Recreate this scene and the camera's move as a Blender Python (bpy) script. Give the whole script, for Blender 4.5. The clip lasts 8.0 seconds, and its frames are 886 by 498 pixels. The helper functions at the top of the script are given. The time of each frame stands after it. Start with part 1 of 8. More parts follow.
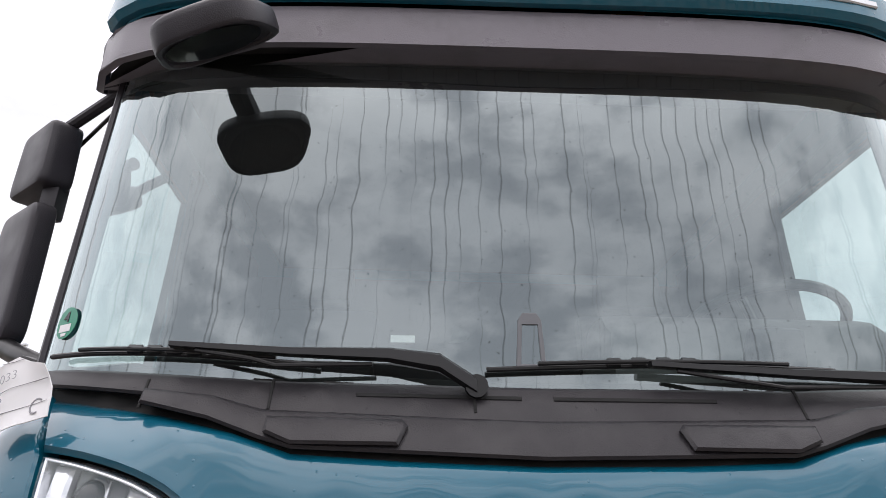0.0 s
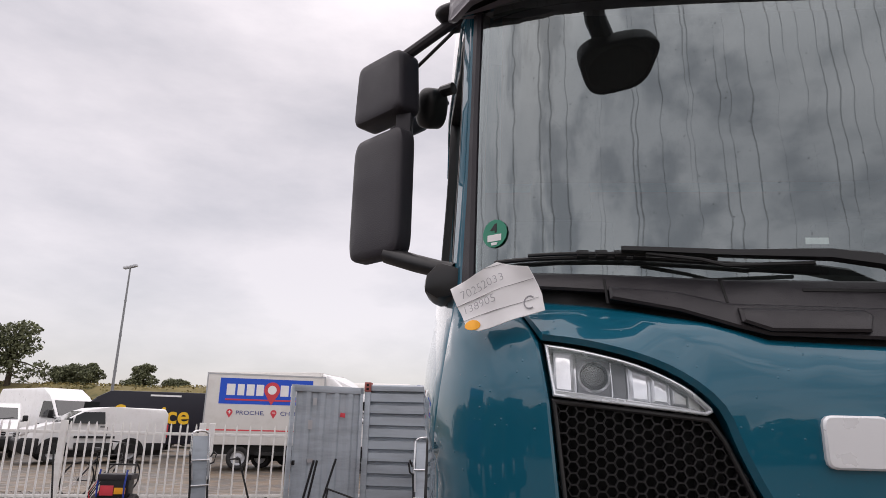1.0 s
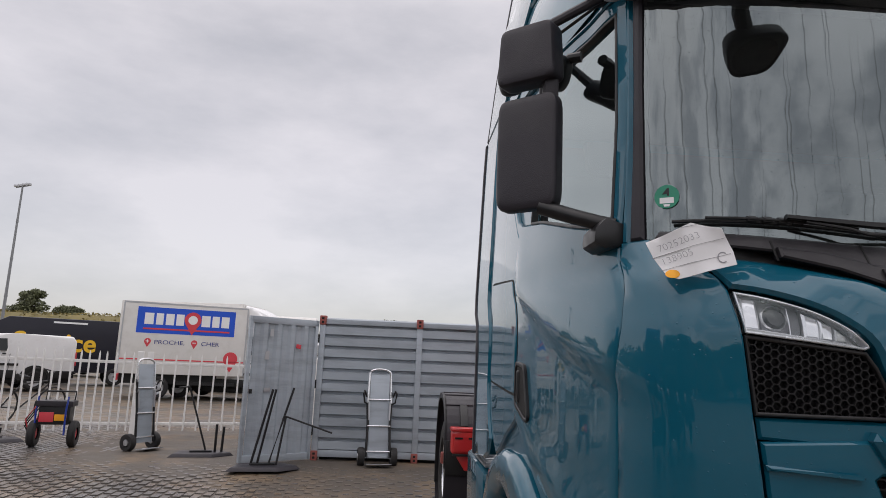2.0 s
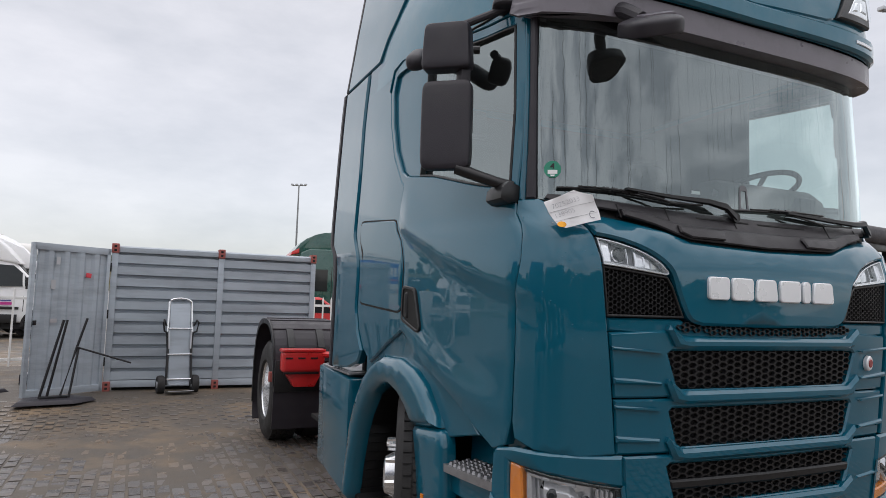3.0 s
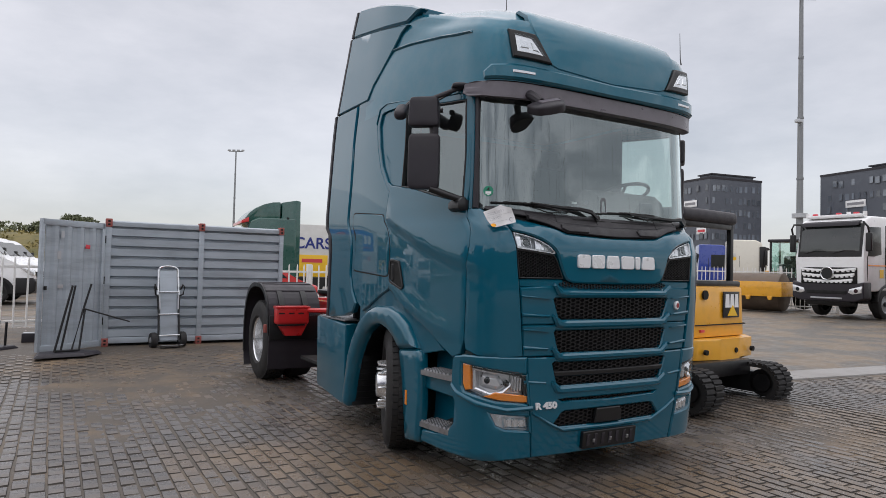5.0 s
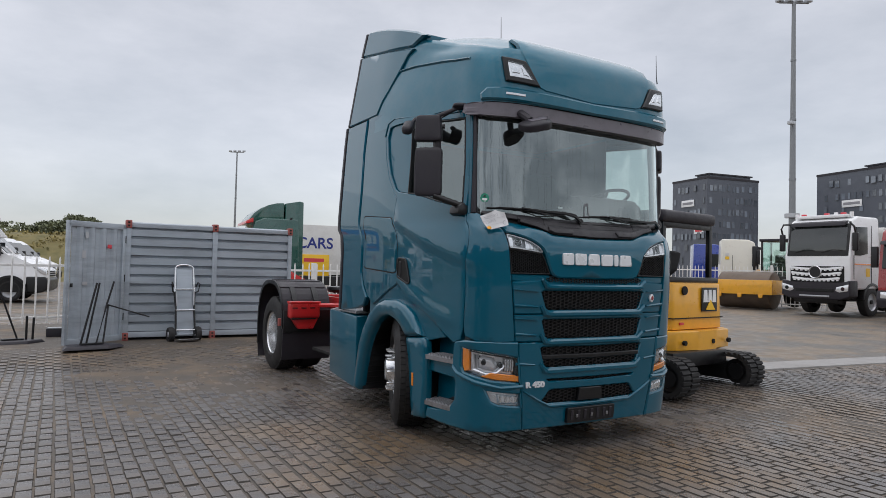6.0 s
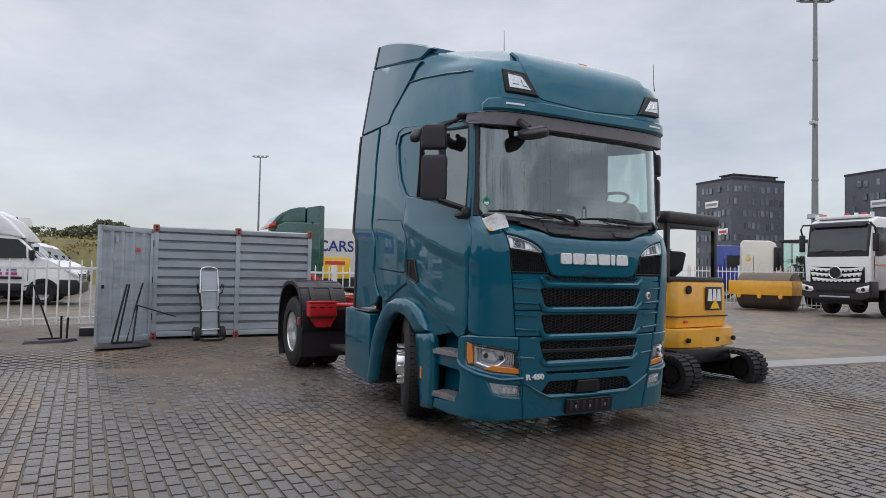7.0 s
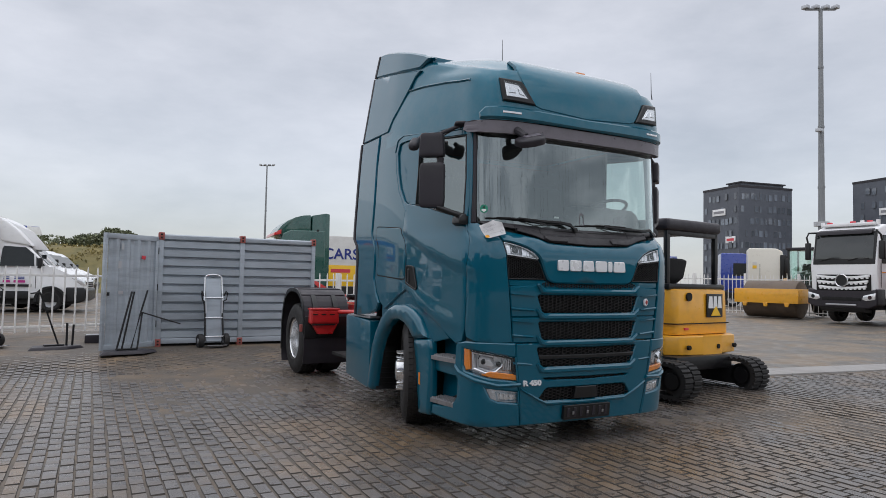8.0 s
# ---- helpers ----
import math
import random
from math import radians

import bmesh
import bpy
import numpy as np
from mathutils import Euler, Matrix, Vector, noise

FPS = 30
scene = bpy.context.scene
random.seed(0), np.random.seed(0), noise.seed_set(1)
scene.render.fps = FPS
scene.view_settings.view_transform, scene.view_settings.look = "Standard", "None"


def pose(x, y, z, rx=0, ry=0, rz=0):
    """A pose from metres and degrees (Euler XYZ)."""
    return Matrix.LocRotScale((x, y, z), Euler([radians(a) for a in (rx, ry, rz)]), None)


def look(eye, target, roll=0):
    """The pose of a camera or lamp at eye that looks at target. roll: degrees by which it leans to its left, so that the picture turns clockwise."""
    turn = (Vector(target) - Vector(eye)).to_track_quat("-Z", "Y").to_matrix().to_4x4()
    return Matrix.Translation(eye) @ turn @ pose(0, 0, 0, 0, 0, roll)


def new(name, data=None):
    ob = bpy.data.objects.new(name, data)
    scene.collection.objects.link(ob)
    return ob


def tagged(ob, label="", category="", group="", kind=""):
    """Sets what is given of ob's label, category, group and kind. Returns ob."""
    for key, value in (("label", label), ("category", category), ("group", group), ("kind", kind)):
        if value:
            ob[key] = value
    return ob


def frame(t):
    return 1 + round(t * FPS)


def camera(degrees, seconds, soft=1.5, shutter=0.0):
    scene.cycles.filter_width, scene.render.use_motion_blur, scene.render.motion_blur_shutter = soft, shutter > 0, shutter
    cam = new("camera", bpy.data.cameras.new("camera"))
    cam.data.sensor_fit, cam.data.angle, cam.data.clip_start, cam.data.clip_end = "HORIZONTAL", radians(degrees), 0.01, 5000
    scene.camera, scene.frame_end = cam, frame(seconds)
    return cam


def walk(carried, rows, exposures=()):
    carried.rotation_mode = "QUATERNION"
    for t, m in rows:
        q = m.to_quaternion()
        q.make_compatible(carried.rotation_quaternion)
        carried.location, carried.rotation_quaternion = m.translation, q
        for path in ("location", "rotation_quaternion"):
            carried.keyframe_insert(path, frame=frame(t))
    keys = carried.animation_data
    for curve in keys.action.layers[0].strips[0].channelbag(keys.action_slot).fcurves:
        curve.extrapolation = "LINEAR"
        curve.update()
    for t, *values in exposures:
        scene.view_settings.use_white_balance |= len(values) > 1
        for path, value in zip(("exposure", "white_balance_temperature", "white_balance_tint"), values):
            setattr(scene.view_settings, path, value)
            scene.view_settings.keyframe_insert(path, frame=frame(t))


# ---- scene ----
cam = camera(67.4, 8.0, soft=0.7)
PATH = [
    (0, (-0.212, -1.214, 1.645), (-0.168, 0.634, 2.406), 0.9),
    (0.5, (-0.58, -1.326, 1.568), (-0.628, 0.577, 2.184), 1.35),
    (1, (-0.975, -1.374, 1.57), (-1.138, 0.551, 2.087), 1.4),
    (1.2, (-1.106, -1.412, 1.574), (-1.285, 0.523, 2.045), 1.6),
    (2.3, (-1.974, -1.718, 1.505), (-1.625, 0.228, 1.806), 2.5),
    (2.5, (-2.122, -1.785, 1.497), (-1.612, 0.13, 1.763), 2.3),
    (3, (-2.503, -2.091, 1.46), (-1.677, -0.277, 1.625), 1.8),
    (3.5, (-2.748, -2.467, 1.458), (-1.784, -0.718, 1.563), 1.5),
    (4, (-2.997, -2.84, 1.452), (-2.0, -1.108, 1.535), 1.5),
    (4.5, (-3.281, -3.242, 1.478), (-2.279, -1.513, 1.543), 1.5),
    (6, (-3.913, -4.186, 1.45), (-2.903, -2.461, 1.512), 1.4),
    (6.5, (-3.97, -4.382, 1.434), (-2.97, -2.651, 1.493), 1.4),
    (7, (-3.964, -4.565, 1.424), (-3.012, -2.807, 1.493), 1.2),
    (7.5, (-3.942, -4.645, 1.413), (-3.006, -2.879, 1.497), 1.2),
    (8, (-3.923, -4.649, 1.413), (-2.99, -2.883, 1.506), 1.2),
]
walk(cam, [(t, look(eye, target, roll)) for t, eye, target, roll in PATH],
     exposures=[(0.0, 0.74, 6800, 14), (0.4, 0.6, 6900, 15), (1.0, 0.16, 7000, 17), (2.3, 0.0, 6800, 13), (3.0, 0.2, 6700, 11), (3.5, 0.24, 6700, 12), (4.5, 0.16, 6700, 12), (6.0, 0.0, 6500, 10), (8.0, 0.0, 6450, 10)])

# ---------- light: an overcast sky with a weak, wide sun behind the clouds ----------
SUN_ELEV, SUN_ROT = radians(52), radians(215)
world = bpy.data.worlds.new("world")
scene.world = world
world.use_nodes = True
wn, wl = world.node_tree.nodes, world.node_tree.links
wn.clear()
sky = wn.new("ShaderNodeTexSky")
sky.sky_type, sky.sun_disc, sky.sun_elevation, sky.sun_rotation = "NISHITA", False, SUN_ELEV, SUN_ROT
sky_bg = wn.new("ShaderNodeBackground")
sky_bg.inputs["Strength"].default_value = 0.035
wl.new(sky.outputs[0], sky_bg.inputs[0])
wc = wn.new("ShaderNodeTexCoord")
wmap = wn.new("ShaderNodeMapping")
wmap.inputs["Scale"].default_value = (1.0, 1.0, 2.6)
wl.new(wc.outputs["Generated"], wmap.inputs[0])
cl1 = wn.new("ShaderNodeTexNoise")
cl1.inputs["Scale"].default_value, cl1.inputs["Detail"].default_value, cl1.inputs["Roughness"].default_value = 1.9, 8.0, 0.58
wl.new(wmap.outputs[0], cl1.inputs["Vector"])
cramp = wn.new("ShaderNodeValToRGB")
cramp.color_ramp.elements[0].position, cramp.color_ramp.elements[0].color = 0.32, (0.47, 0.48, 0.51, 1)
cramp.color_ramp.elements[1].position, cramp.color_ramp.elements[1].color = 0.64, (0.735, 0.73, 0.76, 1)
wl.new(cl1.outputs["Fac"], cramp.inputs[0])
# heavier clouds stand to the south, behind the walk, as the windscreen mirrors them
wmap2 = wn.new("ShaderNodeMapping")
wmap2.inputs["Scale"].default_value = (1.0, 1.0, 2.2)
wmap2.inputs["Location"].default_value = (3.1, 0.4, 1.7)
wl.new(wc.outputs["Generated"], wmap2.inputs[0])
cl2 = wn.new("ShaderNodeTexNoise")
cl2.inputs["Scale"].default_value, cl2.inputs["Detail"].default_value, cl2.inputs["Roughness"].default_value = 4.2, 6.0, 0.55
wl.new(wmap2.outputs[0], cl2.inputs["Vector"])
wdir = wn.new("ShaderNodeSeparateXYZ")
wl.new(wc.outputs["Generated"], wdir.inputs[0])
south = wn.new("ShaderNodeMapRange")
south.interpolation_type = "SMOOTHSTEP"
south.inputs[1].default_value, south.inputs[2].default_value, south.inputs[3].default_value, south.inputs[4].default_value = 0.1, -0.7, 0.0, 1.0
wl.new(wdir.outputs[1], south.inputs[0])
heavy = wn.new("ShaderNodeMapRange")
heavy.interpolation_type = "SMOOTHSTEP"
heavy.inputs[1].default_value, heavy.inputs[2].default_value, heavy.inputs[3].default_value, heavy.inputs[4].default_value = 0.44, 0.60, 0.0, 0.85
wl.new(cl2.outputs["Fac"], heavy.inputs[0])
hs = wn.new("ShaderNodeMath")
hs.operation = "MULTIPLY"
wl.new(heavy.outputs[0], hs.inputs[0])
wl.new(south.outputs[0], hs.inputs[1])
cmix = wn.new("ShaderNodeMix")
cmix.data_type = "RGBA"
wl.new(hs.outputs[0], cmix.inputs[0])
wl.new(cramp.outputs[0], cmix.inputs[6])
cmix.inputs[7].default_value = (0.17, 0.18, 0.2, 1)
cloud_bg = wn.new("ShaderNodeBackground")
wl.new(cmix.outputs[2], cloud_bg.inputs[0])
# an overcast sky is brightest overhead
zen = wn.new("ShaderNodeValToRGB")
zen.color_ramp.interpolation = "EASE"
zr = zen.color_ramp.elements
zr[0].position, zr[0].color = 0.0, (0.31, 0.31, 0.31, 1)
zr[1].position, zr[1].color = 1.0, (0.92, 0.92, 0.92, 1)
for at_, v in ((0.18, 0.35), (0.42, 0.375)):
    el = zr.new(at_)
    el.color = (v, v, v, 1)
wl.new(wdir.outputs[2], zen.inputs[0])
zk = wn.new("ShaderNodeMath")
zk.operation = "MULTIPLY"
zk.inputs[1].default_value = 2.5
wl.new(zen.outputs[0], zk.inputs[0])
wl.new(zk.outputs[0], cloud_bg.inputs["Strength"])
wadd = wn.new("ShaderNodeAddShader")
wl.new(sky_bg.outputs[0], wadd.inputs[0])
wl.new(cloud_bg.outputs[0], wadd.inputs[1])
wout = wn.new("ShaderNodeOutputWorld")
wl.new(wadd.outputs[0], wout.inputs[0])

sun = new("sun", bpy.data.lights.new("sun", "SUN"))
sun.data.energy, sun.data.angle, sun.data.color = 0.7, radians(178), (1.0, 0.97, 0.93)
sun.matrix_basis = look((0, 0, 30), (0.10 * 30, 0.16 * 30, 0))


# ---------- materials ----------
def mat(name, c1, c2=None, rough=0.5, metal=0.0, scale=6.0, bump=0.0, bscale=80.0, coat=0.0, coat_ior=1.6, spec=0.5, rvar=0.1, dirt=None, dscale=2.5, damount=0.5, rnd=0.0, isl=0.0, dlo=0.48, dhi=0.72, drops=0.0, stretch=None):
    """A procedural surface: two colours mixed by noise at two scales, uneven gloss, fine relief, and dirt in patches."""
    m = bpy.data.materials.new(name)
    m.use_nodes = True
    n, l = m.node_tree.nodes, m.node_tree.links
    b = n["Principled BSDF"]
    b.inputs["Metallic"].default_value = metal
    b.inputs["Specular IOR Level"].default_value = spec
    b.inputs["Coat Weight"].default_value = coat
    b.inputs["Coat Roughness"].default_value = 0.02
    b.inputs["Coat IOR"].default_value = coat_ior
    tc = n.new("ShaderNodeTexCoord")
    n1 = n.new("ShaderNodeTexNoise")
    n1.inputs["Scale"].default_value, n1.inputs["Detail"].default_value = scale, 6.0
    l.new(tc.outputs["Object"], n1.inputs["Vector"])
    mx = n.new("ShaderNodeMix")
    mx.data_type = "RGBA"
    mx.inputs[6].default_value = (*c1, 1)
    mx.inputs[7].default_value = (*(c2 or [v * 0.8 for v in c1]), 1)
    l.new(n1.outputs["Fac"], mx.inputs[0])
    col = mx.outputs[2]
    if dirt:
        n2 = n.new("ShaderNodeTexNoise")
        n2.inputs["Scale"].default_value, n2.inputs["Detail"].default_value, n2.inputs["Roughness"].default_value = dscale, 8.0, 0.65
        if stretch:
            sm = n.new("ShaderNodeMapping")
            sm.inputs["Scale"].default_value = stretch
            l.new(tc.outputs["Object"], sm.inputs[0])
            l.new(sm.outputs[0], n2.inputs["Vector"])
        else:
            l.new(tc.outputs["Object"], n2.inputs["Vector"])
        r = n.new("ShaderNodeMapRange")
        r.inputs[1].default_value, r.inputs[2].default_value, r.inputs[4].default_value = dlo, dhi, damount
        l.new(n2.outputs["Fac"], r.inputs[0])
        m2 = n.new("ShaderNodeMix")
        m2.data_type = "RGBA"
        l.new(r.outputs[0], m2.inputs[0])
        l.new(col, m2.inputs[6])
        m2.inputs[7].default_value = (*dirt, 1)
        col = m2.outputs[2]
    if rnd or isl:
        oi = n.new("ShaderNodeObjectInfo") if rnd else n.new("ShaderNodeNewGeometry")
        h = n.new("ShaderNodeHueSaturation")
        r = n.new("ShaderNodeMapRange")
        a = rnd or isl
        r.inputs[3].default_value, r.inputs[4].default_value = 1 - a, 1 + a
        l.new(oi.outputs["Random"] if rnd else oi.outputs["Random Per Island"], r.inputs[0])
        l.new(r.outputs[0], h.inputs["Value"])
        l.new(col, h.inputs["Color"])
        col = h.outputs[0]
    l.new(col, b.inputs["Base Color"])
    rr = n.new("ShaderNodeMapRange")
    rr.inputs[1].default_value, rr.inputs[2].default_value = 0.3, 0.7
    rr.inputs[3].default_value, rr.inputs[4].default_value = max(0.02, rough - rvar), min(1, rough + rvar)
    l.new(n1.outputs["Fac"], rr.inputs[0])
    l.new(rr.outputs[0], b.inputs["Roughness"])
    if bump:
        n3 = n.new("ShaderNodeTexNoise")
        n3.inputs["Scale"].default_value, n3.inputs["Detail"].default_value = bscale, 4.0
        l.new(tc.outputs["Object"], n3.inputs["Vector"])
        bp = n.new("ShaderNodeBump")
        bp.inputs["Strength"].default_value, bp.inputs["Distance"].default_value = bump, 0.01
        l.new(n3.outputs["Fac"], bp.inputs["Height"])
        l.new(bp.outputs[0], b.inputs["Normal"])
    if drops:
        # beads of rain: small domes in scattered cells
        vd = n.new("ShaderNodeTexVoronoi")
        vd.inputs["Scale"].default_value = drops
        l.new(tc.outputs["Object"], vd.inputs["Vector"])
        dome = n.new("ShaderNodeMapRange")
        dome.inputs[1].default_value, dome.inputs[2].default_value, dome.inputs[3].default_value, dome.inputs[4].default_value = 0.10, 0.26, 1.0, 0.0
        l.new(vd.outputs["Distance"], dome.inputs[0])
        pick = n.new("ShaderNodeSeparateColor")
        l.new(vd.outputs["Color"], pick.inputs[0])
        some = n.new("ShaderNodeMath")
        some.operation = "GREATER_THAN"
        some.inputs[1].default_value = 0.93
        l.new(pick.outputs[0], some.inputs[0])
        amt = n.new("ShaderNodeMath")
        amt.operation = "MULTIPLY"
        l.new(dome.outputs[0], amt.inputs[0])
        l.new(some.outputs[0], amt.inputs[1])
        db = n.new("ShaderNodeBump")
        db.inputs["Strength"].default_value, db.inputs["Distance"].default_value = 0.25, 0.004
        l.new(amt.outputs[0], db.inputs["Height"])
        if bump:
            l.new(bp.outputs[0], db.inputs["Normal"])
        l.new(db.outputs[0], b.inputs["Normal"])
        l.new(db.outputs[0], b.inputs["Coat Normal"])
    return m


def glass(name, tint, gloss=1.0, film=0.0, streaks=False, ior=1.5):
    """A thin pane: see-through with a tint, mirror gloss by Fresnel, a faint film of dirt and, if wanted, runs of rain."""
    m = bpy.data.materials.new(name)
    m.use_nodes = True
    n, l = m.node_tree.nodes, m.node_tree.links
    n.clear()
    out = n.new("ShaderNodeOutputMaterial")
    tr, gl, df = n.new("ShaderNodeBsdfTransparent"), n.new("ShaderNodeBsdfGlossy"), n.new("ShaderNodeBsdfDiffuse")
    tr.inputs[0].default_value = (*tint, 1)
    gl.inputs["Roughness"].default_value = 0.015
    gl.inputs["Color"].default_value = (0.85, 0.96, 0.97, 1)
    df.inputs[0].default_value = (0.42, 0.42, 0.43, 1)
    lw = n.new("ShaderNodeLayerWeight")
    lw.inputs[0].default_value = 0.5
    p5 = n.new("ShaderNodeMath")
    p5.operation = "POWER"
    p5.inputs[1].default_value = 3.6
    l.new(lw.outputs["Facing"], p5.inputs[0])
    fr = n.new("ShaderNodeMapRange")
    fr.inputs[3].default_value, fr.inputs[4].default_value = ((ior - 1) / (ior + 1)) ** 2, 0.3
    l.new(p5.outputs[0], fr.inputs[0])
    k = n.new("ShaderNodeMath")
    k.operation, k.use_clamp = "MULTIPLY", True
    k.inputs[1].default_value = gloss
    l.new(fr.outputs[0], k.inputs[0])
    mix1, mix2 = n.new("ShaderNodeMixShader"), n.new("ShaderNodeMixShader")
    mix1.inputs[0].default_value = film
    l.new(tr.outputs[0], mix1.inputs[1])
    l.new(df.outputs[0], mix1.inputs[2])
    gfac = k.outputs[0]
    if streaks:
        tc = n.new("ShaderNodeTexCoord")
        sep = n.new("ShaderNodeSeparateXYZ")
        l.new(tc.outputs["Object"], sep.inputs[0])
        wob = n.new("ShaderNodeTexNoise")
        wob.inputs["Scale"].default_value, wob.inputs["Detail"].default_value = 1.0, 2.5
        wmp = n.new("ShaderNodeMapping")
        wmp.inputs["Scale"].default_value = (1.0, 1.0, 8.0)
        l.new(tc.outputs["Object"], wmp.inputs[0])
        l.new(wmp.outputs[0], wob.inputs["Vector"])
        ma = n.new("ShaderNodeMath")
        ma.operation = "MULTIPLY_ADD"
        ma.inputs[1].default_value = 24.0
        l.new(sep.outputs[0], ma.inputs[0])
        l.new(wob.outputs["Fac"], ma.inputs[2])
        vo = n.new("ShaderNodeTexVoronoi")
        vo.voronoi_dimensions = "1D"
        vo.inputs["Scale"].default_value = 1.0
        l.new(ma.outputs[0], vo.inputs["W"])
        mp = n.new("ShaderNodeMapping")
        mp.inputs["Scale"].default_value = (9.0, 9.0, 1.3)
        l.new(tc.outputs["Object"], mp.inputs[0])
        msk = n.new("ShaderNodeTexNoise")
        msk.inputs["Scale"].default_value, msk.inputs["Detail"].default_value = 1.0, 2.0
        l.new(mp.outputs[0], msk.inputs["Vector"])
        wid = n.new("ShaderNodeMapRange")
        wid.inputs[1].default_value, wid.inputs[2].default_value = 0.34, 0.56
        wid.inputs[3].default_value, wid.inputs[4].default_value = -0.02, 0.042
        l.new(msk.outputs["Fac"], wid.inputs[0])
        dv = n.new("ShaderNodeMath")
        dv.operation = "SUBTRACT"
        l.new(vo.outputs["Distance"], dv.inputs[0])
        l.new(wid.outputs[0], dv.inputs[1])
        line = n.new("ShaderNodeMapRange")
        line.inputs[1].default_value, line.inputs[2].default_value = -0.02, 0.025
        line.inputs[3].default_value, line.inputs[4].default_value = 0.6, 1.0
        l.new(dv.outputs[0], line.inputs[0])
        drop = n.new("ShaderNodeTexVoronoi")
        drop.inputs["Scale"].default_value = 34.0
        l.new(tc.outputs["Object"], drop.inputs["Vector"])
        dr = n.new("ShaderNodeMapRange")
        dr.inputs[1].default_value, dr.inputs[2].default_value = 0.06, 0.1
        dr.inputs[3].default_value, dr.inputs[4].default_value = 0.6, 1.0
        l.new(drop.outputs["Distance"], dr.inputs[0])
        m3 = n.new("ShaderNodeMath")
        m3.operation = "MULTIPLY"
        l.new(line.outputs[0], m3.inputs[0])
        l.new(dr.outputs[0], m3.inputs[1])
        m4 = n.new("ShaderNodeMath")
        m4.operation = "MULTIPLY"
        l.new(gfac, m4.inputs[0])
        l.new(m3.outputs[0], m4.inputs[1])
        gfac = m4.outputs[0]
        m5 = n.new("ShaderNodeMath")
        m5.operation = "MULTIPLY"
        m5.inputs[1].default_value = film
        l.new(m3.outputs[0], m5.inputs[0])
        l.new(m5.outputs[0], mix1.inputs[0])
    l.new(gfac, mix2.inputs[0])
    l.new(mix1.outputs[0], mix2.inputs[1])
    l.new(gl.outputs[0], mix2.inputs[2])
    l.new(mix2.outputs[0], out.inputs[0])
    return m


TEAL = mat("teal paint", (0.0, 0.091, 0.144), (0.0, 0.099, 0.157), rough=0.36, metal=0.1, coat=1.0, coat_ior=1.54, drops=90.0, rvar=0.03, scale=3.0, spec=0.1)
# dust streaks, over a base lighter than TEAL that paints in sky light
ROOFTEAL = mat("dusty sky-lit teal paint", (0.0, 0.112, 0.172), (0.002, 0.126, 0.192), rough=0.4, metal=0.35, coat=1.0, coat_ior=1.5, rvar=0.05, scale=3.0, spec=0.1, drops=90.0, dirt=(0.06, 0.15, 0.195), dscale=5.0, damount=0.4, dlo=0.38, dhi=0.68)
PLASTIC = mat("dark grey plastic", (0.019, 0.017, 0.022), (0.030, 0.026, 0.034), rough=0.46, spec=0.42, scale=9, bump=0.15, bscale=350, dirt=(0.035, 0.032, 0.033), dscale=5, damount=0.5)
COWL = mat("weathered grey plastic", (0.014, 0.0125, 0.015), (0.022, 0.0195, 0.023), rough=0.42, spec=0.38, drops=85.0, scale=7, bump=0.12, bscale=320, dirt=(0.042, 0.039, 0.041), dscale=6, damount=0.5)
# weathered, and lighter than COWL: sky light on the visor put into the colour
VISORM = mat("sky-lit weathered visor plastic", (0.11, 0.097, 0.116), (0.15, 0.134, 0.156), rough=0.36, spec=0.7, drops=80.0, scale=7, bump=0.12, bscale=320, dirt=(0.065, 0.06, 0.063), dscale=9, damount=0.5)
BLACK = mat("black plastic", (0.005, 0.005, 0.006), (0.009, 0.009, 0.01), rough=0.4, scale=12)
GRILLE = mat("black grille plastic", (0.012, 0.012, 0.013), (0.02, 0.019, 0.02), rough=0.36, scale=20)
# near black: paints the shade in gaps and recesses, and colours some dark parts
DEEP = mat("shade and dark parts", (0.004, 0.004, 0.004), (0.007, 0.007, 0.007), rough=0.8)
RUBBER = mat("tyre rubber", (0.010, 0.010, 0.011), (0.019, 0.018, 0.018), rough=0.72, scale=10, bump=0.2, bscale=120, dirt=(0.045, 0.04, 0.035), dscale=6, damount=0.3)
CHROME = mat("polished alloy", (0.8, 0.81, 0.82), (0.68, 0.69, 0.7), rough=0.2, metal=0.8, scale=14, rvar=0.08)
SILVER = mat("satin silver", (0.82, 0.83, 0.85), (0.76, 0.77, 0.79), rough=0.3, metal=0.25, scale=12, rvar=0.08)
STEEL = mat("grey tread metal", (0.25, 0.25, 0.26), (0.36, 0.36, 0.37), rough=0.4, metal=0.7, scale=15, dirt=(0.12, 0.1, 0.09), dscale=12, damount=0.5)
RED = mat("red paint", (0.55, 0.016, 0.018), (0.63, 0.026, 0.026), rough=0.35, coat=0.5, dirt=(0.3, 0.025, 0.02), dscale=9, damount=0.4)
AMBER = mat("amber lens", (0.75, 0.2, 0.01), (0.85, 0.27, 0.02), rough=0.12, coat=0.8)
REFLECT = mat("headlight reflector", (0.88, 0.89, 0.9), (0.72, 0.73, 0.75), rough=0.13, metal=0.65, scale=30, bump=0.18, bscale=30)
LAMPWHITE = mat("pale lamp body", (0.62, 0.63, 0.65), (0.75, 0.76, 0.78), rough=0.22, metal=0.7, scale=9)
WHITE = mat("white paint", (0.82, 0.83, 0.84), (0.87, 0.87, 0.87), rough=0.35, coat=0.3, dirt=(0.6, 0.6, 0.58), dscale=3, damount=0.3)
OFFWHITE = mat("off-white body panel", (0.66, 0.65, 0.62), (0.72, 0.71, 0.69), rough=0.45, dirt=(0.48, 0.46, 0.42), dscale=2, damount=0.4)
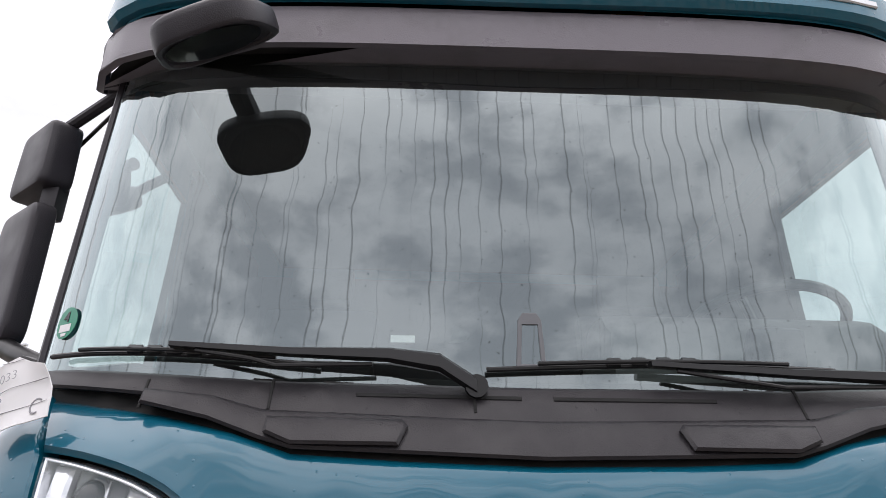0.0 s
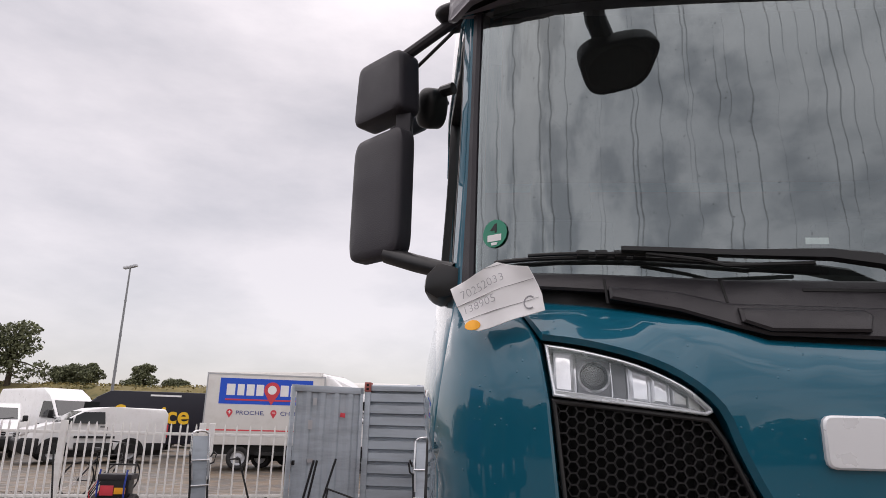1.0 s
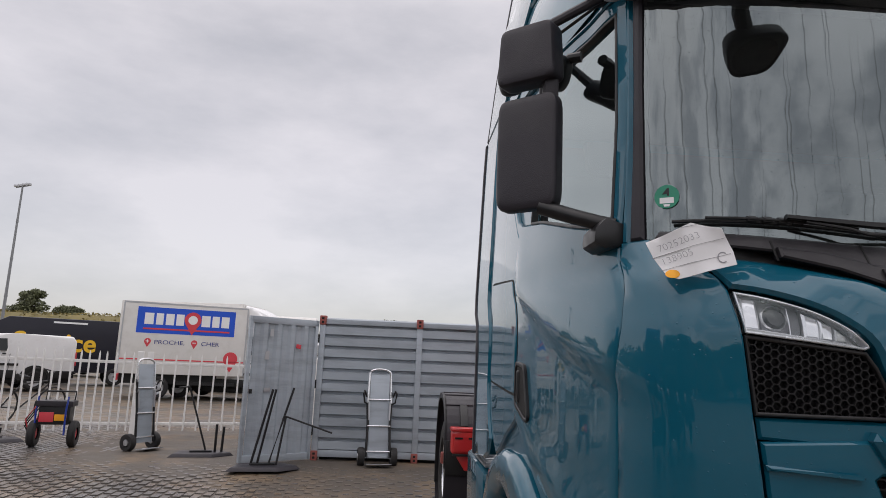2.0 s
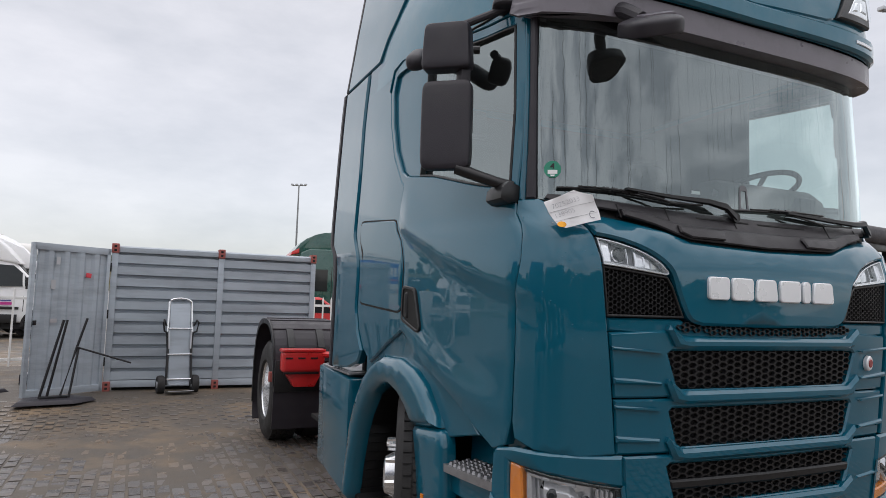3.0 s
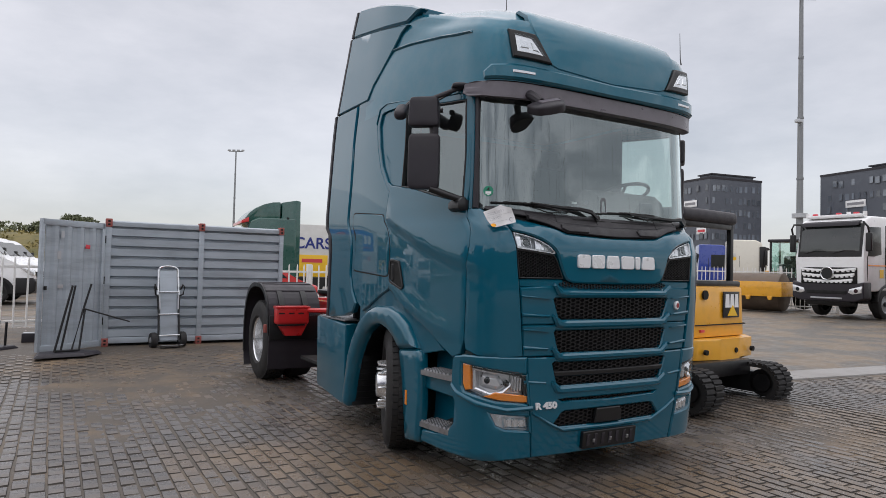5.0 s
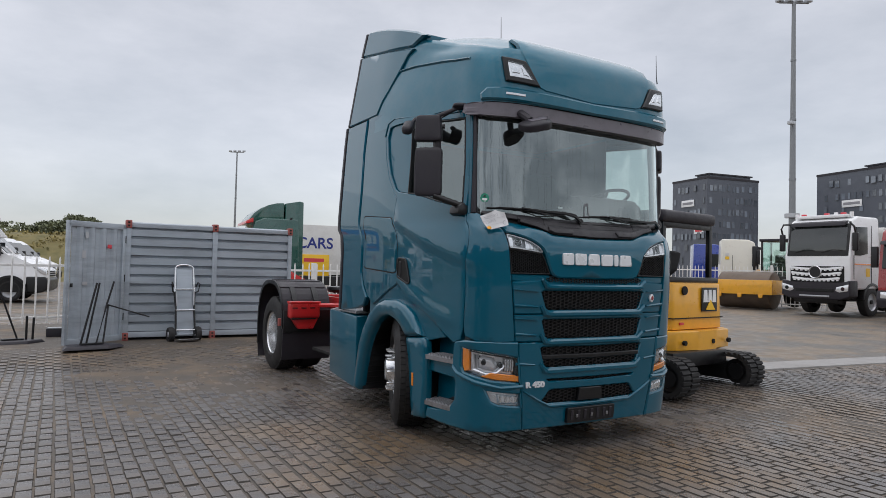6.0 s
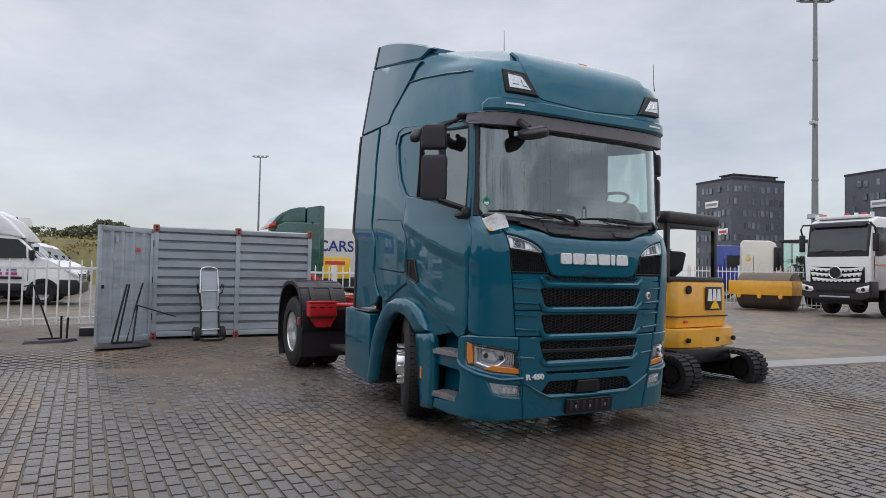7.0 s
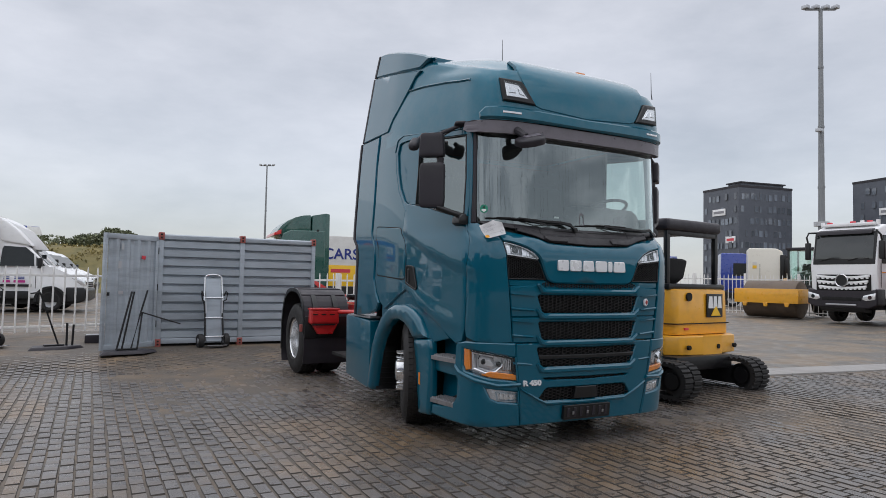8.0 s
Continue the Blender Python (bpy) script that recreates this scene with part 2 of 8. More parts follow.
FENCEWHITE = mat("white powder coat", (0.8, 0.79, 0.77), (0.86, 0.85, 0.83), rough=0.45, dirt=(0.45, 0.42, 0.38), dscale=5, damount=0.4)
PAPERM = mat("white paper", (0.76, 0.75, 0.76), (0.82, 0.82, 0.82), rough=0.75)
INK = mat("grey ink", (0.25, 0.25, 0.27), (0.32, 0.32, 0.34), rough=0.8)
GALV = mat("grey painted steel", (0.34, 0.385, 0.43), (0.46, 0.51, 0.56), rough=0.4, metal=0.15, scale=3, dirt=(0.265, 0.29, 0.32), dscale=1.6, damount=0.7, dlo=0.46, dhi=0.66, bump=0.12, bscale=14, stretch=(0.6, 1.0, 3.2))
RUSTRED = mat("rusty red casting", (0.3, 0.065, 0.055), (0.36, 0.12, 0.1), rough=0.7, scale=20, bump=0.2)
ALU = mat("dull aluminium", (0.42, 0.43, 0.45), (0.52, 0.53, 0.55), rough=0.38, metal=0.7, scale=10)
YELLOW = mat("yellow machine paint", (0.80, 0.37, 0.02), (0.84, 0.42, 0.03), rough=0.35, coat=0.4, dirt=(0.5, 0.25, 0.04), dscale=4, damount=0.45)
DARKGREEN = mat("dark green paint", (0.008, 0.07, 0.055), (0.012, 0.085, 0.066), rough=0.3, coat=0.7)
BLUE = mat("blue paint", (0.012, 0.04, 0.28), (0.018, 0.05, 0.33), rough=0.32, coat=0.6)
SIGNBLUE = mat("blue sign film", (0.004, 0.075, 0.56), (0.006, 0.09, 0.62), rough=0.4)
SIGNRED = mat("red sign film", (0.62, 0.05, 0.07), (0.68, 0.06, 0.08), rough=0.4)
SIGNYELLOW = mat("yellow sign film", (0.85, 0.5, 0.02), (0.9, 0.55, 0.03), rough=0.4)
NAVY = mat("navy sign film", (0.015, 0.03, 0.2), (0.02, 0.035, 0.24), rough=0.4)
BLACKPAINT = mat("black van paint", (0.010, 0.010, 0.018), (0.015, 0.015, 0.026), rough=0.4, coat=0.15, spec=0.3)
MAROON = mat("dark red paint", (0.25, 0.012, 0.014), (0.3, 0.02, 0.02), rough=0.32, coat=0.6)
CLADDING = mat("anthracite cladding", (0.08, 0.09, 0.112), (0.112, 0.125, 0.15), rough=0.45, scale=0.7, dirt=(0.12, 0.132, 0.16), dscale=0.9, damount=0.7)
FRAMEGREY = mat("window frame grey", (0.12, 0.125, 0.135), (0.17, 0.175, 0.185), rough=0.5)
SEATFAB = mat("black interior cloth", (0.02, 0.02, 0.022), (0.035, 0.034, 0.034), rough=0.9, scale=30)
DASHM = mat("dark dashboard plastic", (0.05, 0.05, 0.052), (0.07, 0.068, 0.068), rough=0.6, scale=20)
LINER = mat("grey cab lining", (0.045, 0.046, 0.05), (0.065, 0.066, 0.07), rough=0.9, scale=20)
STICKGREEN = mat("green sticker", (0.01, 0.22, 0.13), (0.015, 0.26, 0.16), rough=0.4)
ORANGE = mat("orange dot", (0.85, 0.36, 0.01), (0.9, 0.4, 0.02), rough=0.6)
PAVER = mat("concrete paver", (0.080, 0.073, 0.071), (0.142, 0.129, 0.122), rough=0.32, spec=0.75, scale=5, bump=0.35, bscale=90, rvar=0.2, dirt=(0.18, 0.12, 0.068), dscale=0.5, damount=0.85, dlo=0.46, dhi=0.60, isl=0.16)
PAVER_ONE = mat("concrete paver, single", (0.080, 0.073, 0.071), (0.142, 0.129, 0.122), rough=0.32, spec=0.75, scale=5, bump=0.35, bscale=90, rvar=0.2, dirt=(0.15, 0.105, 0.066), dscale=1.1, damount=0.5, rnd=0.16)
SAND = mat("wet sand and dirt", (0.062, 0.052, 0.042), (0.112, 0.091, 0.07), rough=0.6, scale=4, bump=0.6, bscale=70, dirt=(0.22, 0.15, 0.085), dscale=1.2, damount=0.8)
# wet dirt on the pavers' sides, darkened to paint in the joints' shade
JOINT = mat("wet joint dirt and shade", (0.034, 0.029, 0.025), (0.06, 0.051, 0.042), rough=0.7, scale=5)
ASPHALT = mat("worn grey asphalt", (0.06, 0.055, 0.05), (0.185, 0.165, 0.14), rough=0.55, scale=3.4, bump=0.7, bscale=26, dirt=(0.2, 0.152, 0.105), dscale=0.8, damount=0.85, rvar=0.25, dlo=0.46, dhi=0.56)
CONCRETE = mat("pale concrete", (0.26, 0.25, 0.24), (0.32, 0.31, 0.3), rough=0.7, scale=3, bump=0.2, bscale=40, dirt=(0.18, 0.165, 0.15), dscale=2, damount=0.6)
GRASS = mat("dry rough grass", (0.14, 0.12, 0.04), (0.30, 0.24, 0.095), rough=0.9, scale=0.8, bump=0.8, bscale=9, dirt=(0.06, 0.075, 0.025), dscale=0.45, damount=0.8, isl=0.35)
LEAF = mat("foliage", (0.115, 0.13, 0.07), (0.155, 0.17, 0.095), rough=0.7, scale=2, isl=0.45)
BARK = mat("bark", (0.06, 0.045, 0.03), (0.09, 0.07, 0.05), rough=0.9, scale=12, bump=0.5)
POLE = mat("galvanised mast", (0.2, 0.21, 0.22), (0.27, 0.28, 0.29), rough=0.45, metal=0.4, scale=5)
WSGLASS = glass("windscreen glass", (0.74, 0.83, 0.8), gloss=5.4, film=0.02, streaks=True)
SIDEGLASS = glass("side glass", (0.74, 0.86, 0.83), gloss=4.2, film=0.02)
LENSGLASS = glass("clear lens", (0.95, 0.96, 0.97), gloss=1.3)
FARGLASS = mat("dark vehicle glass", (0.012, 0.015, 0.017), (0.022, 0.026, 0.028), rough=0.08, coat=0.1, spec=0.4, rvar=0.03)
SCREEN = mat("tinted cab windscreen", (0.012, 0.015, 0.016), (0.035, 0.042, 0.042), rough=0.07, spec=0.9, scale=1.3, rvar=0.03)
# pale base tones put the sky mirrored in the panes into the colour
WINGLASS = mat("office window glass", (0.08, 0.095, 0.12), (0.22, 0.25, 0.29), rough=0.08, spec=0.9, scale=0.15, rvar=0.03, rnd=0.5)


# ---------- building blocks ----------
def world_of(ob):
    return world_of(ob.parent) @ ob.matrix_parent_inverse @ ob.matrix_basis if ob.parent else ob.matrix_basis.copy()


def thing(name, label, category, at=(0, 0, 0), turn=0.0, group="", kind=""):
    ob = new(name)
    ob.empty_display_size = 0.2
    ob.matrix_basis = pose(*at, 0, 0, turn)
    return tagged(ob, label, category, group, kind)


def mesh_of(name, bm, material, smooth=35):
    bmesh.ops.recalc_face_normals(bm, faces=bm.faces)
    me = bpy.data.meshes.new(name)
    bm.to_mesh(me)
    bm.free()
    me.materials.append(material)
    if smooth:
        me.polygons.foreach_set("use_smooth", [True] * len(me.polygons))
        me.set_sharp_from_angle(angle=radians(smooth))
    return me


def part(name, bm, material, parent=None, label="", local=False, smooth=35):
    """Links a bmesh as one mesh object under its thing or part. Its points are in the world, or with local in the parent's own axes."""
    ob = new(name, mesh_of(name, bm, material, smooth) if isinstance(bm, bmesh.types.BMesh) else bm)
    if parent:
        ob.parent = parent
        if not local:
            ob.matrix_parent_inverse = world_of(parent).inverted()
    return tagged(ob, label)


def box(x0, x1, y0, y1, z0, z1, bev=0.0, bm=None, seg=2):
    bm = bm or bmesh.new()
    v = [bm.verts.new((x, y, z)) for x in (x0, x1) for y in (y0, y1) for z in (z0, z1)]
    fs = [bm.faces.new([v[i] for i in q]) for q in ((0, 1, 3, 2), (4, 6, 7, 5), (0, 4, 5, 1), (2, 3, 7, 6), (0, 2, 6, 4), (1, 5, 7, 3))]
    if bev:
        bmesh.ops.bevel(bm, geom=list({e for f in fs for e in f.edges}), offset=bev, segments=seg, profile=0.6, affect="EDGES")
    return bm


def prism(poly, a0, a1, axis="x", bev=0.0, bm=None, taper=None, seg=2):
    """A polygon given in the two other axes, drawn out along an axis from a0 to a1. taper: factor of the far end about its middle."""
    bm = bm or bmesh.new()

    def put(p, q, a):
        return {"x": (a, p, q), "y": (p, a, q), "z": (p, q, a)}[axis]
    lo = [bm.verts.new(put(p, q, a0)) for p, q in poly]
    cp, cq = sum(p for p, _ in poly) / len(poly), sum(q for _, q in poly) / len(poly)
    k = taper or 1.0
    hi = [bm.verts.new(put(cp + (p - cp) * k, cq + (q - cq) * k, a1)) for p, q in poly]
    fs = [bm.faces.new(lo), bm.faces.new(hi[::-1])]
    for i in range(len(poly)):
        j = (i + 1) % len(poly)
        fs.append(bm.faces.new((lo[i], hi[i], hi[j], lo[j])))
    if bev:
        bmesh.ops.bevel(bm, geom=list({e for f in fs for e in f.edges}), offset=bev, segments=seg, profile=0.6, affect="EDGES")
    return bm


def tube(points, radius, bm=None, sides=8, ends=None):
    """A round bar along points; ends: radius at its last point."""
    bm = bm or bmesh.new()
    pts = [Vector(p) for p in points]
    rings = []
    for i, p in enumerate(pts):
        d = (pts[min(i + 1, len(pts) - 1)] - pts[max(i - 1, 0)]).normalized()
        a = d.cross(Vector((0.13, 0.31, 1.0)) if abs(d.z) < 0.95 else Vector((1, 0.2, 0))).normalized()
        b = d.cross(a)
        r = radius if ends is None else radius + (ends - radius) * i / (len(pts) - 1)
        rings.append([bm.verts.new(p + r * (math.cos(2 * math.pi * k / sides) * a + math.sin(2 * math.pi * k / sides) * b)) for k in range(sides)])
    for r0, r1 in zip(rings, rings[1:]):
        for k in range(sides):
            bm.faces.new((r0[k], r0[(k + 1) % sides], r1[(k + 1) % sides], r1[k]))
    bm.faces.new(rings[0][::-1])
    bm.faces.new(rings[-1])
    return bm


def lathe(profile, m=None, sides=32, bm=None):
    """A profile of (radius, along) turned about the x axis, then placed by m."""
    bm = bm or bmesh.new()
    m = m or Matrix()
    rings = [[bm.verts.new(m @ Vector((a, r * math.cos(2 * math.pi * k / sides), r * math.sin(2 * math.pi * k / sides)))) for k in range(sides)] for r, a in profile]
    for r0, r1 in zip(rings, rings[1:]):
        for k in range(sides):
            bm.faces.new((r0[k], r0[(k + 1) % sides], r1[(k + 1) % sides], r1[k]))
    return bm


def lerp(table, v):
    return float(np.interp(v, [p[0] for p in table], [p[1] for p in table]))


def smooth01(a, b, v):
    s = min(1.0, max(0.0, (v - a) / (b - a)))
    return s * s * (3 - 2 * s)


def ground_z(x, y):
    """The yard rises very slightly towards the container and the far side."""
    return 0.115 * max(smooth01(5.6, 8.0, y), smooth01(1.9, 4.2, x))


def resample(loop, step, closed=True):
    out = []
    n = len(loop)
    for i in range(n if closed else n - 1):
        (a, b), (c, d) = loop[i], loop[(i + 1) % n]
        k = max(1, int(math.hypot(c - a, d - b) / step + 0.5))
        out += [(a + (c - a) * j / k, b + (d - b) * j / k) for j in range(k)]
    return out


def rounded(loop, r, seg=3):
    """The loop with its corners rounded to about r."""
    out = []
    n = len(loop)
    for i in range(n):
        p0, p, p1 = (Vector(loop[(i + k) % n]) for k in (-1, 0, 1))
        a, b = p0 - p, p1 - p
        k = min(r, a.length * 0.45, b.length * 0.45)
        if a.normalized().angle(b.normalized(), 3.0) > 2.85:
            out.append(tuple(p))
            continue
        s, e = p + a.normalized() * k, p + b.normalized() * k
        for j in range(seg + 1):
            t = j / seg
            q = s * (1 - t) ** 2 + p * 2 * t * (1 - t) + e * t * t
            out.append((q.x, q.y))
    return out


def flow(points, seg=4):
    """A smooth open curve through the points."""
    p = [Vector(points[0])] + [Vector(q) for q in points] + [Vector(points[-1])]
    out = []
    for a, b, c, d in zip(p, p[1:], p[2:], p[3:]):
        for j in range(seg):
            t = j / seg
            q = 0.5 * (2 * b + (c - a) * t + (2 * a - 5 * b + 4 * c - d) * t * t + (3 * b - a - 3 * c + d) * t ** 3)
            out.append((q.x, q.y))
    return out + [tuple(points[-1])]


def area2(loop):
    return sum(a[0] * b[1] - b[0] * a[1] for a, b in zip(loop, loop[1:] + loop[:1]))


def inset(loop, r):
    n, out = len(loop), []
    for i in range(n):
        p0, p, p1 = (Vector(loop[(i + k) % n]) for k in (-1, 0, 1))
        a, b = (p - p0), (p1 - p)
        if a.length < 1e-9 or b.length < 1e-9:
            out.append(tuple(p))
            continue
        na, nb = Vector((-a.y, a.x)).normalized(), Vector((-b.y, b.x)).normalized()
        m = (na + nb).normalized() if (na + nb).length > 1e-6 else na
        q = p + m * (r / max(0.5, m.dot(na)))
        out.append((q.x, q.y))
    return out


def even_odd(loops, p, q):
    odd = False
    for lp in loops:
        for (a, b), (c, d) in zip(lp, lp[1:] + lp[:1]):
            if (b > q) != (d > q) and p < a + (q - b) * (c - a) / (d - b):
                odd = not odd
    return odd


def sheet(bm, loops, surf, d, t, r=0.004, step=0.07, back=False):
    """A panel with an outline and holes in a surface's own two coordinates, laid at the height d over it, t thick, its edges rounded by r."""
    from mathutils.geometry import delaunay_2d_cdt
    rims = []
    for i, lp in enumerate(loops):
        lp = list(lp)
        if (area2(lp) > 0) != (i == 0):
            lp = lp[::-1]
        rims.append(resample(lp, step))
    tops = [inset(lp, r) for lp in rims]
    pts, edges = [], []
    for lp in tops:
        o = len(pts)
        pts += lp
        edges += [(o + k, o + (k + 1) % len(lp)) for k in range(len(lp))]
    us, vs = [p[0] for p in tops[0]], [p[1] for p in tops[0]]
    u = min(us) + step / 2
    row = 0
    while u < max(us):
        v = min(vs) + step * (0.5 if row % 2 else 0.9)
        while v < max(vs):
            if even_odd(tops, u, v) and min((u - a) ** 2 + (v - b) ** 2 for a, b in pts[:sum(map(len, tops))]) > (0.45 * step) ** 2:
                pts.append((u, v))
            v += step
        u += step
        row += 1
    co, _, tri, *_ = delaunay_2d_cdt([Vector(p) for p in pts], edges, [], 0, 1e-6)
    vert = [bm.verts.new(surf(p.x, p.y, d)) for p in co]
    for f in tri:
        c = sum((co[i] for i in f), Vector((0, 0))) / 3
        if even_odd(tops, c.x, c.y):
            bm.faces.new([vert[i] for i in f])
    near = {(round(p.x, 5), round(p.y, 5)): i for i, p in enumerate(co)}
    for lp, tp in zip(rims, tops):
        ring0 = [vert[near[(round(Vector(p).x, 5), round(Vector(p).y, 5))]] if (round(Vector(p).x, 5), round(Vector(p).y, 5)) in near else bm.verts.new(surf(*p, d)) for p in tp]
        ring1 = [bm.verts.new(surf(*p, d - r)) for p in lp]
        ring2 = [bm.verts.new(surf(*p, d - t)) for p in lp]
        for a, b in ((ring0, ring1), (ring1, ring2)):
            for k in range(len(lp)):
                j = (k + 1) % len(lp)
                if a[k] is not a[j]:
                    bm.faces.new((a[k], a[j], b[j], b[k]))
    return bm


def mir(loop):
    return [(-u, z) for u, z in loop][::-1]


def both(half):
    """A loop from its left half, which runs from the middle line round to the middle line."""
    return list(half) + [(-u, z) for u, z in half[::-1] if abs(u) > 1e-6]


def words(text, size, at, material, parent, name="lettering", depth=0.004, label="", m=None, bold=0.0):
    cu = bpy.data.curves.new(name, "FONT")
    cu.body, cu.size, cu.extrude, cu.offset, cu.align_x, cu.align_y = text, size, depth, bold, "CENTER", "CENTER"
    tmp = bpy.data.objects.new("tmp", cu)
    scene.collection.objects.link(tmp)
    me = bpy.data.meshes.new_from_object(tmp.evaluated_get(bpy.context.evaluated_depsgraph_get()))
    bpy.data.objects.remove(tmp)
    me.transform(at if m is None else m)
    me.materials.clear()
    me.materials.append(material)
    return part(name, me, material, parent, label)


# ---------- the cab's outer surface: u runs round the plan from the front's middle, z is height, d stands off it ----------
# half of the cab's plan: flat doors that draw in towards the front, tight corners, a nearly straight front; u is spaced
# along rays from the camera so the panels fit its view
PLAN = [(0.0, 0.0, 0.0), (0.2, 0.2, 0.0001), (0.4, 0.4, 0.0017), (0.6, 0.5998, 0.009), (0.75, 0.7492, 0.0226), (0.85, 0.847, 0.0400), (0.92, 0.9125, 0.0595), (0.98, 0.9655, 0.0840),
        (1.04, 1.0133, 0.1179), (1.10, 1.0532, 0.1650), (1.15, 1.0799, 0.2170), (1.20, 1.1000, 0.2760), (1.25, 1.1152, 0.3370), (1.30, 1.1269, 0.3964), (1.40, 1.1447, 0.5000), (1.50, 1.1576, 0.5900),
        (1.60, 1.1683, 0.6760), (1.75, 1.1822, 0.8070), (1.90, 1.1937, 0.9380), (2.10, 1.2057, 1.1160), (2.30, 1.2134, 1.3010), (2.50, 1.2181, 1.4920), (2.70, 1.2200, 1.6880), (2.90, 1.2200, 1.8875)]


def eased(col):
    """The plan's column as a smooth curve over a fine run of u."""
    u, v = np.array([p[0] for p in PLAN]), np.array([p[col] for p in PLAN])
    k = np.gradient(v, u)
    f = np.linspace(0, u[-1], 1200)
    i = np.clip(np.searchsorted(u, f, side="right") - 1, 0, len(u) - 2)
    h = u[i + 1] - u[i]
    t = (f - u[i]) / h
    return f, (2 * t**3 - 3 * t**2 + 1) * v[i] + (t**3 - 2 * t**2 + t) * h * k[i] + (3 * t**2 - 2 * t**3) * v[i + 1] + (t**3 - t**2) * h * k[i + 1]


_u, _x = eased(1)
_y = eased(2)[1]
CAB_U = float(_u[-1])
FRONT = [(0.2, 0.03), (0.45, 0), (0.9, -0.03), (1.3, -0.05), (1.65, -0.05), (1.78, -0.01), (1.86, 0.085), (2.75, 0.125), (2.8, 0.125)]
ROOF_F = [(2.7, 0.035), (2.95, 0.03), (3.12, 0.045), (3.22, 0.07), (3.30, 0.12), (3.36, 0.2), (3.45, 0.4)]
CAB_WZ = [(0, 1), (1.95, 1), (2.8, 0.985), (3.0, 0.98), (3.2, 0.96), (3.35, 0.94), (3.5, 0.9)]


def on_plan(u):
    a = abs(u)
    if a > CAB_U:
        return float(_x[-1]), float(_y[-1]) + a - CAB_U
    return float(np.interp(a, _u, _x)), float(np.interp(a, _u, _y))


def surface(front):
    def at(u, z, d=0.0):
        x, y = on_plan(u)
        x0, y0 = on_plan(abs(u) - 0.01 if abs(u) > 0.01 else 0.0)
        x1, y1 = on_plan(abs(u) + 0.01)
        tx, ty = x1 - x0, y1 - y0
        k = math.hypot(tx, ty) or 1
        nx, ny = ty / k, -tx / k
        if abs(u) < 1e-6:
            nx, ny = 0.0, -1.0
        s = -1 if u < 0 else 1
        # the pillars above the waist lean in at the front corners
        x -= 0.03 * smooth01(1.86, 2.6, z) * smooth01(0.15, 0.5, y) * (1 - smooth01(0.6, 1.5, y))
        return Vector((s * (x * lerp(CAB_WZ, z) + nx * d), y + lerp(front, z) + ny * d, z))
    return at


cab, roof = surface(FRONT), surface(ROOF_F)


def pressed(u, z, d=0.0):
    """The cab's side with the two creases pressed into doors and corners: each swells to an edge and falls away below it."""
    a = abs(u)
    v = z - lerp([(1.0, 1.44), (1.22, 1.53), (1.8, 1.69), (2.25, 1.885)], a)
    k = 0.020 * smooth01(2.28, 2.1, a) * smooth01(0.98, 1.3, a)
    e = k * (1 - smooth01(0.0, 0.30, v) if v > 0 else 1 - smooth01(0.0, 0.055, -v))
    v = z - lerp([(1.22, 1.0), (1.6, 1.075), (2.0, 1.20), (2.28, 1.345)], a)
    k = 0.012 * smooth01(1.2, 1.4, a)
    e += k * (1 - smooth01(0.0, 0.16, v) if v > 0 else 1 - smooth01(0.0, 0.05, -v))
    return cab(u, z, d + e)


truck = thing("tractor_truck", "teal two-axle tractor truck with high-roof cab, parked on wet block paving", "truck", (0, 1.43, 0))


def panel(name, loops, material=TEAL, parent=truck, d=0.0, t=0.03, r=0.006, surf=cab, step=0.07, label="", bm=None, smooth=40):
    return part(name, sheet(bm or bmesh.new(), loops, surf, d, t, r, step), material, parent, label, smooth=smooth)


def honeycomb(name, loop, parent, d=-0.012, cell=0.029, wide=0.95, tall=0.44, bar=0.84, label="black honeycomb grille", surf=cab):
    """A plate of hexagonal rings inside the outline, and a near-black sheet behind it that paints in the shade."""
    bm = bmesh.new()
    us, zs = [p[0] for p in loop], [p[1] for p in loop]
    outer = inset(loop if area2(loop) > 0 else loop[::-1], 0.004)
    w, h = cell * wide, cell * tall
    row = 0
    z = min(zs) + h * 0.35
    while z < max(zs):
        u = min(us) + (w * 0.99 if row % 2 else 0) + w * 0.2
        while u < max(us):
            if even_odd([outer], u, z):
                rings = []
                for k, dd in ((0.99, d - 0.012), (0.99, d), (bar, d), (bar - 0.04, d - 0.016)):
                    ring = []
                    for a in (-0.33, 0.33, 0.66, 0.33, -0.33, -0.66):
                        ring.append(a)
                    zz = (0.5, 0.5, 0, -0.5, -0.5, 0)
                    rings.append([bm.verts.new(surf(u + ring[i] * w * k * 0.98, z + zz[i] * 2 * h * k, dd)) for i in range(6)])
                for r0, r1 in zip(rings, rings[1:]):
                    for i in range(6):
                        bm.faces.new((r0[i], r0[(i + 1) % 6], r1[(i + 1) % 6], r1[i]))
            u += w * 1.98
        row += 1
        z += h
    g = part(name, bm, GRILLE, parent, label, smooth=0)
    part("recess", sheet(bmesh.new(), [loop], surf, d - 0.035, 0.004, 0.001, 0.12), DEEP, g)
    return g


# --- front lid between the cowl and the grille ---
lid = both([(0, 1.735), (-0.24, 1.74), (-0.44, 1.75), (-0.55, 1.785), (-0.70, 1.82), (-0.965, 1.86), (-0.92, 1.80)]
           + flow([(-0.888, 1.75), (-0.80, 1.737), (-0.70, 1.71), (-0.62, 1.672), (-0.556, 1.614), (-0.527, 1.54), (-0.485, 1.45), (-0.45, 1.418), (-0.40, 1.405)], 3) + [(0, 1.40)])
front_lid = panel("front_lid", [lid], d=0.012, t=0.06, r=0.012)

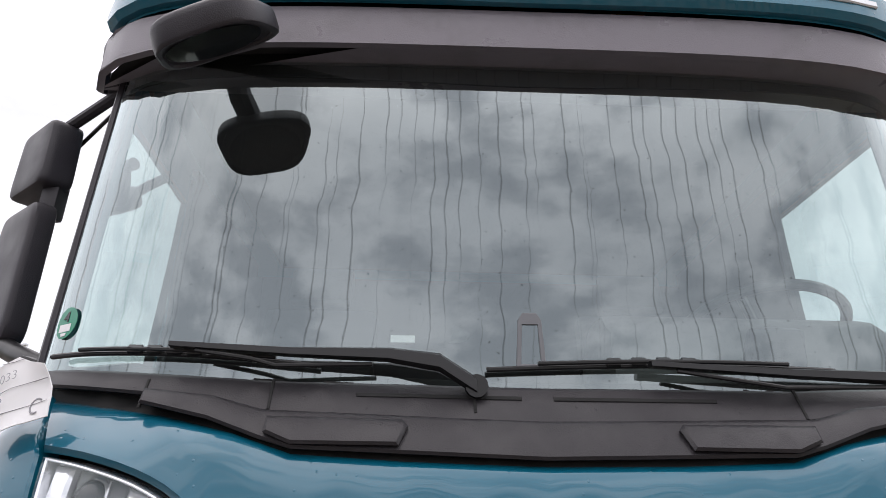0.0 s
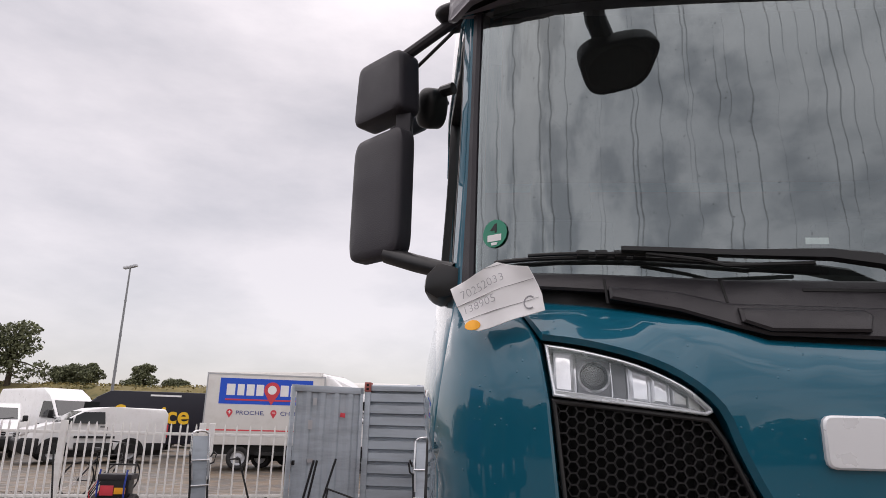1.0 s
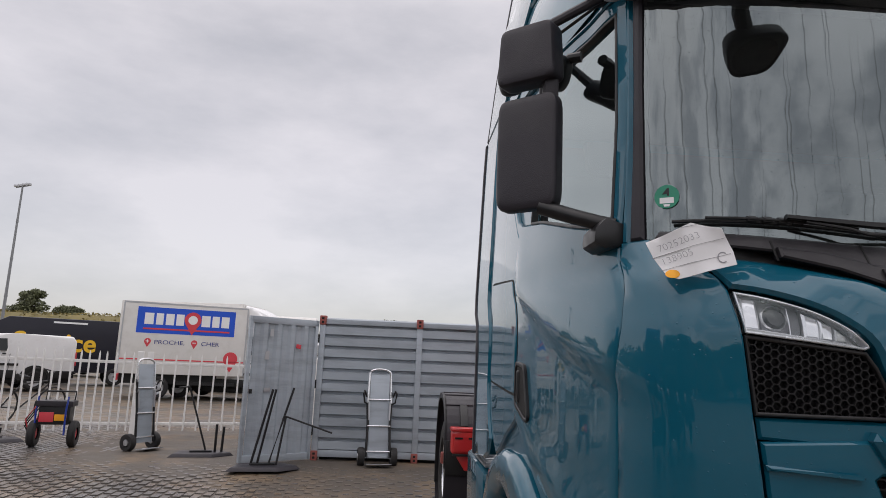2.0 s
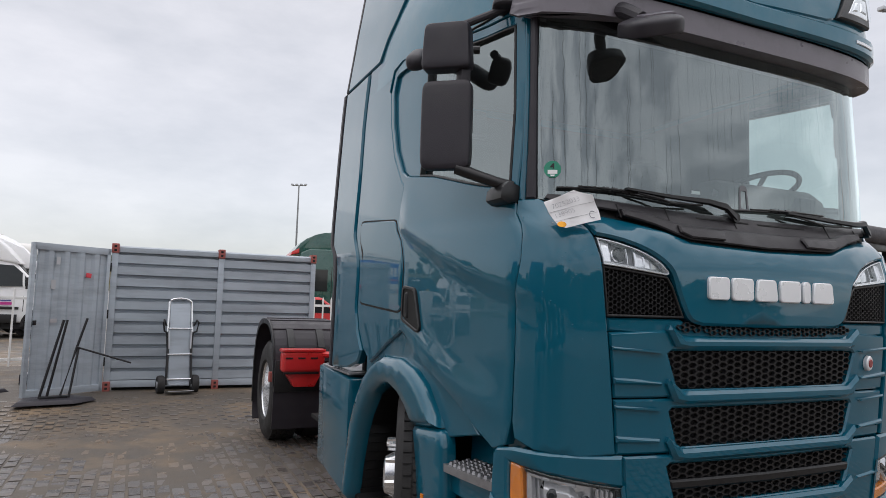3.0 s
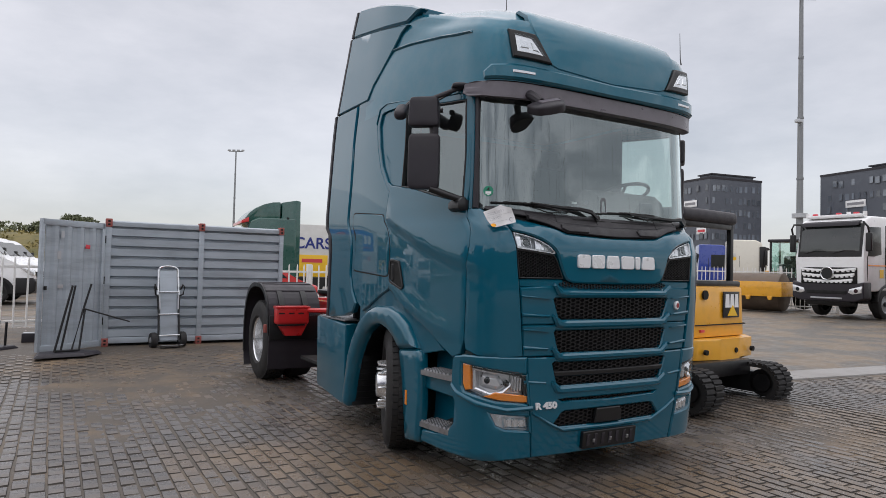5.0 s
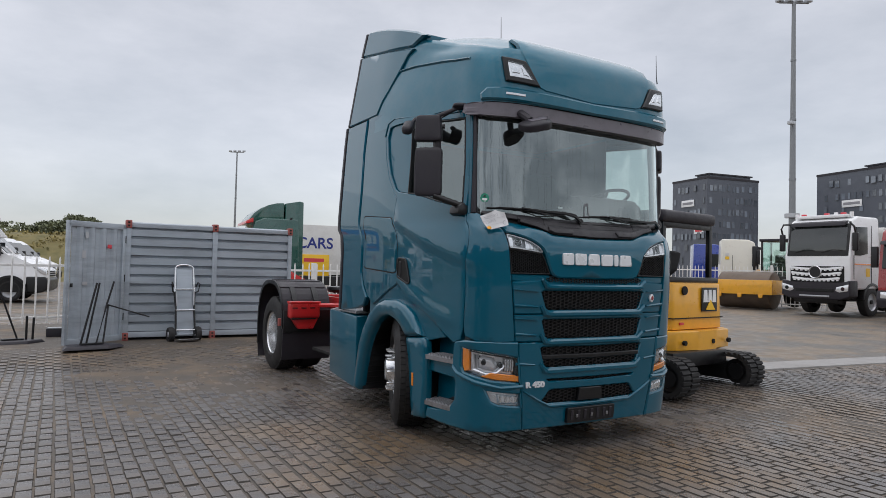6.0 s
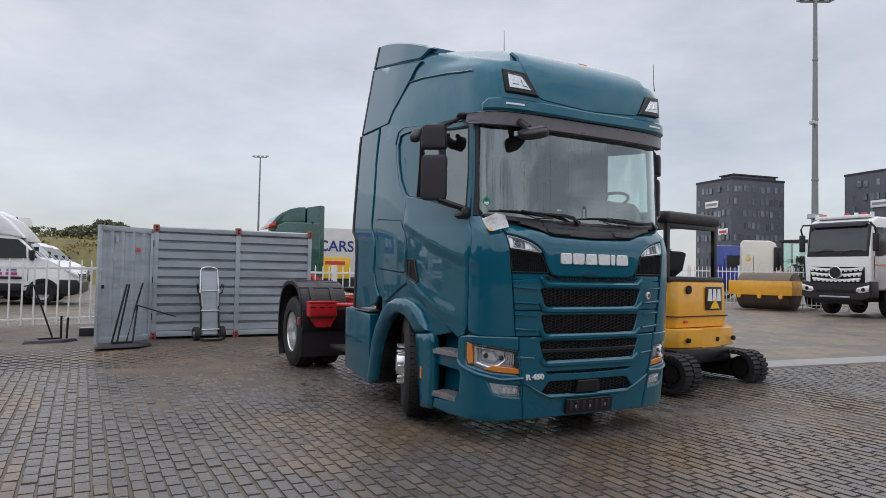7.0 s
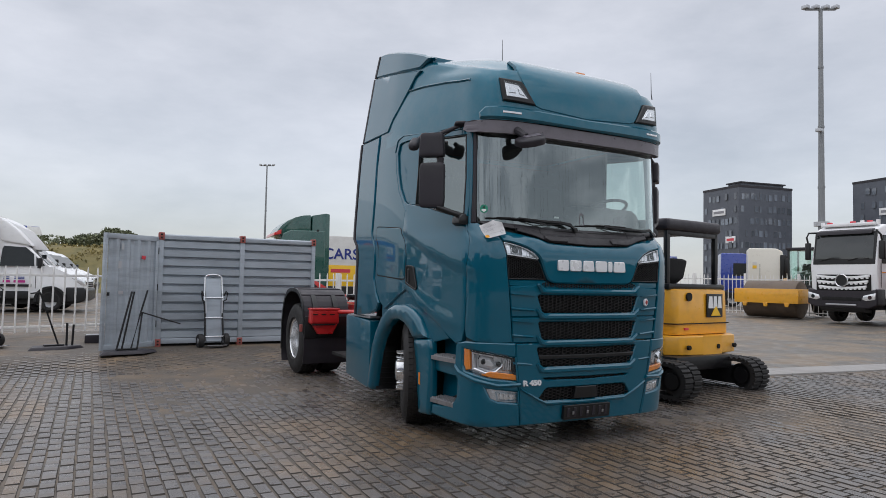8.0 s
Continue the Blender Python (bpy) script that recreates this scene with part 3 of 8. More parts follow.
# raised letters of the name over the grille, as plain blocks
for i in range(6):
    w = (0.122, 0.13, 0.14, 0.135, 0.055, 0.15)[i]
    u0 = -0.385 + sum((0.122, 0.13, 0.14, 0.135, 0.055, 0.15)[:i]) + 0.008 * i
    k = 0.012 if i in (2, 5) else 0.0
    panel("emblem_bar", [rounded([(u0 + 0.003 + k, 1.607), (u0 + 0.003, 1.512), (u0 + w - 0.003, 1.512), (u0 + w - 0.003 - k, 1.607)], 0.018)],
          SILVER, front_lid, d=0.026, t=0.02, r=0.004, step=0.03, label="satin silver raised bar")

# --- front corners and grille surrounds ---
corner = [(-0.975, 1.865), (-0.935, 1.81), (-0.895, 1.745), (-0.875, 1.62), (-0.858, 1.43), (-0.80, 0.905), (-0.95, 0.895), (-1.12, 0.905),
          (-1.20, 0.935), (-1.212, 1.0), (-1.216, 1.47), (-1.185, 1.70), (-1.142, 1.905), (-1.06, 1.905)]
for lp in (corner, mir(corner)):
    panel("corner_panel", [lp], d=0.006, t=0.05, r=0.005, surf=pressed, step=0.05)
for s in (1, -1):
    k = (lambda lp: lp) if s > 0 else mir
    g = k([(-0.872, 1.63), (-0.572, 1.598), (-0.545, 1.56), (-0.532, 1.53), (-0.488, 1.432), (-0.852, 1.432)])
    top = flow([(-0.882, 1.742), (-0.80, 1.727), (-0.70, 1.699), (-0.62, 1.66), (-0.568, 1.616)], 4)
    lamp = k(top + [(-0.566, 1.608), (-0.578, 1.602), (-0.868, 1.634)])
    grid = honeycomb("upper_grille", g, truck, cell=0.028, wide=0.66, tall=0.38, bar=0.88)
    panel("grille_frame", [g, inset(g if area2(g) > 0 else g[::-1], 0.009)], GRILLE, grid, d=-0.002, t=0.02, r=0.003, step=0.05)
    body = panel("auxiliary_lamp", [lamp], LAMPWHITE, d=-0.04, t=0.03, r=0.002, label="clear auxiliary lamp above the grille")

    def cell4(a, b, gap=0.011):
        """A reflector cell between the lamp's upper and lower edge."""
        rise, foot = sorted(top), [(-0.868, 1.634), (-0.578, 1.602)]
        return k([(a, lerp(rise, a) - gap), (b, lerp(rise, b) - gap), (b, lerp(foot, b) + gap), (a, lerp(foot, a) + gap)])
    for n, (a, b) in enumerate(((-0.868, -0.826), (-0.715, -0.677), (-0.674, -0.64), (-0.637, -0.604))):
        panel("reflector", [cell4(a, b)], REFLECT, body, d=-0.016 - 0.004 * n, t=0.02, r=0.006, step=0.03)
    panel("projector_housing", [cell4(-0.822, -0.719, 0.009)], FRAMEGREY, body, d=-0.03, t=0.01, r=0.004, step=0.03)
    for r_, m_, d_ in ((0.034, CHROME, -0.022), (0.029, FARGLASS, -0.016)):
        panel("projector", [k([(-0.785 + r_ * math.cos(a / 8 * math.pi), 1.676 + r_ * math.sin(a / 8 * math.pi)) for a in range(16)])], m_, body, d=d_, t=0.02, r=0.008, step=0.02)
    panel("divider", [cell4(-0.752, -0.749, 0.012)], CHROME, body, d=-0.02, t=0.01, r=0.001, step=0.03)
    panel("lamp_rim", [lamp, inset(lamp if area2(lamp) > 0 else lamp[::-1], 0.006)], LAMPWHITE, body, d=0.0, t=0.03, r=0.002, step=0.04)
    panel("lamp_foot", [k([(-0.866, 1.637), (-0.58, 1.605), (-0.60, 1.614), (-0.866, 1.648)])], LAMPWHITE, body, d=-0.004, t=0.02, r=0.002, step=0.04)
    lens = panel("lens", [lamp], LENSGLASS, body, d=0.006, t=0.004, r=0.002)
    lens.visible_shadow = False


def surround(name, half, holes, d=0.0, **k):
    return panel(name, [both(half)] + [both(h) for h in holes], d=d, t=0.045, r=0.008, **k)


SLOT0 = [(0, 1.395), (-0.54, 1.412), (-0.50, 1.375), (0, 1.362)]
G1 = [(0, 1.302), (-0.55, 1.302), (-0.565, 1.29), (-0.515, 1.16), (-0.49, 1.148), (0, 1.146)]
G2 = [(0, 1.072), (-0.535, 1.074), (-0.548, 1.06), (-0.505, 0.93), (-0.485, 0.918), (0, 0.915)]
G3 = [(0, 0.848), (-0.54, 0.856), (-0.555, 0.845), (-0.505, 0.70), (-0.485, 0.688), (0, 0.686)]
G4 = [(0, 0.592), (-0.48, 0.594), (-0.45, 0.577), (0, 0.566)]
G5 = [(0, 0.505), (-0.42, 0.508), (-0.445, 0.50), (-0.515, 0.415), (-0.47, 0.398), (0, 0.388)]
surround("grille_bar", [(0, 1.392), (-0.44, 1.398), (-0.50, 1.428), (-0.848, 1.428), (-0.842, 1.375), (0, 1.33)], [], d=-0.012)
surround("grille_bar", [(0, 1.352), (-0.50, 1.365), (-0.56, 1.385), (-0.84, 1.37), (-0.812, 1.118), (0, 1.118)], [G1], d=-0.004)
surround("grille_bar", [(0, 1.112), (-0.811, 1.112), (-0.79, 0.90), (0, 0.892)], [G2], d=-0.004)
honeycomb("slot_grille", both(SLOT0), truck, d=0.0, cell=0.03, tall=0.34, bar=0.8)
honeycomb("grille", both(G1), truck, cell=0.044, tall=0.30, bar=0.8)
honeycomb("grille", both(G2), truck, cell=0.044, tall=0.30, bar=0.8)
# proud lower lips of the bars, and the ribs on their shoulders
for zt, ht, wd in ((1.355, 0.045, 0.52), (1.142, 0.05, 0.52), (0.913, 0.048, 0.51), (0.682, 0.05, 0.5)):
    panel("bar_lip", [both([(0, zt), (-wd + 0.02, zt), (-wd, zt + 0.015), (-wd - 0.05, zt + 0.05), (-wd - 0.06, zt + 0.03), (-wd - 0.02, zt - ht + 0.01), (-wd + 0.04, zt - ht), (0, zt - ht)])], d=0.024, t=0.05, r=0.014, step=0.06)
for zt in (1.20, 0.975, 1.318, 1.092, 0.74):
    for lp in ([(-0.815 - (zt - 1.1) * 0.09, zt), (-0.60, zt - 0.018), (-0.60, zt - 0.034), (-0.81 - (zt - 1.1) * 0.09, zt - 0.026)],):
        if zt in (1.318, 1.092):
            lp = [(u, z + 0.012 if z < zt - 0.02 else z) for u, z in lp]
        panel("shoulder_rib", [lp], d=0.012, t=0.02, r=0.008)
        panel("shoulder_rib", [mir(lp)], d=0.012, t=0.02, r=0.008)
panel("round_badge", [[(0.662 + 0.026 * math.cos(a / 6 * math.pi), 1.243 + 0.036 * math.sin(a / 6 * math.pi)) for a in range(12)]], SILVER, d=0.018, t=0.02, r=0.005, step=0.02, label="small round silver badge with a dark red centre")
panel("badge_centre", [[(0.662 + 0.015 * math.cos(a / 5 * math.pi), 1.243 + 0.02 * math.sin(a / 5 * math.pi)) for a in range(10)]], MAROON, d=0.022, t=0.01, r=0.002, step=0.02)

# --- bumper ---
bumper_mid = [(0, 0.886), (-0.762, 0.893), (-0.752, 0.77), (-0.70, 0.40), (-0.672, 0.2), (0, 0.196)]
bumper = panel("bumper", [both(bumper_mid), both(G3), both(G4), both(G5)], d=0.004, t=0.06, r=0.008)
for g, c in ((G3, 0.044), (G4, 0.03), (G5, 0.044)):
    honeycomb("lower_grille", both(g), bumper, cell=c, tall=0.30, bar=0.8)
panel("grille_beam", [both([(0, 0.785), (-0.54, 0.79), (-0.53, 0.752), (0, 0.745)])], BLACK, bumper, d=0.004, t=0.03, r=0.008)
panel("bumper_chin", [both([(0, 0.385), (-0.44, 0.39), (-0.53, 0.43), (-0.70, 0.52), (-0.70, 0.50), (-0.52, 0.40), (-0.43, 0.36), (0, 0.352)])], d=0.02, t=0.02, r=0.01, parent=bumper)
panel("radar_cover", [[(-0.135, 0.505), (0.095, 0.505), (0.12, 0.40), (-0.15, 0.40)]], BLACK, bumper, d=0.02, t=0.03, r=0.006, label="flat black sensor cover")
holder = panel("plate_holder", [rounded([(-0.258, 0.346), (0.262, 0.346), (0.262, 0.222), (-0.258, 0.222)], 0.012)], BLACK, bumper, d=0.035, t=0.03, r=0.004, label="empty black number plate holder")
for i in range(7):
    panel("ridge", [[(-0.225 + 0.07 * i, 0.325), (-0.195 + 0.07 * i, 0.325), (-0.195 + 0.07 * i, 0.245), (-0.225 + 0.07 * i, 0.245)]], PLASTIC, holder, d=0.041, t=0.01, r=0.003, step=0.04)
for u in (-0.16, 0.0, 0.17):
    panel("clip", [[(u - 0.01, 0.29), (u + 0.01, 0.29), (u + 0.01, 0.265), (u - 0.01, 0.265)]], STEEL, holder, d=0.046, t=0.01, r=0.002, step=0.03)
words("R 450", 0.06, Matrix.Translation(cab(-0.592, 0.556, 0.008)) @ pose(0, 0, 0, 90, 0, 0) @ pose(0, 0, 0, 0, -3, 0) @ Matrix.Diagonal((1.25, 1, 1, 1)), SILVER, bumper, "model_badge", 0.006, "satin silver raised model number", bold=0.003)

HL = [(-1.218, 0.842), (-0.99, 0.812), (-0.766, 0.775), (-0.738, 0.578), (-0.98, 0.602), (-1.19, 0.652), (-1.212, 0.70)]
FOG = [(-1.012, 0.52), (-0.729, 0.488), (-0.716, 0.392), (-0.90, 0.41), (-0.965, 0.435)]
BC = [(-0.766, 0.898), (-1.0, 0.905), (-1.20, 0.90), (-1.275, 0.885), (-1.296, 0.86), (-1.298, 0.62), (-1.262, 0.57), (-1.258, 0.42), (-1.30, 0.345),
      (-1.42, 0.315), (-1.60, 0.305), (-1.615, 0.215), (-1.30, 0.2), (-1.04, 0.193), (-0.68, 0.199), (-0.705, 0.40), (-0.757, 0.77)]
for s in (1, -1):
    k = (lambda lp: lp) if s > 0 else mir
    bc = panel("bumper_corner", [k(BC), k(HL), k(FOG)], d=0.012, t=0.06, r=0.012)
    panel("bumper_ledge", [k([(-0.705, 0.565), (-0.90, 0.558), (-1.10, 0.60), (-1.235, 0.65), (-1.285, 0.70), (-1.285, 0.67), (-1.235, 0.615), (-1.10, 0.565), (-0.90, 0.53), (-0.70, 0.535)])], parent=bc, d=0.03, t=0.03, r=0.012)
    hl = panel("headlight", [k(HL)], REFLECT, d=-0.045, t=0.02, r=0.003, label="clear headlight with amber turn signal")
    panel("turn_signal", [k([(-1.216, 0.838), (-1.165, 0.83), (-1.15, 0.668), (-1.19, 0.656), (-1.21, 0.70)])], AMBER, hl, d=0.0, t=0.03, r=0.006, step=0.05, label="amber side signal")
    panel("turn_signal", [k([(-0.98, 0.662), (-0.742, 0.634), (-0.74, 0.584), (-0.96, 0.608), (-1.06, 0.628)])], AMBER, hl, d=0.002, t=0.03, r=0.006, step=0.05, label="amber turn signal")
    panel("lamp_surround", [k([(-1.15, 0.822), (-0.95, 0.797), (-0.95, 0.775), (-1.13, 0.80), (-1.118, 0.685), (-1.02, 0.655), (-0.93, 0.668), (-0.87, 0.72), (-0.87, 0.70), (-0.93, 0.645), (-1.03, 0.63), (-1.142, 0.662)])], LAMPWHITE, hl, d=-0.002, t=0.035, r=0.008, step=0.04)
    panel("reflector", [k([(-1.115, 0.795), (-0.965, 0.775), (-0.90, 0.705), (-0.96, 0.668), (-1.10, 0.69)])], REFLECT, hl, d=-0.012, t=0.03, r=0.03, step=0.025)
    for cu, cz, rr in ((-1.045, 0.738, 0.026), (-0.905, 0.722, 0.022)):
        ring = [(cu + rr * math.cos(a / 8 * math.pi), cz + rr * math.sin(a / 8 * math.pi)) for a in range(16)]
        panel("projector", [k(ring)], FARGLASS, hl, d=-0.004, t=0.02, r=0.012, step=0.02)
    panel("bezel", [k([(-0.766, 0.772), (-0.738, 0.58), (-0.762, 0.585), (-0.79, 0.768)])], BLACK, hl, d=0.0, t=0.03, r=0.004, step=0.05)
    panel("bezel", [k([(-1.155, 0.832), (-0.77, 0.778), (-0.77, 0.764), (-1.15, 0.815)])], BLACK, hl, d=0.0, t=0.03, r=0.004, step=0.05)
    for q in range(4):
        a = -0.865 + 0.022 * q
        panel("reflector_rib", [k([(a, 0.775 - 0.006 * q), (a + 0.012, 0.772 - 0.006 * q), (a + 0.012, 0.665), (a, 0.667)])], CHROME, hl, d=-0.012, t=0.01, r=0.004, step=0.04)
    panel("reflector", [k([(-0.87, 0.785), (-0.79, 0.77), (-0.775, 0.66), (-0.86, 0.66)])], REFLECT, hl, d=-0.028, t=0.01, r=0.01, step=0.03)
    panel("lens", [k(HL)], LENSGLASS, hl, d=0.014, t=0.004, r=0.003).visible_shadow = False
    fg = panel("fog_lamp", [k(FOG)], LAMPWHITE, d=-0.02, t=0.02, r=0.003, label="rectangular clear fog lamp")
    panel("reflector", [k([(-0.925, 0.495), (-0.735, 0.475), (-0.726, 0.405), (-0.905, 0.42)])], REFLECT, fg, d=-0.006, t=0.02, r=0.012, step=0.03)
    for q in range(4):
        a = -0.90 + 0.045 * q
        panel("reflector", [k([(a, 0.485 - 0.004 * q), (a + 0.022, 0.482 - 0.004 * q), (a + 0.022, 0.42), (a, 0.424)])], CHROME, fg, d=0.0, t=0.01, r=0.006, step=0.03)
    panel("lens", [k(FOG)], LENSGLASS, fg, d=0.012, t=0.004, r=0.002).visible_shadow = False
    # steps let into the side
    panel("step_well", [k([(-1.27, 0.93), (-1.72, 0.93), (-1.70, 0.22), (-1.24, 0.22)])], TEAL, d=-0.16, t=0.01, r=0.004)
    panel("step_riser", [k([(-1.275, 0.705), (-1.70, 0.715), (-1.70, 0.60), (-1.262, 0.575)])], d=-0.03, t=0.03, r=0.012)
    panel("step_side", [k([(-1.262, 0.58), (-1.31, 0.60), (-1.32, 0.36), (-1.262, 0.36)])], d=-0.05, t=0.05, r=0.012)
    for z0 in (0.735, 0.355):
        bm = bmesh.new()
        rim = [cab(s * -u, z0, 0.012) for u in (1.285, 1.36, 1.44, 1.52, 1.6, 1.675)]
        inn = [cab(s * -u, z0, -0.16) for u in (1.285, 1.36, 1.44, 1.52, 1.6, 1.675)]
        for lo in (0.0, -0.035):
            a = [bm.verts.new(p + Vector((0, 0, lo))) for p in rim]
            b = [bm.verts.new(p + Vector((0, 0, lo))) for p in inn]
            for i in range(5):
                bm.faces.new((a[i], a[i + 1], b[i + 1], b[i]))
            if lo == 0:
                a0 = a
        for i in range(5):
            bm.faces.new((a0[i], a0[i + 1], a[i + 1], a[i]))
        st = part("step_tread", bm, STEEL, truck, "grey metal step tread with raised grip dimples")
        bm = bmesh.new()
        for row in range(5):
            for q in range(9):
                u = 1.30 + 0.042 * q + (0.021 if row % 2 else 0)
                c = cab(s * -u, z0 + 0.004, -0.145 + 0.033 * row)
                for r0, r1, zz in ((0.016, 0.011, 0.009),):
                    lo_ = [bm.verts.new(c + Vector((r0 * math.cos(w), r0 * math.sin(w), -0.004))) for w in np.linspace(0, 2 * math.pi, 7)[:6]]
                    hi_ = [bm.verts.new(c + Vector((r1 * math.cos(w), r1 * math.sin(w), zz))) for w in np.linspace(0, 2 * math.pi, 7)[:6]]
                    for i in range(6):
                        bm.faces.new((lo_[i], lo_[(i + 1) % 6], hi_[(i + 1) % 6], hi_[i]))
        part("grip_pattern", bm, STEEL, st)
    # wheel arch
    panel("fender_filler", [k([(-1.42, 0.90), (-1.60, 1.03), (-1.95, 1.17), (-2.32, 1.34), (-2.62, 1.22), (-2.9, 1.13), (-2.9, 0.95), (-2.5, 1.1), (-2.0, 1.0), (-1.74, 0.84)])], d=-0.02, t=0.02, r=0.006)
    panel("fender_front", [k([(-2.028, 0.852), (-1.74, 0.878), (-1.69, 0.86), (-1.655, 0.65), (-1.625, 0.2), (-1.83, 0.18), (-1.90, 0.42), (-1.96, 0.66)])], d=0.028, t=0.08, r=0.02, smooth=70)
    panel("fender", [k([(-1.735, 0.885), (-1.93, 1.065), (-2.07, 1.13), (-2.25, 1.17), (-2.48, 1.165), (-2.64, 1.12), (-2.79, 1.03), (-2.93, 0.86), (-3.01, 0.7), (-3.06, 0.45), (-3.085, 0.225),
                        (-2.965, 0.235), (-2.94, 0.45), (-2.875, 0.66), (-2.80, 0.79), (-2.68, 0.925), (-2.52, 1.0), (-2.38, 1.012), (-2.22, 0.975), (-2.11, 0.92), (-2.03, 0.856)])], d=0.045, t=0.10, r=0.032, step=0.06, smooth=75)
    panel("marker_lamp", [k([(-1.86, 0.56), (-1.835, 0.56), (-1.825, 0.45), (-1.85, 0.45)])], AMBER, d=0.036, t=0.02, r=0.004, step=0.04, label="small amber side marker")

# --- doors, side walls ---
DOOR = [(-1.149, 1.895), (-1.188, 1.70), (-1.219, 1.47), (-1.219, 1.0), (-1.238, 0.90), (-1.30, 0.87), (-1.46, 0.955), (-1.60, 1.02), (-1.80, 1.10), (-1.95, 1.16), (-2.12, 1.235), (-2.295, 1.315),
        (-2.285, 1.5), (-2.255, 1.8), (-2.215, 2.02), (-2.19, 2.105), (-2.235, 2.14), (-2.36, 2.30), (-2.43, 2.50), (-2.455, 2.70), (-2.40, 2.815), (-2.28, 2.845), (-1.7, 2.79), (-1.12, 2.735), (-1.112, 2.4), (-1.128, 2.1)]
WIN = [(-1.165, 2.69), (-1.16, 2.3), (-1.175, 1.965), (-1.3, 1.985), (-1.81, 2.10), (-2.16, 2.15), (-2.23, 2.185), (-2.335, 2.33), (-2.39, 2.5), (-2.412, 2.68), (-2.37, 2.775), (-2.27, 2.80), (-1.7, 2.745)]
GLASS = [(-1.165, 2.69), (-1.16, 2.3), (-1.175, 1.965), (-1.3, 1.985), (-1.81, 2.10), (-1.985, 2.125), (-1.965, 2.45), (-1.955, 2.77), (-1.7, 2.745)]
BLIND = [(-1.96, 2.772), (-1.97, 2.45), (-1.99, 2.126), (-2.16, 2.15), (-2.23, 2.185), (-2.335, 2.33), (-2.39, 2.5), (-2.412, 2.68), (-2.37, 2.775), (-2.27, 2.80)]
SIDE = [(-1.105, 2.815), (-1.095, 2.755), (-1.12, 2.742), (-1.7, 2.797), (-2.285, 2.852), (-2.41, 2.82), (-2.463, 2.70), (-2.438, 2.50), (-2.368, 2.295), (-2.24, 2.132), (-2.197, 2.10), (-2.222, 2.02), (-2.263, 1.8), (-2.293, 1.5), (-2.303, 1.31),
        (-2.50, 1.235), (-2.70, 1.14), (-2.80, 1.10), (-2.93, 1.17), (-3.03, 1.28), (-3.085, 1.42), (-3.06, 1.75), (-2.985, 2.25), (-2.955, 2.60), (-2.90, 2.86), (-2.88, 2.98), (-2.3, 2.93)]
for s in (1, -1):
    k = (lambda lp: lp) if s > 0 else mir
    panel("side_wall", [k(SIDE)], d=0.0, t=0.06, r=0.008)
    door = panel("cab_door", [k(DOOR), k(WIN)], d=0.004, t=0.05, r=0.005, surf=pressed, step=0.045, label="teal cab door with recessed handle")
    # near-black sheet paints the shade inside the handle's well
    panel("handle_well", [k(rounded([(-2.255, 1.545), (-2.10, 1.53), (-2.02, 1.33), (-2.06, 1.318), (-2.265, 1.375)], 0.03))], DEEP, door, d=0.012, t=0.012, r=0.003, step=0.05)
    panel("handle_frame", [k(rounded([(-2.262, 1.553), (-2.095, 1.538), (-2.012, 1.328), (-2.055, 1.31), (-2.272, 1.367)], 0.03)), k(rounded([(-2.246, 1.537), (-2.108, 1.523), (-2.032, 1.334), (-2.062, 1.328), (-2.256, 1.383)], 0.026))], BLACK, door, d=0.018, t=0.016, r=0.003, step=0.04)
    panel("handle", [k(rounded([(-2.225, 1.515), (-2.19, 1.515), (-2.18, 1.38), (-2.225, 1.385)], 0.012))], BLACK, door, d=0.02, t=0.014, r=0.006, step=0.04, label="black door handle in its recess")
    panel("window_seal", [k(GLASS), k(inset(GLASS if area2(GLASS) > 0 else GLASS[::-1], 0.011))], BLACK, door, d=0.004, t=0.03, r=0.003)

    def pane(u, z, d=0.0):
        """The flat glass between the window's front and rear edge."""
        a, b = cab(math.copysign(1.165, u), z, d), cab(math.copysign(2.40, u), z, d)
        f = (abs(u) - 1.165) / 1.235
        return Vector((a.x + (b.x - a.x) * f, cab(u, z, d).y, z))
    panel("side_window", [k(GLASS)], SIDEGLASS, door, surf=pane, d=-0.012, t=0.005, r=0.001)
    # opaque panel for the rear pane: its teal reflection is put into the colour
    panel("rear_pane_panel", [k(BLIND)], TEAL, door, d=-0.014, t=0.02, r=0.006, label="recessed teal panel standing in for a pane that mirrors teal")
    panel("hatch", [k(rounded([(-2.918, 1.965), (-2.28, 1.915), (-2.312, 1.425), (-2.36, 1.412), (-3.03, 1.452)], 0.05))], d=0.006, t=0.012, r=0.004, label="teal locker hatch in the side wall")
    # near-black sheet under the hatch paints the shade of its gap
    panel("hatch_gap", [k(rounded([(-2.928, 1.975), (-2.272, 1.923), (-2.304, 1.417), (-2.36, 1.402), (-3.042, 1.443)], 0.05))], DEEP, d=0.002, t=0.004, r=0.001)
    panel("a_pillar", [k([(-1.115, 1.895), (-1.146, 1.9), (-1.134, 2.1), (-1.128, 2.4), (-1.13, 2.75), (-1.104, 2.757), (-1.102, 2.4), (-1.106, 2.15)])], TEAL, d=0.004, t=0.05, r=0.01, label="teal windscreen pillar")
    panel("pillar_strip", [k([(-1.067, 1.905), (-1.112, 1.905), (-1.102, 2.15), (-1.098, 2.4), (-1.10, 2.757), (-1.066, 2.757), (-1.07, 2.4)])], PLASTIC, d=0.01, t=0.04, r=0.008, label="black pillar strip beside the glass")
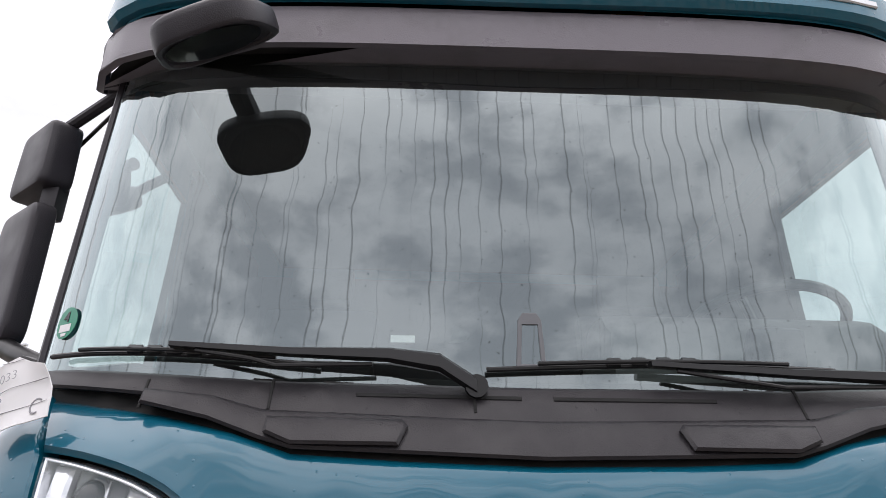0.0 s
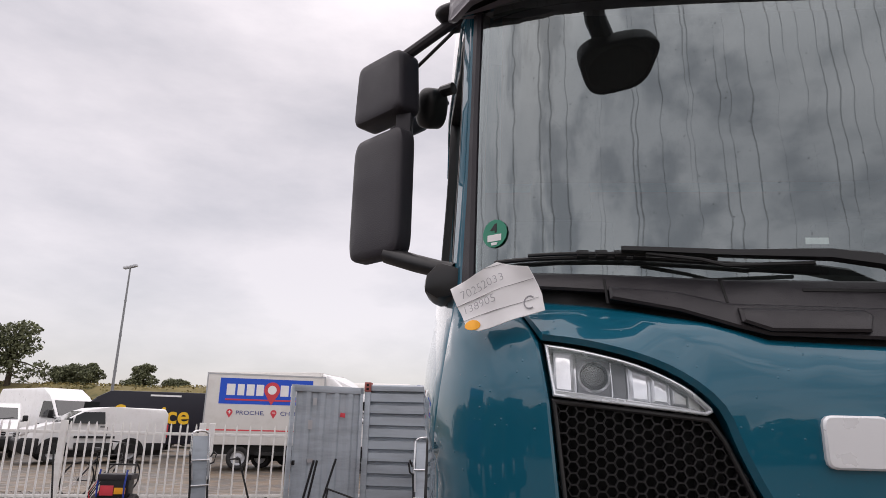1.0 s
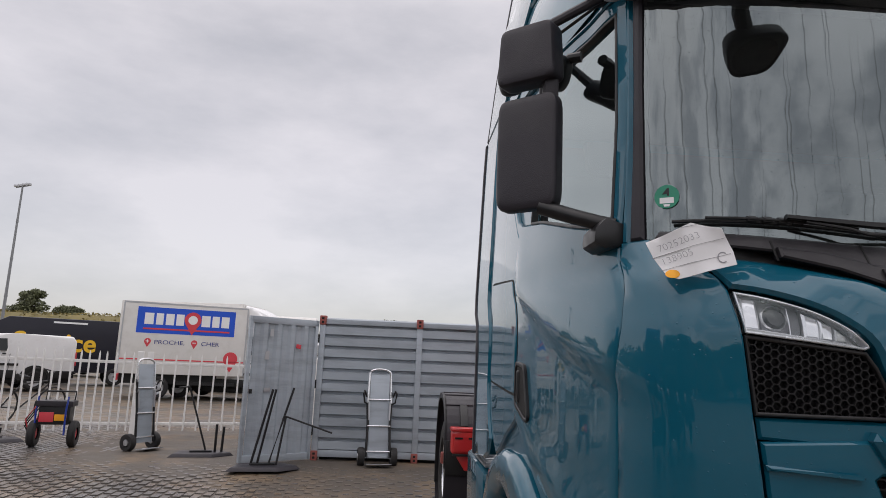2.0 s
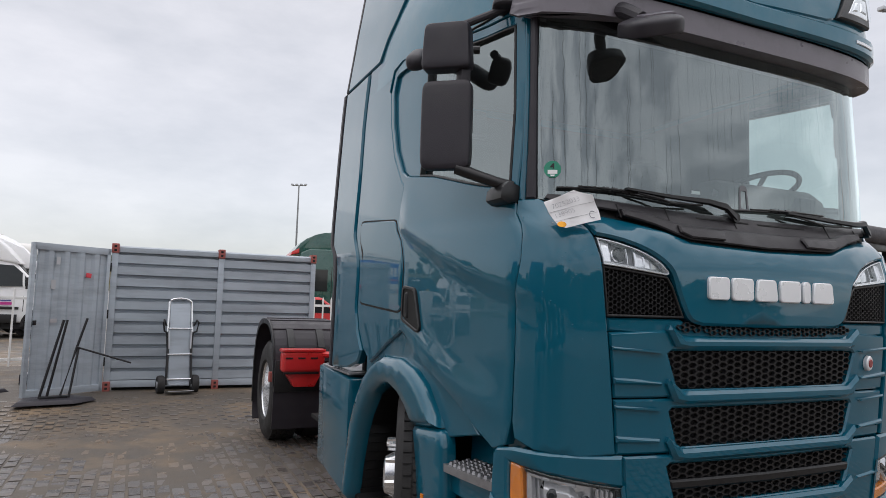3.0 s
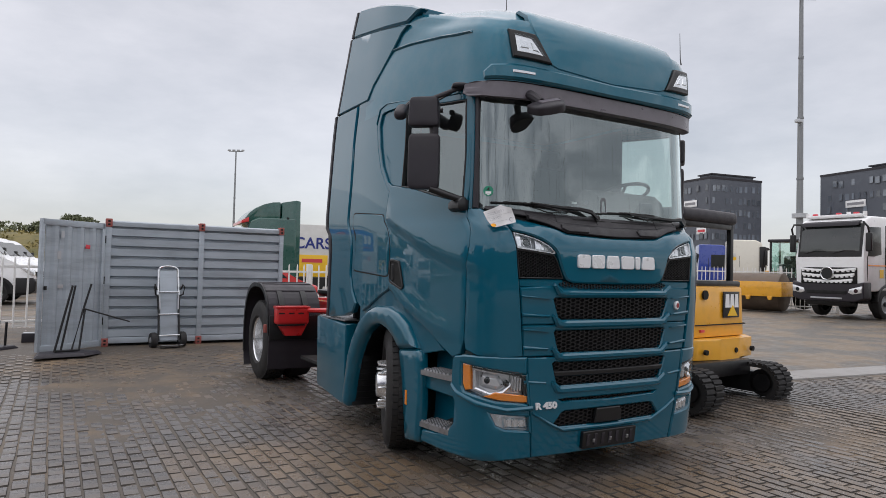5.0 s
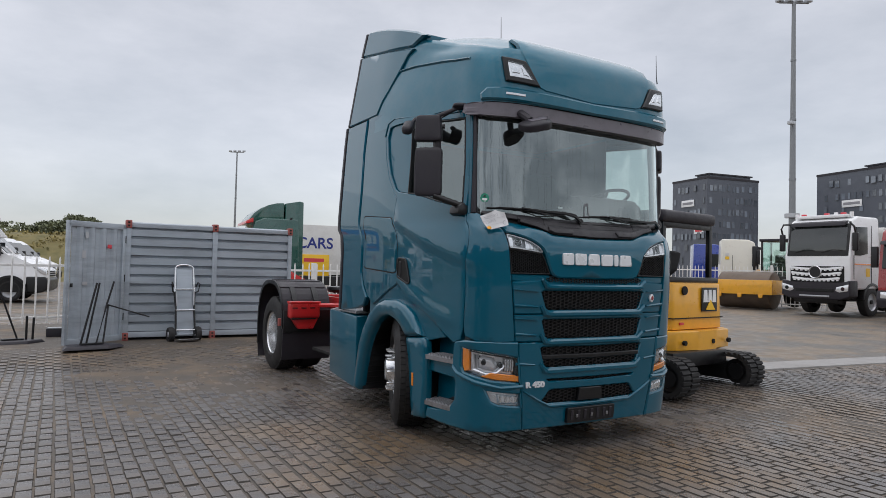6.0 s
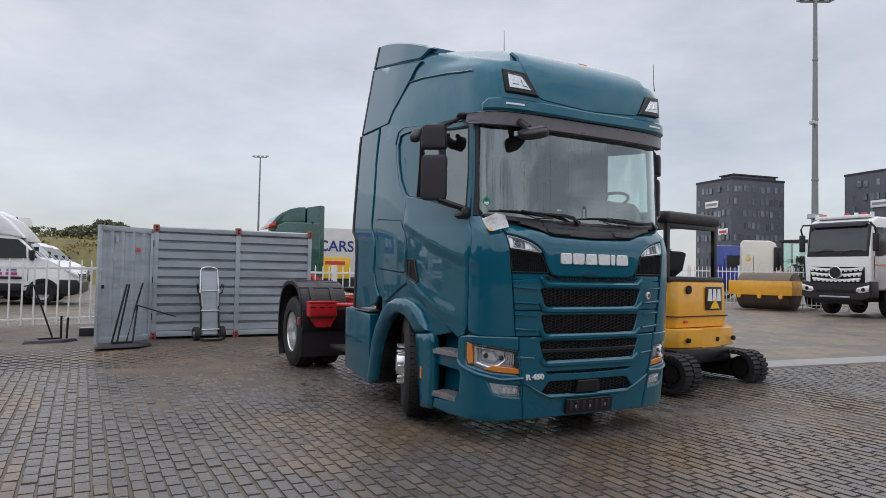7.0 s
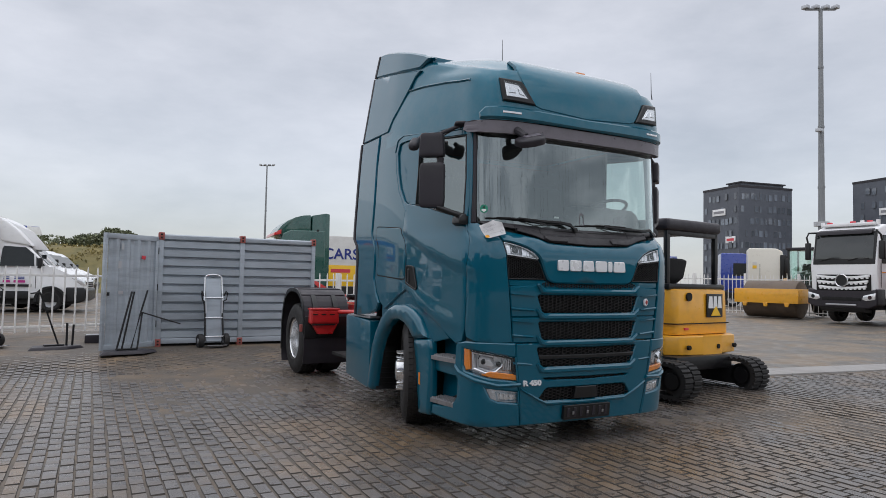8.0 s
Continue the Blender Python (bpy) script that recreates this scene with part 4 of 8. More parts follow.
    panel("drip_rail", [k([(-1.12, 2.748), (-1.7, 2.803), (-2.28, 2.858), (-2.42, 2.832), (-2.47, 2.71), (-2.462, 2.705), (-2.405, 2.822), (-2.285, 2.848), (-1.7, 2.79), (-1.12, 2.735)])], TEAL, d=0.012, t=0.02, r=0.004)
    # air fairing behind the cab
    fair = [(-2.90, 2.955), (-2.965, 2.60), (-2.995, 2.25), (-3.07, 1.75), (-3.095, 1.42), (-3.04, 1.27), (-2.94, 1.16), (-3.0, 1.08), (-3.18, 1.03), (-3.58, 1.0), (-3.575, 1.5), (-3.54, 2.0), (-3.47, 2.5), (-3.40, 2.955)]
    panel("side_fairing", [k(fair)], d=0.012, t=0.05, r=0.012)
    panel("fairing_edge", [k([(-3.588, 1.0), (-3.64, 1.0), (-3.635, 1.5), (-3.60, 2.0), (-3.53, 2.5), (-3.455, 2.955), (-3.408, 2.955), (-3.478, 2.5), (-3.548, 2.0), (-3.583, 1.5)])], PLASTIC, d=0.02, t=0.04, r=0.008, label="black rubber fairing edge")

# --- windscreen, visor, cowl ---
WS = both([(0, 2.775), (-1.06, 2.772), (-1.066, 2.4), (-1.062, 1.905), (-0.9, 1.885), (0, 1.87)])
ws = panel("windscreen", [WS], WSGLASS, d=0.0, t=0.006, r=0.001, step=0.09, label="windscreen with runs of rain")
panel("sun_band", [both([(0, 2.775), (-1.03, 2.775), (-1.034, 2.66), (-0.83, 2.655), (0, 2.632)])], BLACK, ws, d=-0.012, t=0.004, r=0.001, label="black band along the top of the glass")
for k in (lambda lp: lp, mir):
    panel("glass_border", [k([(-1.062, 2.66), (-1.063, 1.91), (-1.054, 1.905), (-1.056, 2.4), (-1.054, 2.66)])], BLACK, ws, d=-0.012, t=0.004, r=0.001)
panel("sticker", [[(-1.0 + 0.036 * math.cos(a / 8 * math.pi), 2.028 + 0.036 * math.sin(a / 8 * math.pi)) for a in range(16)]], STICKGREEN, ws, d=0.003, t=0.001, r=0.0005, step=0.03, label="round green emission sticker")
panel("sticker_bar", [[(-1.02, 2.025), (-0.98, 2.025), (-0.98, 2.008), (-1.02, 2.008)]], PAPERM, ws, d=0.004, t=0.001, r=0.0003, step=0.03)
panel("sticker_bar", [[(-1.01, 2.005), (-0.99, 2.005), (-0.993, 1.998), (-1.007, 1.998)]], PAPERM, ws, d=0.004, t=0.001, r=0.0003, step=0.03)
panel("sticker_figure", [[(-0.999, 2.053), (-0.993, 2.053), (-0.993, 2.03), (-0.999, 2.03), (-0.999, 2.036), (-1.013, 2.036)]], BLACK, ws, d=0.004, t=0.001, r=0.0003, step=0.03)
panel("header", [both([(0, 2.85), (-1.07, 2.85), (-1.09, 2.75), (-1.03, 2.775), (0, 2.775)])], BLACK, d=0.0, t=0.05, r=0.006)


def visor_at(u, v, d):
    """The sun visor's own surface: v from 0 at its lower edge to 1 at its upper edge."""
    q = cab(u, 2.70, 0.0)
    f = smooth01(1.16, 0.95, abs(u))
    n = (cab(u, 2.7, 0.1) - cab(u, 2.7, 0.0)).normalized()
    off = 0.058 + 0.025 * f
    return Vector((q.x + n.x * (off + d), q.y + n.y * (off + d), 2.676 + 0.02 * (1 - f) + v * (0.108 - 0.012 * (1 - f))))


visor = panel("sun_visor", [both([(0, 1), (-1.08, 1), (-1.15, 0.9), (-1.165, 0.25), (-1.13, 0.0), (-1.05, 0.0), (0, 0)])], VISORM, surf=visor_at, d=0.0, t=0.018, r=0.006, step=0.08, label="dark grey plastic sun visor over the windscreen")
bm = bmesh.new()
for a, b in zip(np.linspace(-1.1, 1.1, 45)[:-1], np.linspace(-1.1, 1.1, 45)[1:]):
    bm.faces.new([bm.verts.new(p) for p in (visor_at(a, 0.15, -0.03), visor_at(b, 0.15, -0.03), cab(b, 2.71, 0.0), cab(a, 2.71, 0.0))])
part("visor_underside", bm, DEEP, visor)
cowl_at = surface([(1.70, -0.045), (1.96, 0.092)])
COWLS = [
    ("cowl", [(0, 1.885), (-0.5, 1.89), (-0.74, 1.905), (-1.03, 1.925), (-1.05, 1.905), (-1.0, 1.885), (-0.74, 1.86), (-0.5, 1.825), (0, 1.81)], 0.0),
    ("cowl_lower", [(0, 1.815), (-0.24, 1.82), (-0.5, 1.828), (-0.60, 1.855), (-0.735, 1.87), (-0.735, 1.84), (-0.60, 1.81), (-0.50, 1.775), (-0.44, 1.758), (0, 1.745)], 0.022),
]
for n, half, dd in COWLS:
    panel(n, [both(half)], COWL, d=dd, t=0.06, r=0.006, step=0.06, surf=cowl_at, label="weathered dark grey plastic cowl under the windscreen")
# near-black sheet behind the cowl paints the shade between its pieces
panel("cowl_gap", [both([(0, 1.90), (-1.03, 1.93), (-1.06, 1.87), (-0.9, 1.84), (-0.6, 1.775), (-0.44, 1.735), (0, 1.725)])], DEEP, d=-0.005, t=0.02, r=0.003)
for u in (-0.742, -0.5, -0.12, 0.5, 0.742):
    panel("cowl_joint", [[(u - 0.003, 1.892), (u + 0.003, 1.892), (u + 0.005, 1.832), (u - 0.001, 1.832)]], DEEP, d=0.002, t=0.004, r=0.001, step=0.05, surf=cowl_at)
for k in (lambda lp: lp, mir):
    panel("cowl_block", [k([(-0.49, 1.815), (-0.25, 1.812), (-0.24, 1.80), (-0.255, 1.765), (-0.44, 1.765), (-0.49, 1.785)])], COWL, d=0.036, t=0.03, r=0.006, step=0.05, surf=cowl_at)
    panel("cowl_slot", [k([(-0.34, 1.868), (-0.03, 1.866), (-0.03, 1.858), (-0.34, 1.86)])], DEEP, d=0.002, t=0.004, r=0.001, step=0.06, surf=cowl_at)


def wiper(tip, clip, elbow, pivot, tail):
    """A blade with its flat tapered arm, in the cab's coordinates, resting low on the glass."""
    bm = bmesh.new()
    spine = [(pivot, 0.050, 0.020), ((pivot[0] - 0.07, pivot[1] + 0.042), 0.062, 0.020), (elbow, 0.056, 0.016), ((elbow[0] * 0.55 + clip[0] * 0.45, elbow[1] * 0.55 + clip[1] * 0.45 - 0.004), 0.048, 0.011), (clip, 0.045, 0.008)]
    rings = []
    for (u, z), d, w in spine:
        rings.append([bm.verts.new(cab(u, z + dz * w, d + dd)) for dz, dd in ((0.9, 0.0), (0.55, 0.014), (-0.55, 0.014), (-0.9, 0.0), (-0.5, -0.01), (0.5, -0.01))])
    for r0, r1 in zip(rings, rings[1:]):
        for i in range(6):
            bm.faces.new((r0[i], r0[(i + 1) % 6], r1[(i + 1) % 6], r1[i]))
    bm.faces.new(rings[0][::-1])
    bm.faces.new(rings[-1])
    w = part("wiper_arm", bm, BLACK, truck, "black wiper arm")
    part("pivot", tube([cab(*pivot, 0.0), cab(*pivot, 0.06)], 0.022, sides=12), BLACK, w)
    n = 14
    pts = [cab(tip[0] + (tail[0] - tip[0]) * i / n, tip[1] + (tail[1] - tip[1]) * i / n + 0.008 * math.sin(math.pi * i / n), 0.02) for i in range(n + 1)]
    part("blade", tube(pts, 0.0055), BLACK, w)
    up = [p + Vector((0, -0.012, 0.006)) for p in pts[2:-2]]
    part("blade_frame", tube(up, 0.0045), BLACK, w)
    for i in (5, 6, 7, 8):
        part("blade_claw", tube([pts[i] + Vector((-0.012, -0.006, 0.006)), pts[i] + Vector((0.014, -0.006, 0.006))], 0.0095, sides=6), BLACK, w)
    part("washer_hose", tube([cab(clip[0] + 0.05, clip[1] - 0.012, 0.05), cab(clip[0] + 0.16, clip[1] - 0.03, 0.06), cab((clip[0] + elbow[0]) / 2, (clip[1] + elbow[1]) / 2 - 0.034, 0.06), cab(elbow[0] - 0.03, elbow[1] - 0.018, 0.055)], 0.0045), BLACK, w)


wiper((-0.985, 1.948), (-0.70, 1.956), (-0.282, 1.938), (-0.115, 1.882), (-0.42, 1.922))
wiper((-0.093, 1.921), (0.22, 1.932), (0.72, 1.917), (0.86, 1.885), (0.60, 1.935))

# --- roof ---
ROOF_BACK = 2.0
RIDGE = [(0.0, 3.30), (0.15, 3.35), (0.43, 3.445), (0.74, 3.53), (1.09, 3.60), (1.6, 3.64), (2.3, 3.63)]


def roof_point(u, s):
    """The roof's wall; s runs from 0 at its foot to 1 at the rounded upper edge."""
    y = min(roof(u, 3.2).y, ROOF_BACK)
    drop = 0.105 - 0.07 * smooth01(0.55, 1.2, y)
    z = 2.79 + s * (lerp(RIDGE, max(0.15, y)) - drop - 2.79)
    p = roof(u, min(z, 3.36))
    p.x *= 1 - 0.03 * smooth01(0.8, 1.0, s)
    p.z = z
    p.y = min(p.y, ROOF_BACK)
    return p


bm = bmesh.new()
ring_u = np.concatenate([-np.linspace(3.05, 1.75, 12), np.linspace(-1.7, 1.7, 60), np.linspace(1.75, 3.05, 12)])
rows = [[bm.verts.new(roof_point(u, s)) for u in ring_u] for s in (0, 0.15, 0.3, 0.45, 0.6, 0.7, 0.8, 0.88, 0.95, 1.0)]
last = [roof_point(u, 1.0) for u in ring_u]
for k in (0.985, 0.955, 0.91, 0.85, 0.75, 0.6, 0.4, 0.2, 0.05):
    row = []
    for p in last:
        x, y = p.x * k, 1.2 + (p.y - 1.2) * k
        row.append(bm.verts.new((x, y, lerp(RIDGE, y) - (0.105 - 0.07 * smooth01(0.55, 1.2, y)) * smooth01(0.72, 1.0, k) ** 1.5 - 0.02 * (abs(x) / 1.1) ** 2)))
    rows.append(row)
for r0, r1 in zip(rows, rows[1:]):
    for i in range(len(ring_u) - 1):
        bm.faces.new((r0[i], r0[i + 1], r1[i + 1], r1[i]))
    bm.faces.new((r0[-1], r0[0], r1[0], r1[-1]))
bm.faces.new(rows[-1])
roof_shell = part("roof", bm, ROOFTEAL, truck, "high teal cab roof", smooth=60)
ROOFPAN = both([(0, 3.415), (-0.70, 3.405), (-0.745, 3.38), (-0.755, 3.22), (-0.715, 3.13), (-0.625, 2.985), (-0.585, 2.935), (-0.52, 2.915), (0, 2.885)])
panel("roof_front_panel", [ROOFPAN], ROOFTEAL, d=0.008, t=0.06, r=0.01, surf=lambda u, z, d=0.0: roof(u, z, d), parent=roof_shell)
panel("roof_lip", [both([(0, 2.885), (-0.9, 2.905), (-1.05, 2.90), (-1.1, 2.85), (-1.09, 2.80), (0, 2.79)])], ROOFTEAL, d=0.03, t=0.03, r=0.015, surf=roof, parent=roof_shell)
RL = [(-0.94, 3.155), (-0.73, 3.135), (-0.685, 3.08), (-0.585, 2.94), (-0.90, 2.955)]
RLI = [(-0.90, 3.115), (-0.765, 3.10), (-0.735, 3.07), (-0.655, 2.975), (-0.875, 2.985)]
for s in (1, -1):
    k = (lambda lp: lp) if s > 0 else mir
    rl = panel("roof_lamp", [k(RL)], BLACK, roof_shell, d=0.028, t=0.03, r=0.008, surf=roof, label="roof lamp in a black frame")
    panel("reflector", [k(RLI)], REFLECT, rl, d=0.03, t=0.02, r=0.01, surf=roof, step=0.05)
    panel("reflector", [k([(-0.875, 3.085), (-0.80, 3.08), (-0.775, 3.01), (-0.86, 3.012)])], CHROME, rl, d=0.036, t=0.01, r=0.014, surf=roof, step=0.03)
    panel("reflector", [k([(-0.785, 3.075), (-0.75, 3.065), (-0.69, 2.995), (-0.76, 3.005)])], CHROME, rl, d=0.036, t=0.01, r=0.012, surf=roof, step=0.03)
    panel("lens", [k(RLI)], LENSGLASS, rl, d=0.044, t=0.003, r=0.002, surf=roof).visible_shadow = False
    panel("marker_lamp", [k([(-0.90, 2.862), (-0.73, 2.857), (-0.73, 2.838), (-0.90, 2.842)])], LAMPWHITE, roof_shell, d=0.036, t=0.01, r=0.003, surf=roof, label="thin white position lamp")
    rib = [(-1.2, 3.185), (-1.54, 3.255), (-2.0, 3.315), (-2.31, 3.335), (-2.33, 3.31), (-2.0, 3.285), (-1.54, 3.225), (-1.2, 3.165)]
    panel("roof_side_rib", [k(rib)], surf=roof, d=0.016, t=0.03, r=0.012, parent=roof_shell)
    # upper side fairing and rear spoiler
    q = -1 if s > 0 else 1

    def wing(y, z, d=0.0):
        """The wall of the upper fairing and the spoiler, which leans in with height."""
        return Vector((q * (lerp([(2.95, 1.205), (3.35, 1.168), (3.75, 1.12), (4.0, 1.085)], z) - 0.045 * smooth01(1.75, 1.0, y) + d), y, z))
    panel("upper_fairing", [[(1.215, 3.482), (1.30, 3.44), (1.40, 3.33), (1.58, 3.165), (1.70, 3.075), (1.80, 2.962), (2.485, 2.962), (2.43, 3.25), (2.395, 3.48), (2.375, 3.692), (1.9, 3.612)]], surf=wing, d=0.006, t=0.09, r=0.008)
    panel("fairing_edge", [[(2.49, 2.962), (2.535, 2.962), (2.48, 3.25), (2.445, 3.48), (2.425, 3.70), (2.38, 3.694), (2.40, 3.48), (2.435, 3.25)]], PLASTIC, surf=wing, d=0.008, t=0.09, r=0.008, label="black rubber fairing edge")
    panel("spoiler_side", [[(1.06, 3.575), (1.26, 3.515), (1.9, 3.622), (2.375, 3.704), (2.33, 3.95), (2.28, 3.962), (2.1, 3.925), (1.83, 3.855), (1.5, 3.752), (1.2, 3.645)]], surf=wing, d=-0.002, t=0.08, r=0.016, label="teal roof spoiler")
    panel("fairing_edge", [[(2.38, 3.706), (2.425, 3.712), (2.38, 3.965), (2.34, 3.955)]], PLASTIC, surf=wing, d=0.002, t=0.08, r=0.006)
part("spoiler_top", prism([(1.10, 3.60), (1.2, 3.64), (1.5, 3.745), (1.83, 3.848), (2.1, 3.918), (2.28, 3.955), (2.32, 3.955), (2.32, 3.62), (1.83, 3.52), (1.2, 3.45), (1.1, 3.45)], -1.04, 1.04, "x", 0.004), TEAL, truck)
part("cab_back", box(-1.10, 1.10, 2.2, 2.26, 0.95, 3.5, 0.02), PLASTIC, truck)
for x, y, z, h in ((-0.42, 0.8, 3.5, 0.3), (1.02, 0.25, 3.28, 0.28)):
    part("antenna", tube([(x, y, z), (x, y + 0.01, z + 0.05), (x + 0.002, y + 0.02, z + h)], 0.006, ends=0.002), BLACK, truck)
part("roof_beacon", box(0.50, 0.62, 0.80, 0.90, 3.50, 3.63, 0.02), AMBER, truck, "small amber roof beacon")
part("roof_antenna_base", prism([(0.72, 3.46), (0.85, 3.46), (0.82, 3.60), (0.79, 3.60)], 0.81, 0.845, "x", 0.006), BLACK, truck)

# --- mirrors ---
def housing(cx, cy, cz, w, h, dep, turn, power=6.0, dome=0.25, flare=0.0, m=None):
    """A mirror shell: superellipse sections, a slightly domed front at minus y, a rim round the glass behind. flare widens its foot."""
    bm = bmesh.new()
    m = m or pose(cx, cy, cz, 0, 0, turn)
    rings = []
    for t, k in ((-dome, 0.03), (-0.9 * dome, 0.35), (-0.62 * dome, 0.65), (-0.2 * dome, 0.86), (0.03, 0.94), (0.12, 0.985), (0.28, 1.0), (0.85, 1.0), (0.95, 0.985), (1.0, 0.95), (1.0, 0.88), (0.9, 0.86)):
        ring = []
        for i in range(44):
            a = 2 * math.pi * i / 44
            c, s_ = math.cos(a), math.sin(a)
            x = w / 2 * k * math.copysign(abs(c) ** (2 / power), c)
            z = h / 2 * k * math.copysign(abs(s_) ** (2 / power), s_)
            ring.append(bm.verts.new(m @ Vector((x * (1 - flare * z / h), dep * (t - 0.5), z))))
        rings.append(ring)
    for r0, r1 in zip(rings, rings[1:]):
        for i in range(44):
            bm.faces.new((r0[i], r0[(i + 1) % 44], r1[(i + 1) % 44], r1[i]))
    bm.faces.new(rings[0])
    bm.faces.new(rings[-1])
    return bm


for s in (1, -1):
    mt = part("mirror_bracket", tube([(s * -1.08, 0.40, 2.785), (s * -1.12, 0.415, 2.767), (s * -1.27, 0.475, 2.692)], 0.017, sides=10), PLASTIC, truck, "dark grey mirror arm")
    part("bracket_foot", housing(s * -1.095, 0.41, 2.787, 0.12, 0.04, 0.10, s * -25, 3.0, 0.2), PLASTIC, mt)
    part("bracket_rod", tube([(s * -1.10, 0.44, 2.77), (s * -1.26, 0.53, 2.66)], 0.006), BLACK, mt)
    part("bracket_low", tube([(s * -1.085, 0.325, 1.965), (s * -1.13, 0.355, 1.978), (s * -1.20, 0.40, 2.005), (s * -1.29, 0.462, 2.045)], 0.023, sides=12, ends=0.026), BLACK, mt)
    part("bracket_foot", prism([(s * -1.055, 1.90), (s * -1.13, 1.885), (s * -1.165, 1.905), (s * -1.16, 1.95), (s * -1.125, 1.985), (s * -1.06, 1.965)], 0.29, 0.43, "y", 0.016), BLACK, mt)
    part("bracket_link", box(*sorted((s * -1.235, s * -1.285)), 0.45, 0.51, 2.40, 2.52, 0.015), PLASTIC, mt)
    lo = part("main_mirror", housing(s * -1.325, 0.50, 2.237, 0.225, 0.395, 0.06, s * -40, 9, 0.06), PLASTIC, truck, "dark grey main mirror housing")
    hi = part("wide_mirror", housing(s * -1.325, 0.51, 2.59, 0.215, 0.212, 0.085, s * -40, 9, 0.05, 0.12), PLASTIC, truck, "dark grey wide-angle mirror housing")
    for ob_, z0, h0, x0, y0 in ((lo, 2.237, 0.33, 1.325, 0.50), (hi, 2.59, 0.165, 1.325, 0.51)):
        bm = box(-0.09, 0.09, 0.022, 0.026, -h0 / 2, h0 / 2)
        bm.transform(pose(s * -x0, y0, z0, 0, 0, s * -40))
        part("mirror_glass", bm, CHROME, ob_)
# kerb mirror behind the arms, and the small one over the door
m_ = Matrix.Translation((-1.196, 0.645, 2.60)) @ pose(0, 0, 0, 20, 22, -30)
km = part("kerb_mirror", housing(0, 0, 0, 0.085, 0.135, 0.07, 0, 2.5, 0.25, m=m_), BLACK, truck, "small dark kerb mirror above the door, beaded with rain")
part("kerb_arm", tube([(-1.185, 0.64, 2.62), (-1.155, 0.62, 2.65), (-1.12, 0.60, 2.65)], 0.02, sides=10), BLACK, km)
dm_ = part("door_mirror", housing(0, 0, 0, 0.10, 0.085, 0.12, 0, 2.6, 0.25, m=Matrix.Translation((-1.305, 0.915, 2.672)) @ pose(0, 0, 0, 35, 0, -40)), PLASTIC, truck, "small grey mirror over the door window")
part("door_mirror_arm", tube([(-1.29, 0.93, 2.69), (-1.22, 0.95, 2.76), (-1.17, 0.95, 2.79)], 0.018, sides=8), PLASTIC, dm_)
tilt = Matrix.Translation((-0.685, -0.075, 2.598)) @ pose(0, 0, 0, -66, -14, -14)
fm = part("front_mirror", housing(0, 0, 0, 0.255, 0.165, 0.06, 0, 3.4, 0.3, -0.35, m=tilt), PLASTIC, truck, "dark grey front mirror hung from the visor")
bm = box(-0.06, 0.085, -0.052, -0.035, -0.03, 0.034, 0.008)
bm.transform(tilt)
part("cover_plate", bm, VISORM, fm)
bm = lathe([(0.0, 0.024), (0.05, 0.024), (0.055, 0.028), (0.0, 0.03)], Matrix.Diagonal((1.9, 1, 1.25, 1)) @ pose(0, 0, 0, 0, 0, 90), 32)
bm.transform(tilt)
part("mirror_glass", bm, FARGLASS, fm)
part("front_mirror_arm", tube([(-0.74, 0.06, 2.71), (-0.74, 0.02, 2.685), (-0.715, -0.03, 2.64)], 0.034, sides=10), PLASTIC, fm)

# --- cab inside ---
part("cab_floor", box(-1.0, 1.0, 0.25, 2.18, 1.30, 1.34), DASHM, truck)
part("back_lining", box(-1.14, 1.14, 2.12, 2.16, 1.32, 2.86), LINER, truck)
part("roof_lining", box(-0.96, 0.96, 0.28, 2.15, 2.84, 2.87), LINER, truck)
for s in (1, -1):
    part("inner_wall", box(*sorted((s * 1.08, s * 1.10)), 1.0, 2.15, 1.9, 2.85), LINER, truck)
    part("door_lining", prism([(s * 1.01, 0.42), (s * 1.11, 1.5), (s * 1.07, 1.5), (s * 0.97, 0.42)], 1.34, 1.96, "z", 0.01), DASHM, truck)
dash = part("dashboard", prism([(0.16, 1.4), (0.16, 1.87), (0.30, 1.93), (0.52, 1.955), (0.68, 1.90), (0.72, 1.4)], -0.95, 0.95, "x", 0.03), DASHM, truck, "dark dashboard")
part("binnacle", prism([(0.34, 1.88), (0.40, 2.10), (0.48, 2.17), (0.62, 2.175), (0.72, 2.08), (0.72, 1.9)], 0.24, 1.0, "x", 0.05), DASHM, dash)
part("dash_sensor", prism([(0.20, 1.90), (0.17, 2.05), (0.21, 2.06), (0.30, 1.93)], 0.50, 0.62, "x", 0.02), PLASTIC, truck, "dark sensor box behind the windscreen")
wheel_m = pose(0.78, 0.68, 2.175, -20, 0, 0)
tor = [wheel_m @ Vector((0.235 * math.cos(a), 0.235 * math.sin(a), 0)) for a in np.linspace(0, 2 * math.pi, 37)]
sw = part("steering_wheel", tube(tor, 0.016, sides=8), BLACK, truck, "black steering wheel")
part("wheel_hub", tube([wheel_m @ Vector((0, 0, -0.01)), wheel_m @ Vector((0, 0, -0.07))], 0.07, sides=14), BLACK, sw)
for a in (0, 2.2, 4.1):
    part("spoke", tube([wheel_m @ Vector((0.05 * math.cos(a), 0.05 * math.sin(a), 0)), wheel_m @ Vector((0.22 * math.cos(a), 0.22 * math.sin(a), 0))], 0.014), BLACK, sw)
part("column", tube([wheel_m @ Vector((0, 0, -0.04)), (0.78, 0.40, 1.85)], 0.05), DASHM, sw)
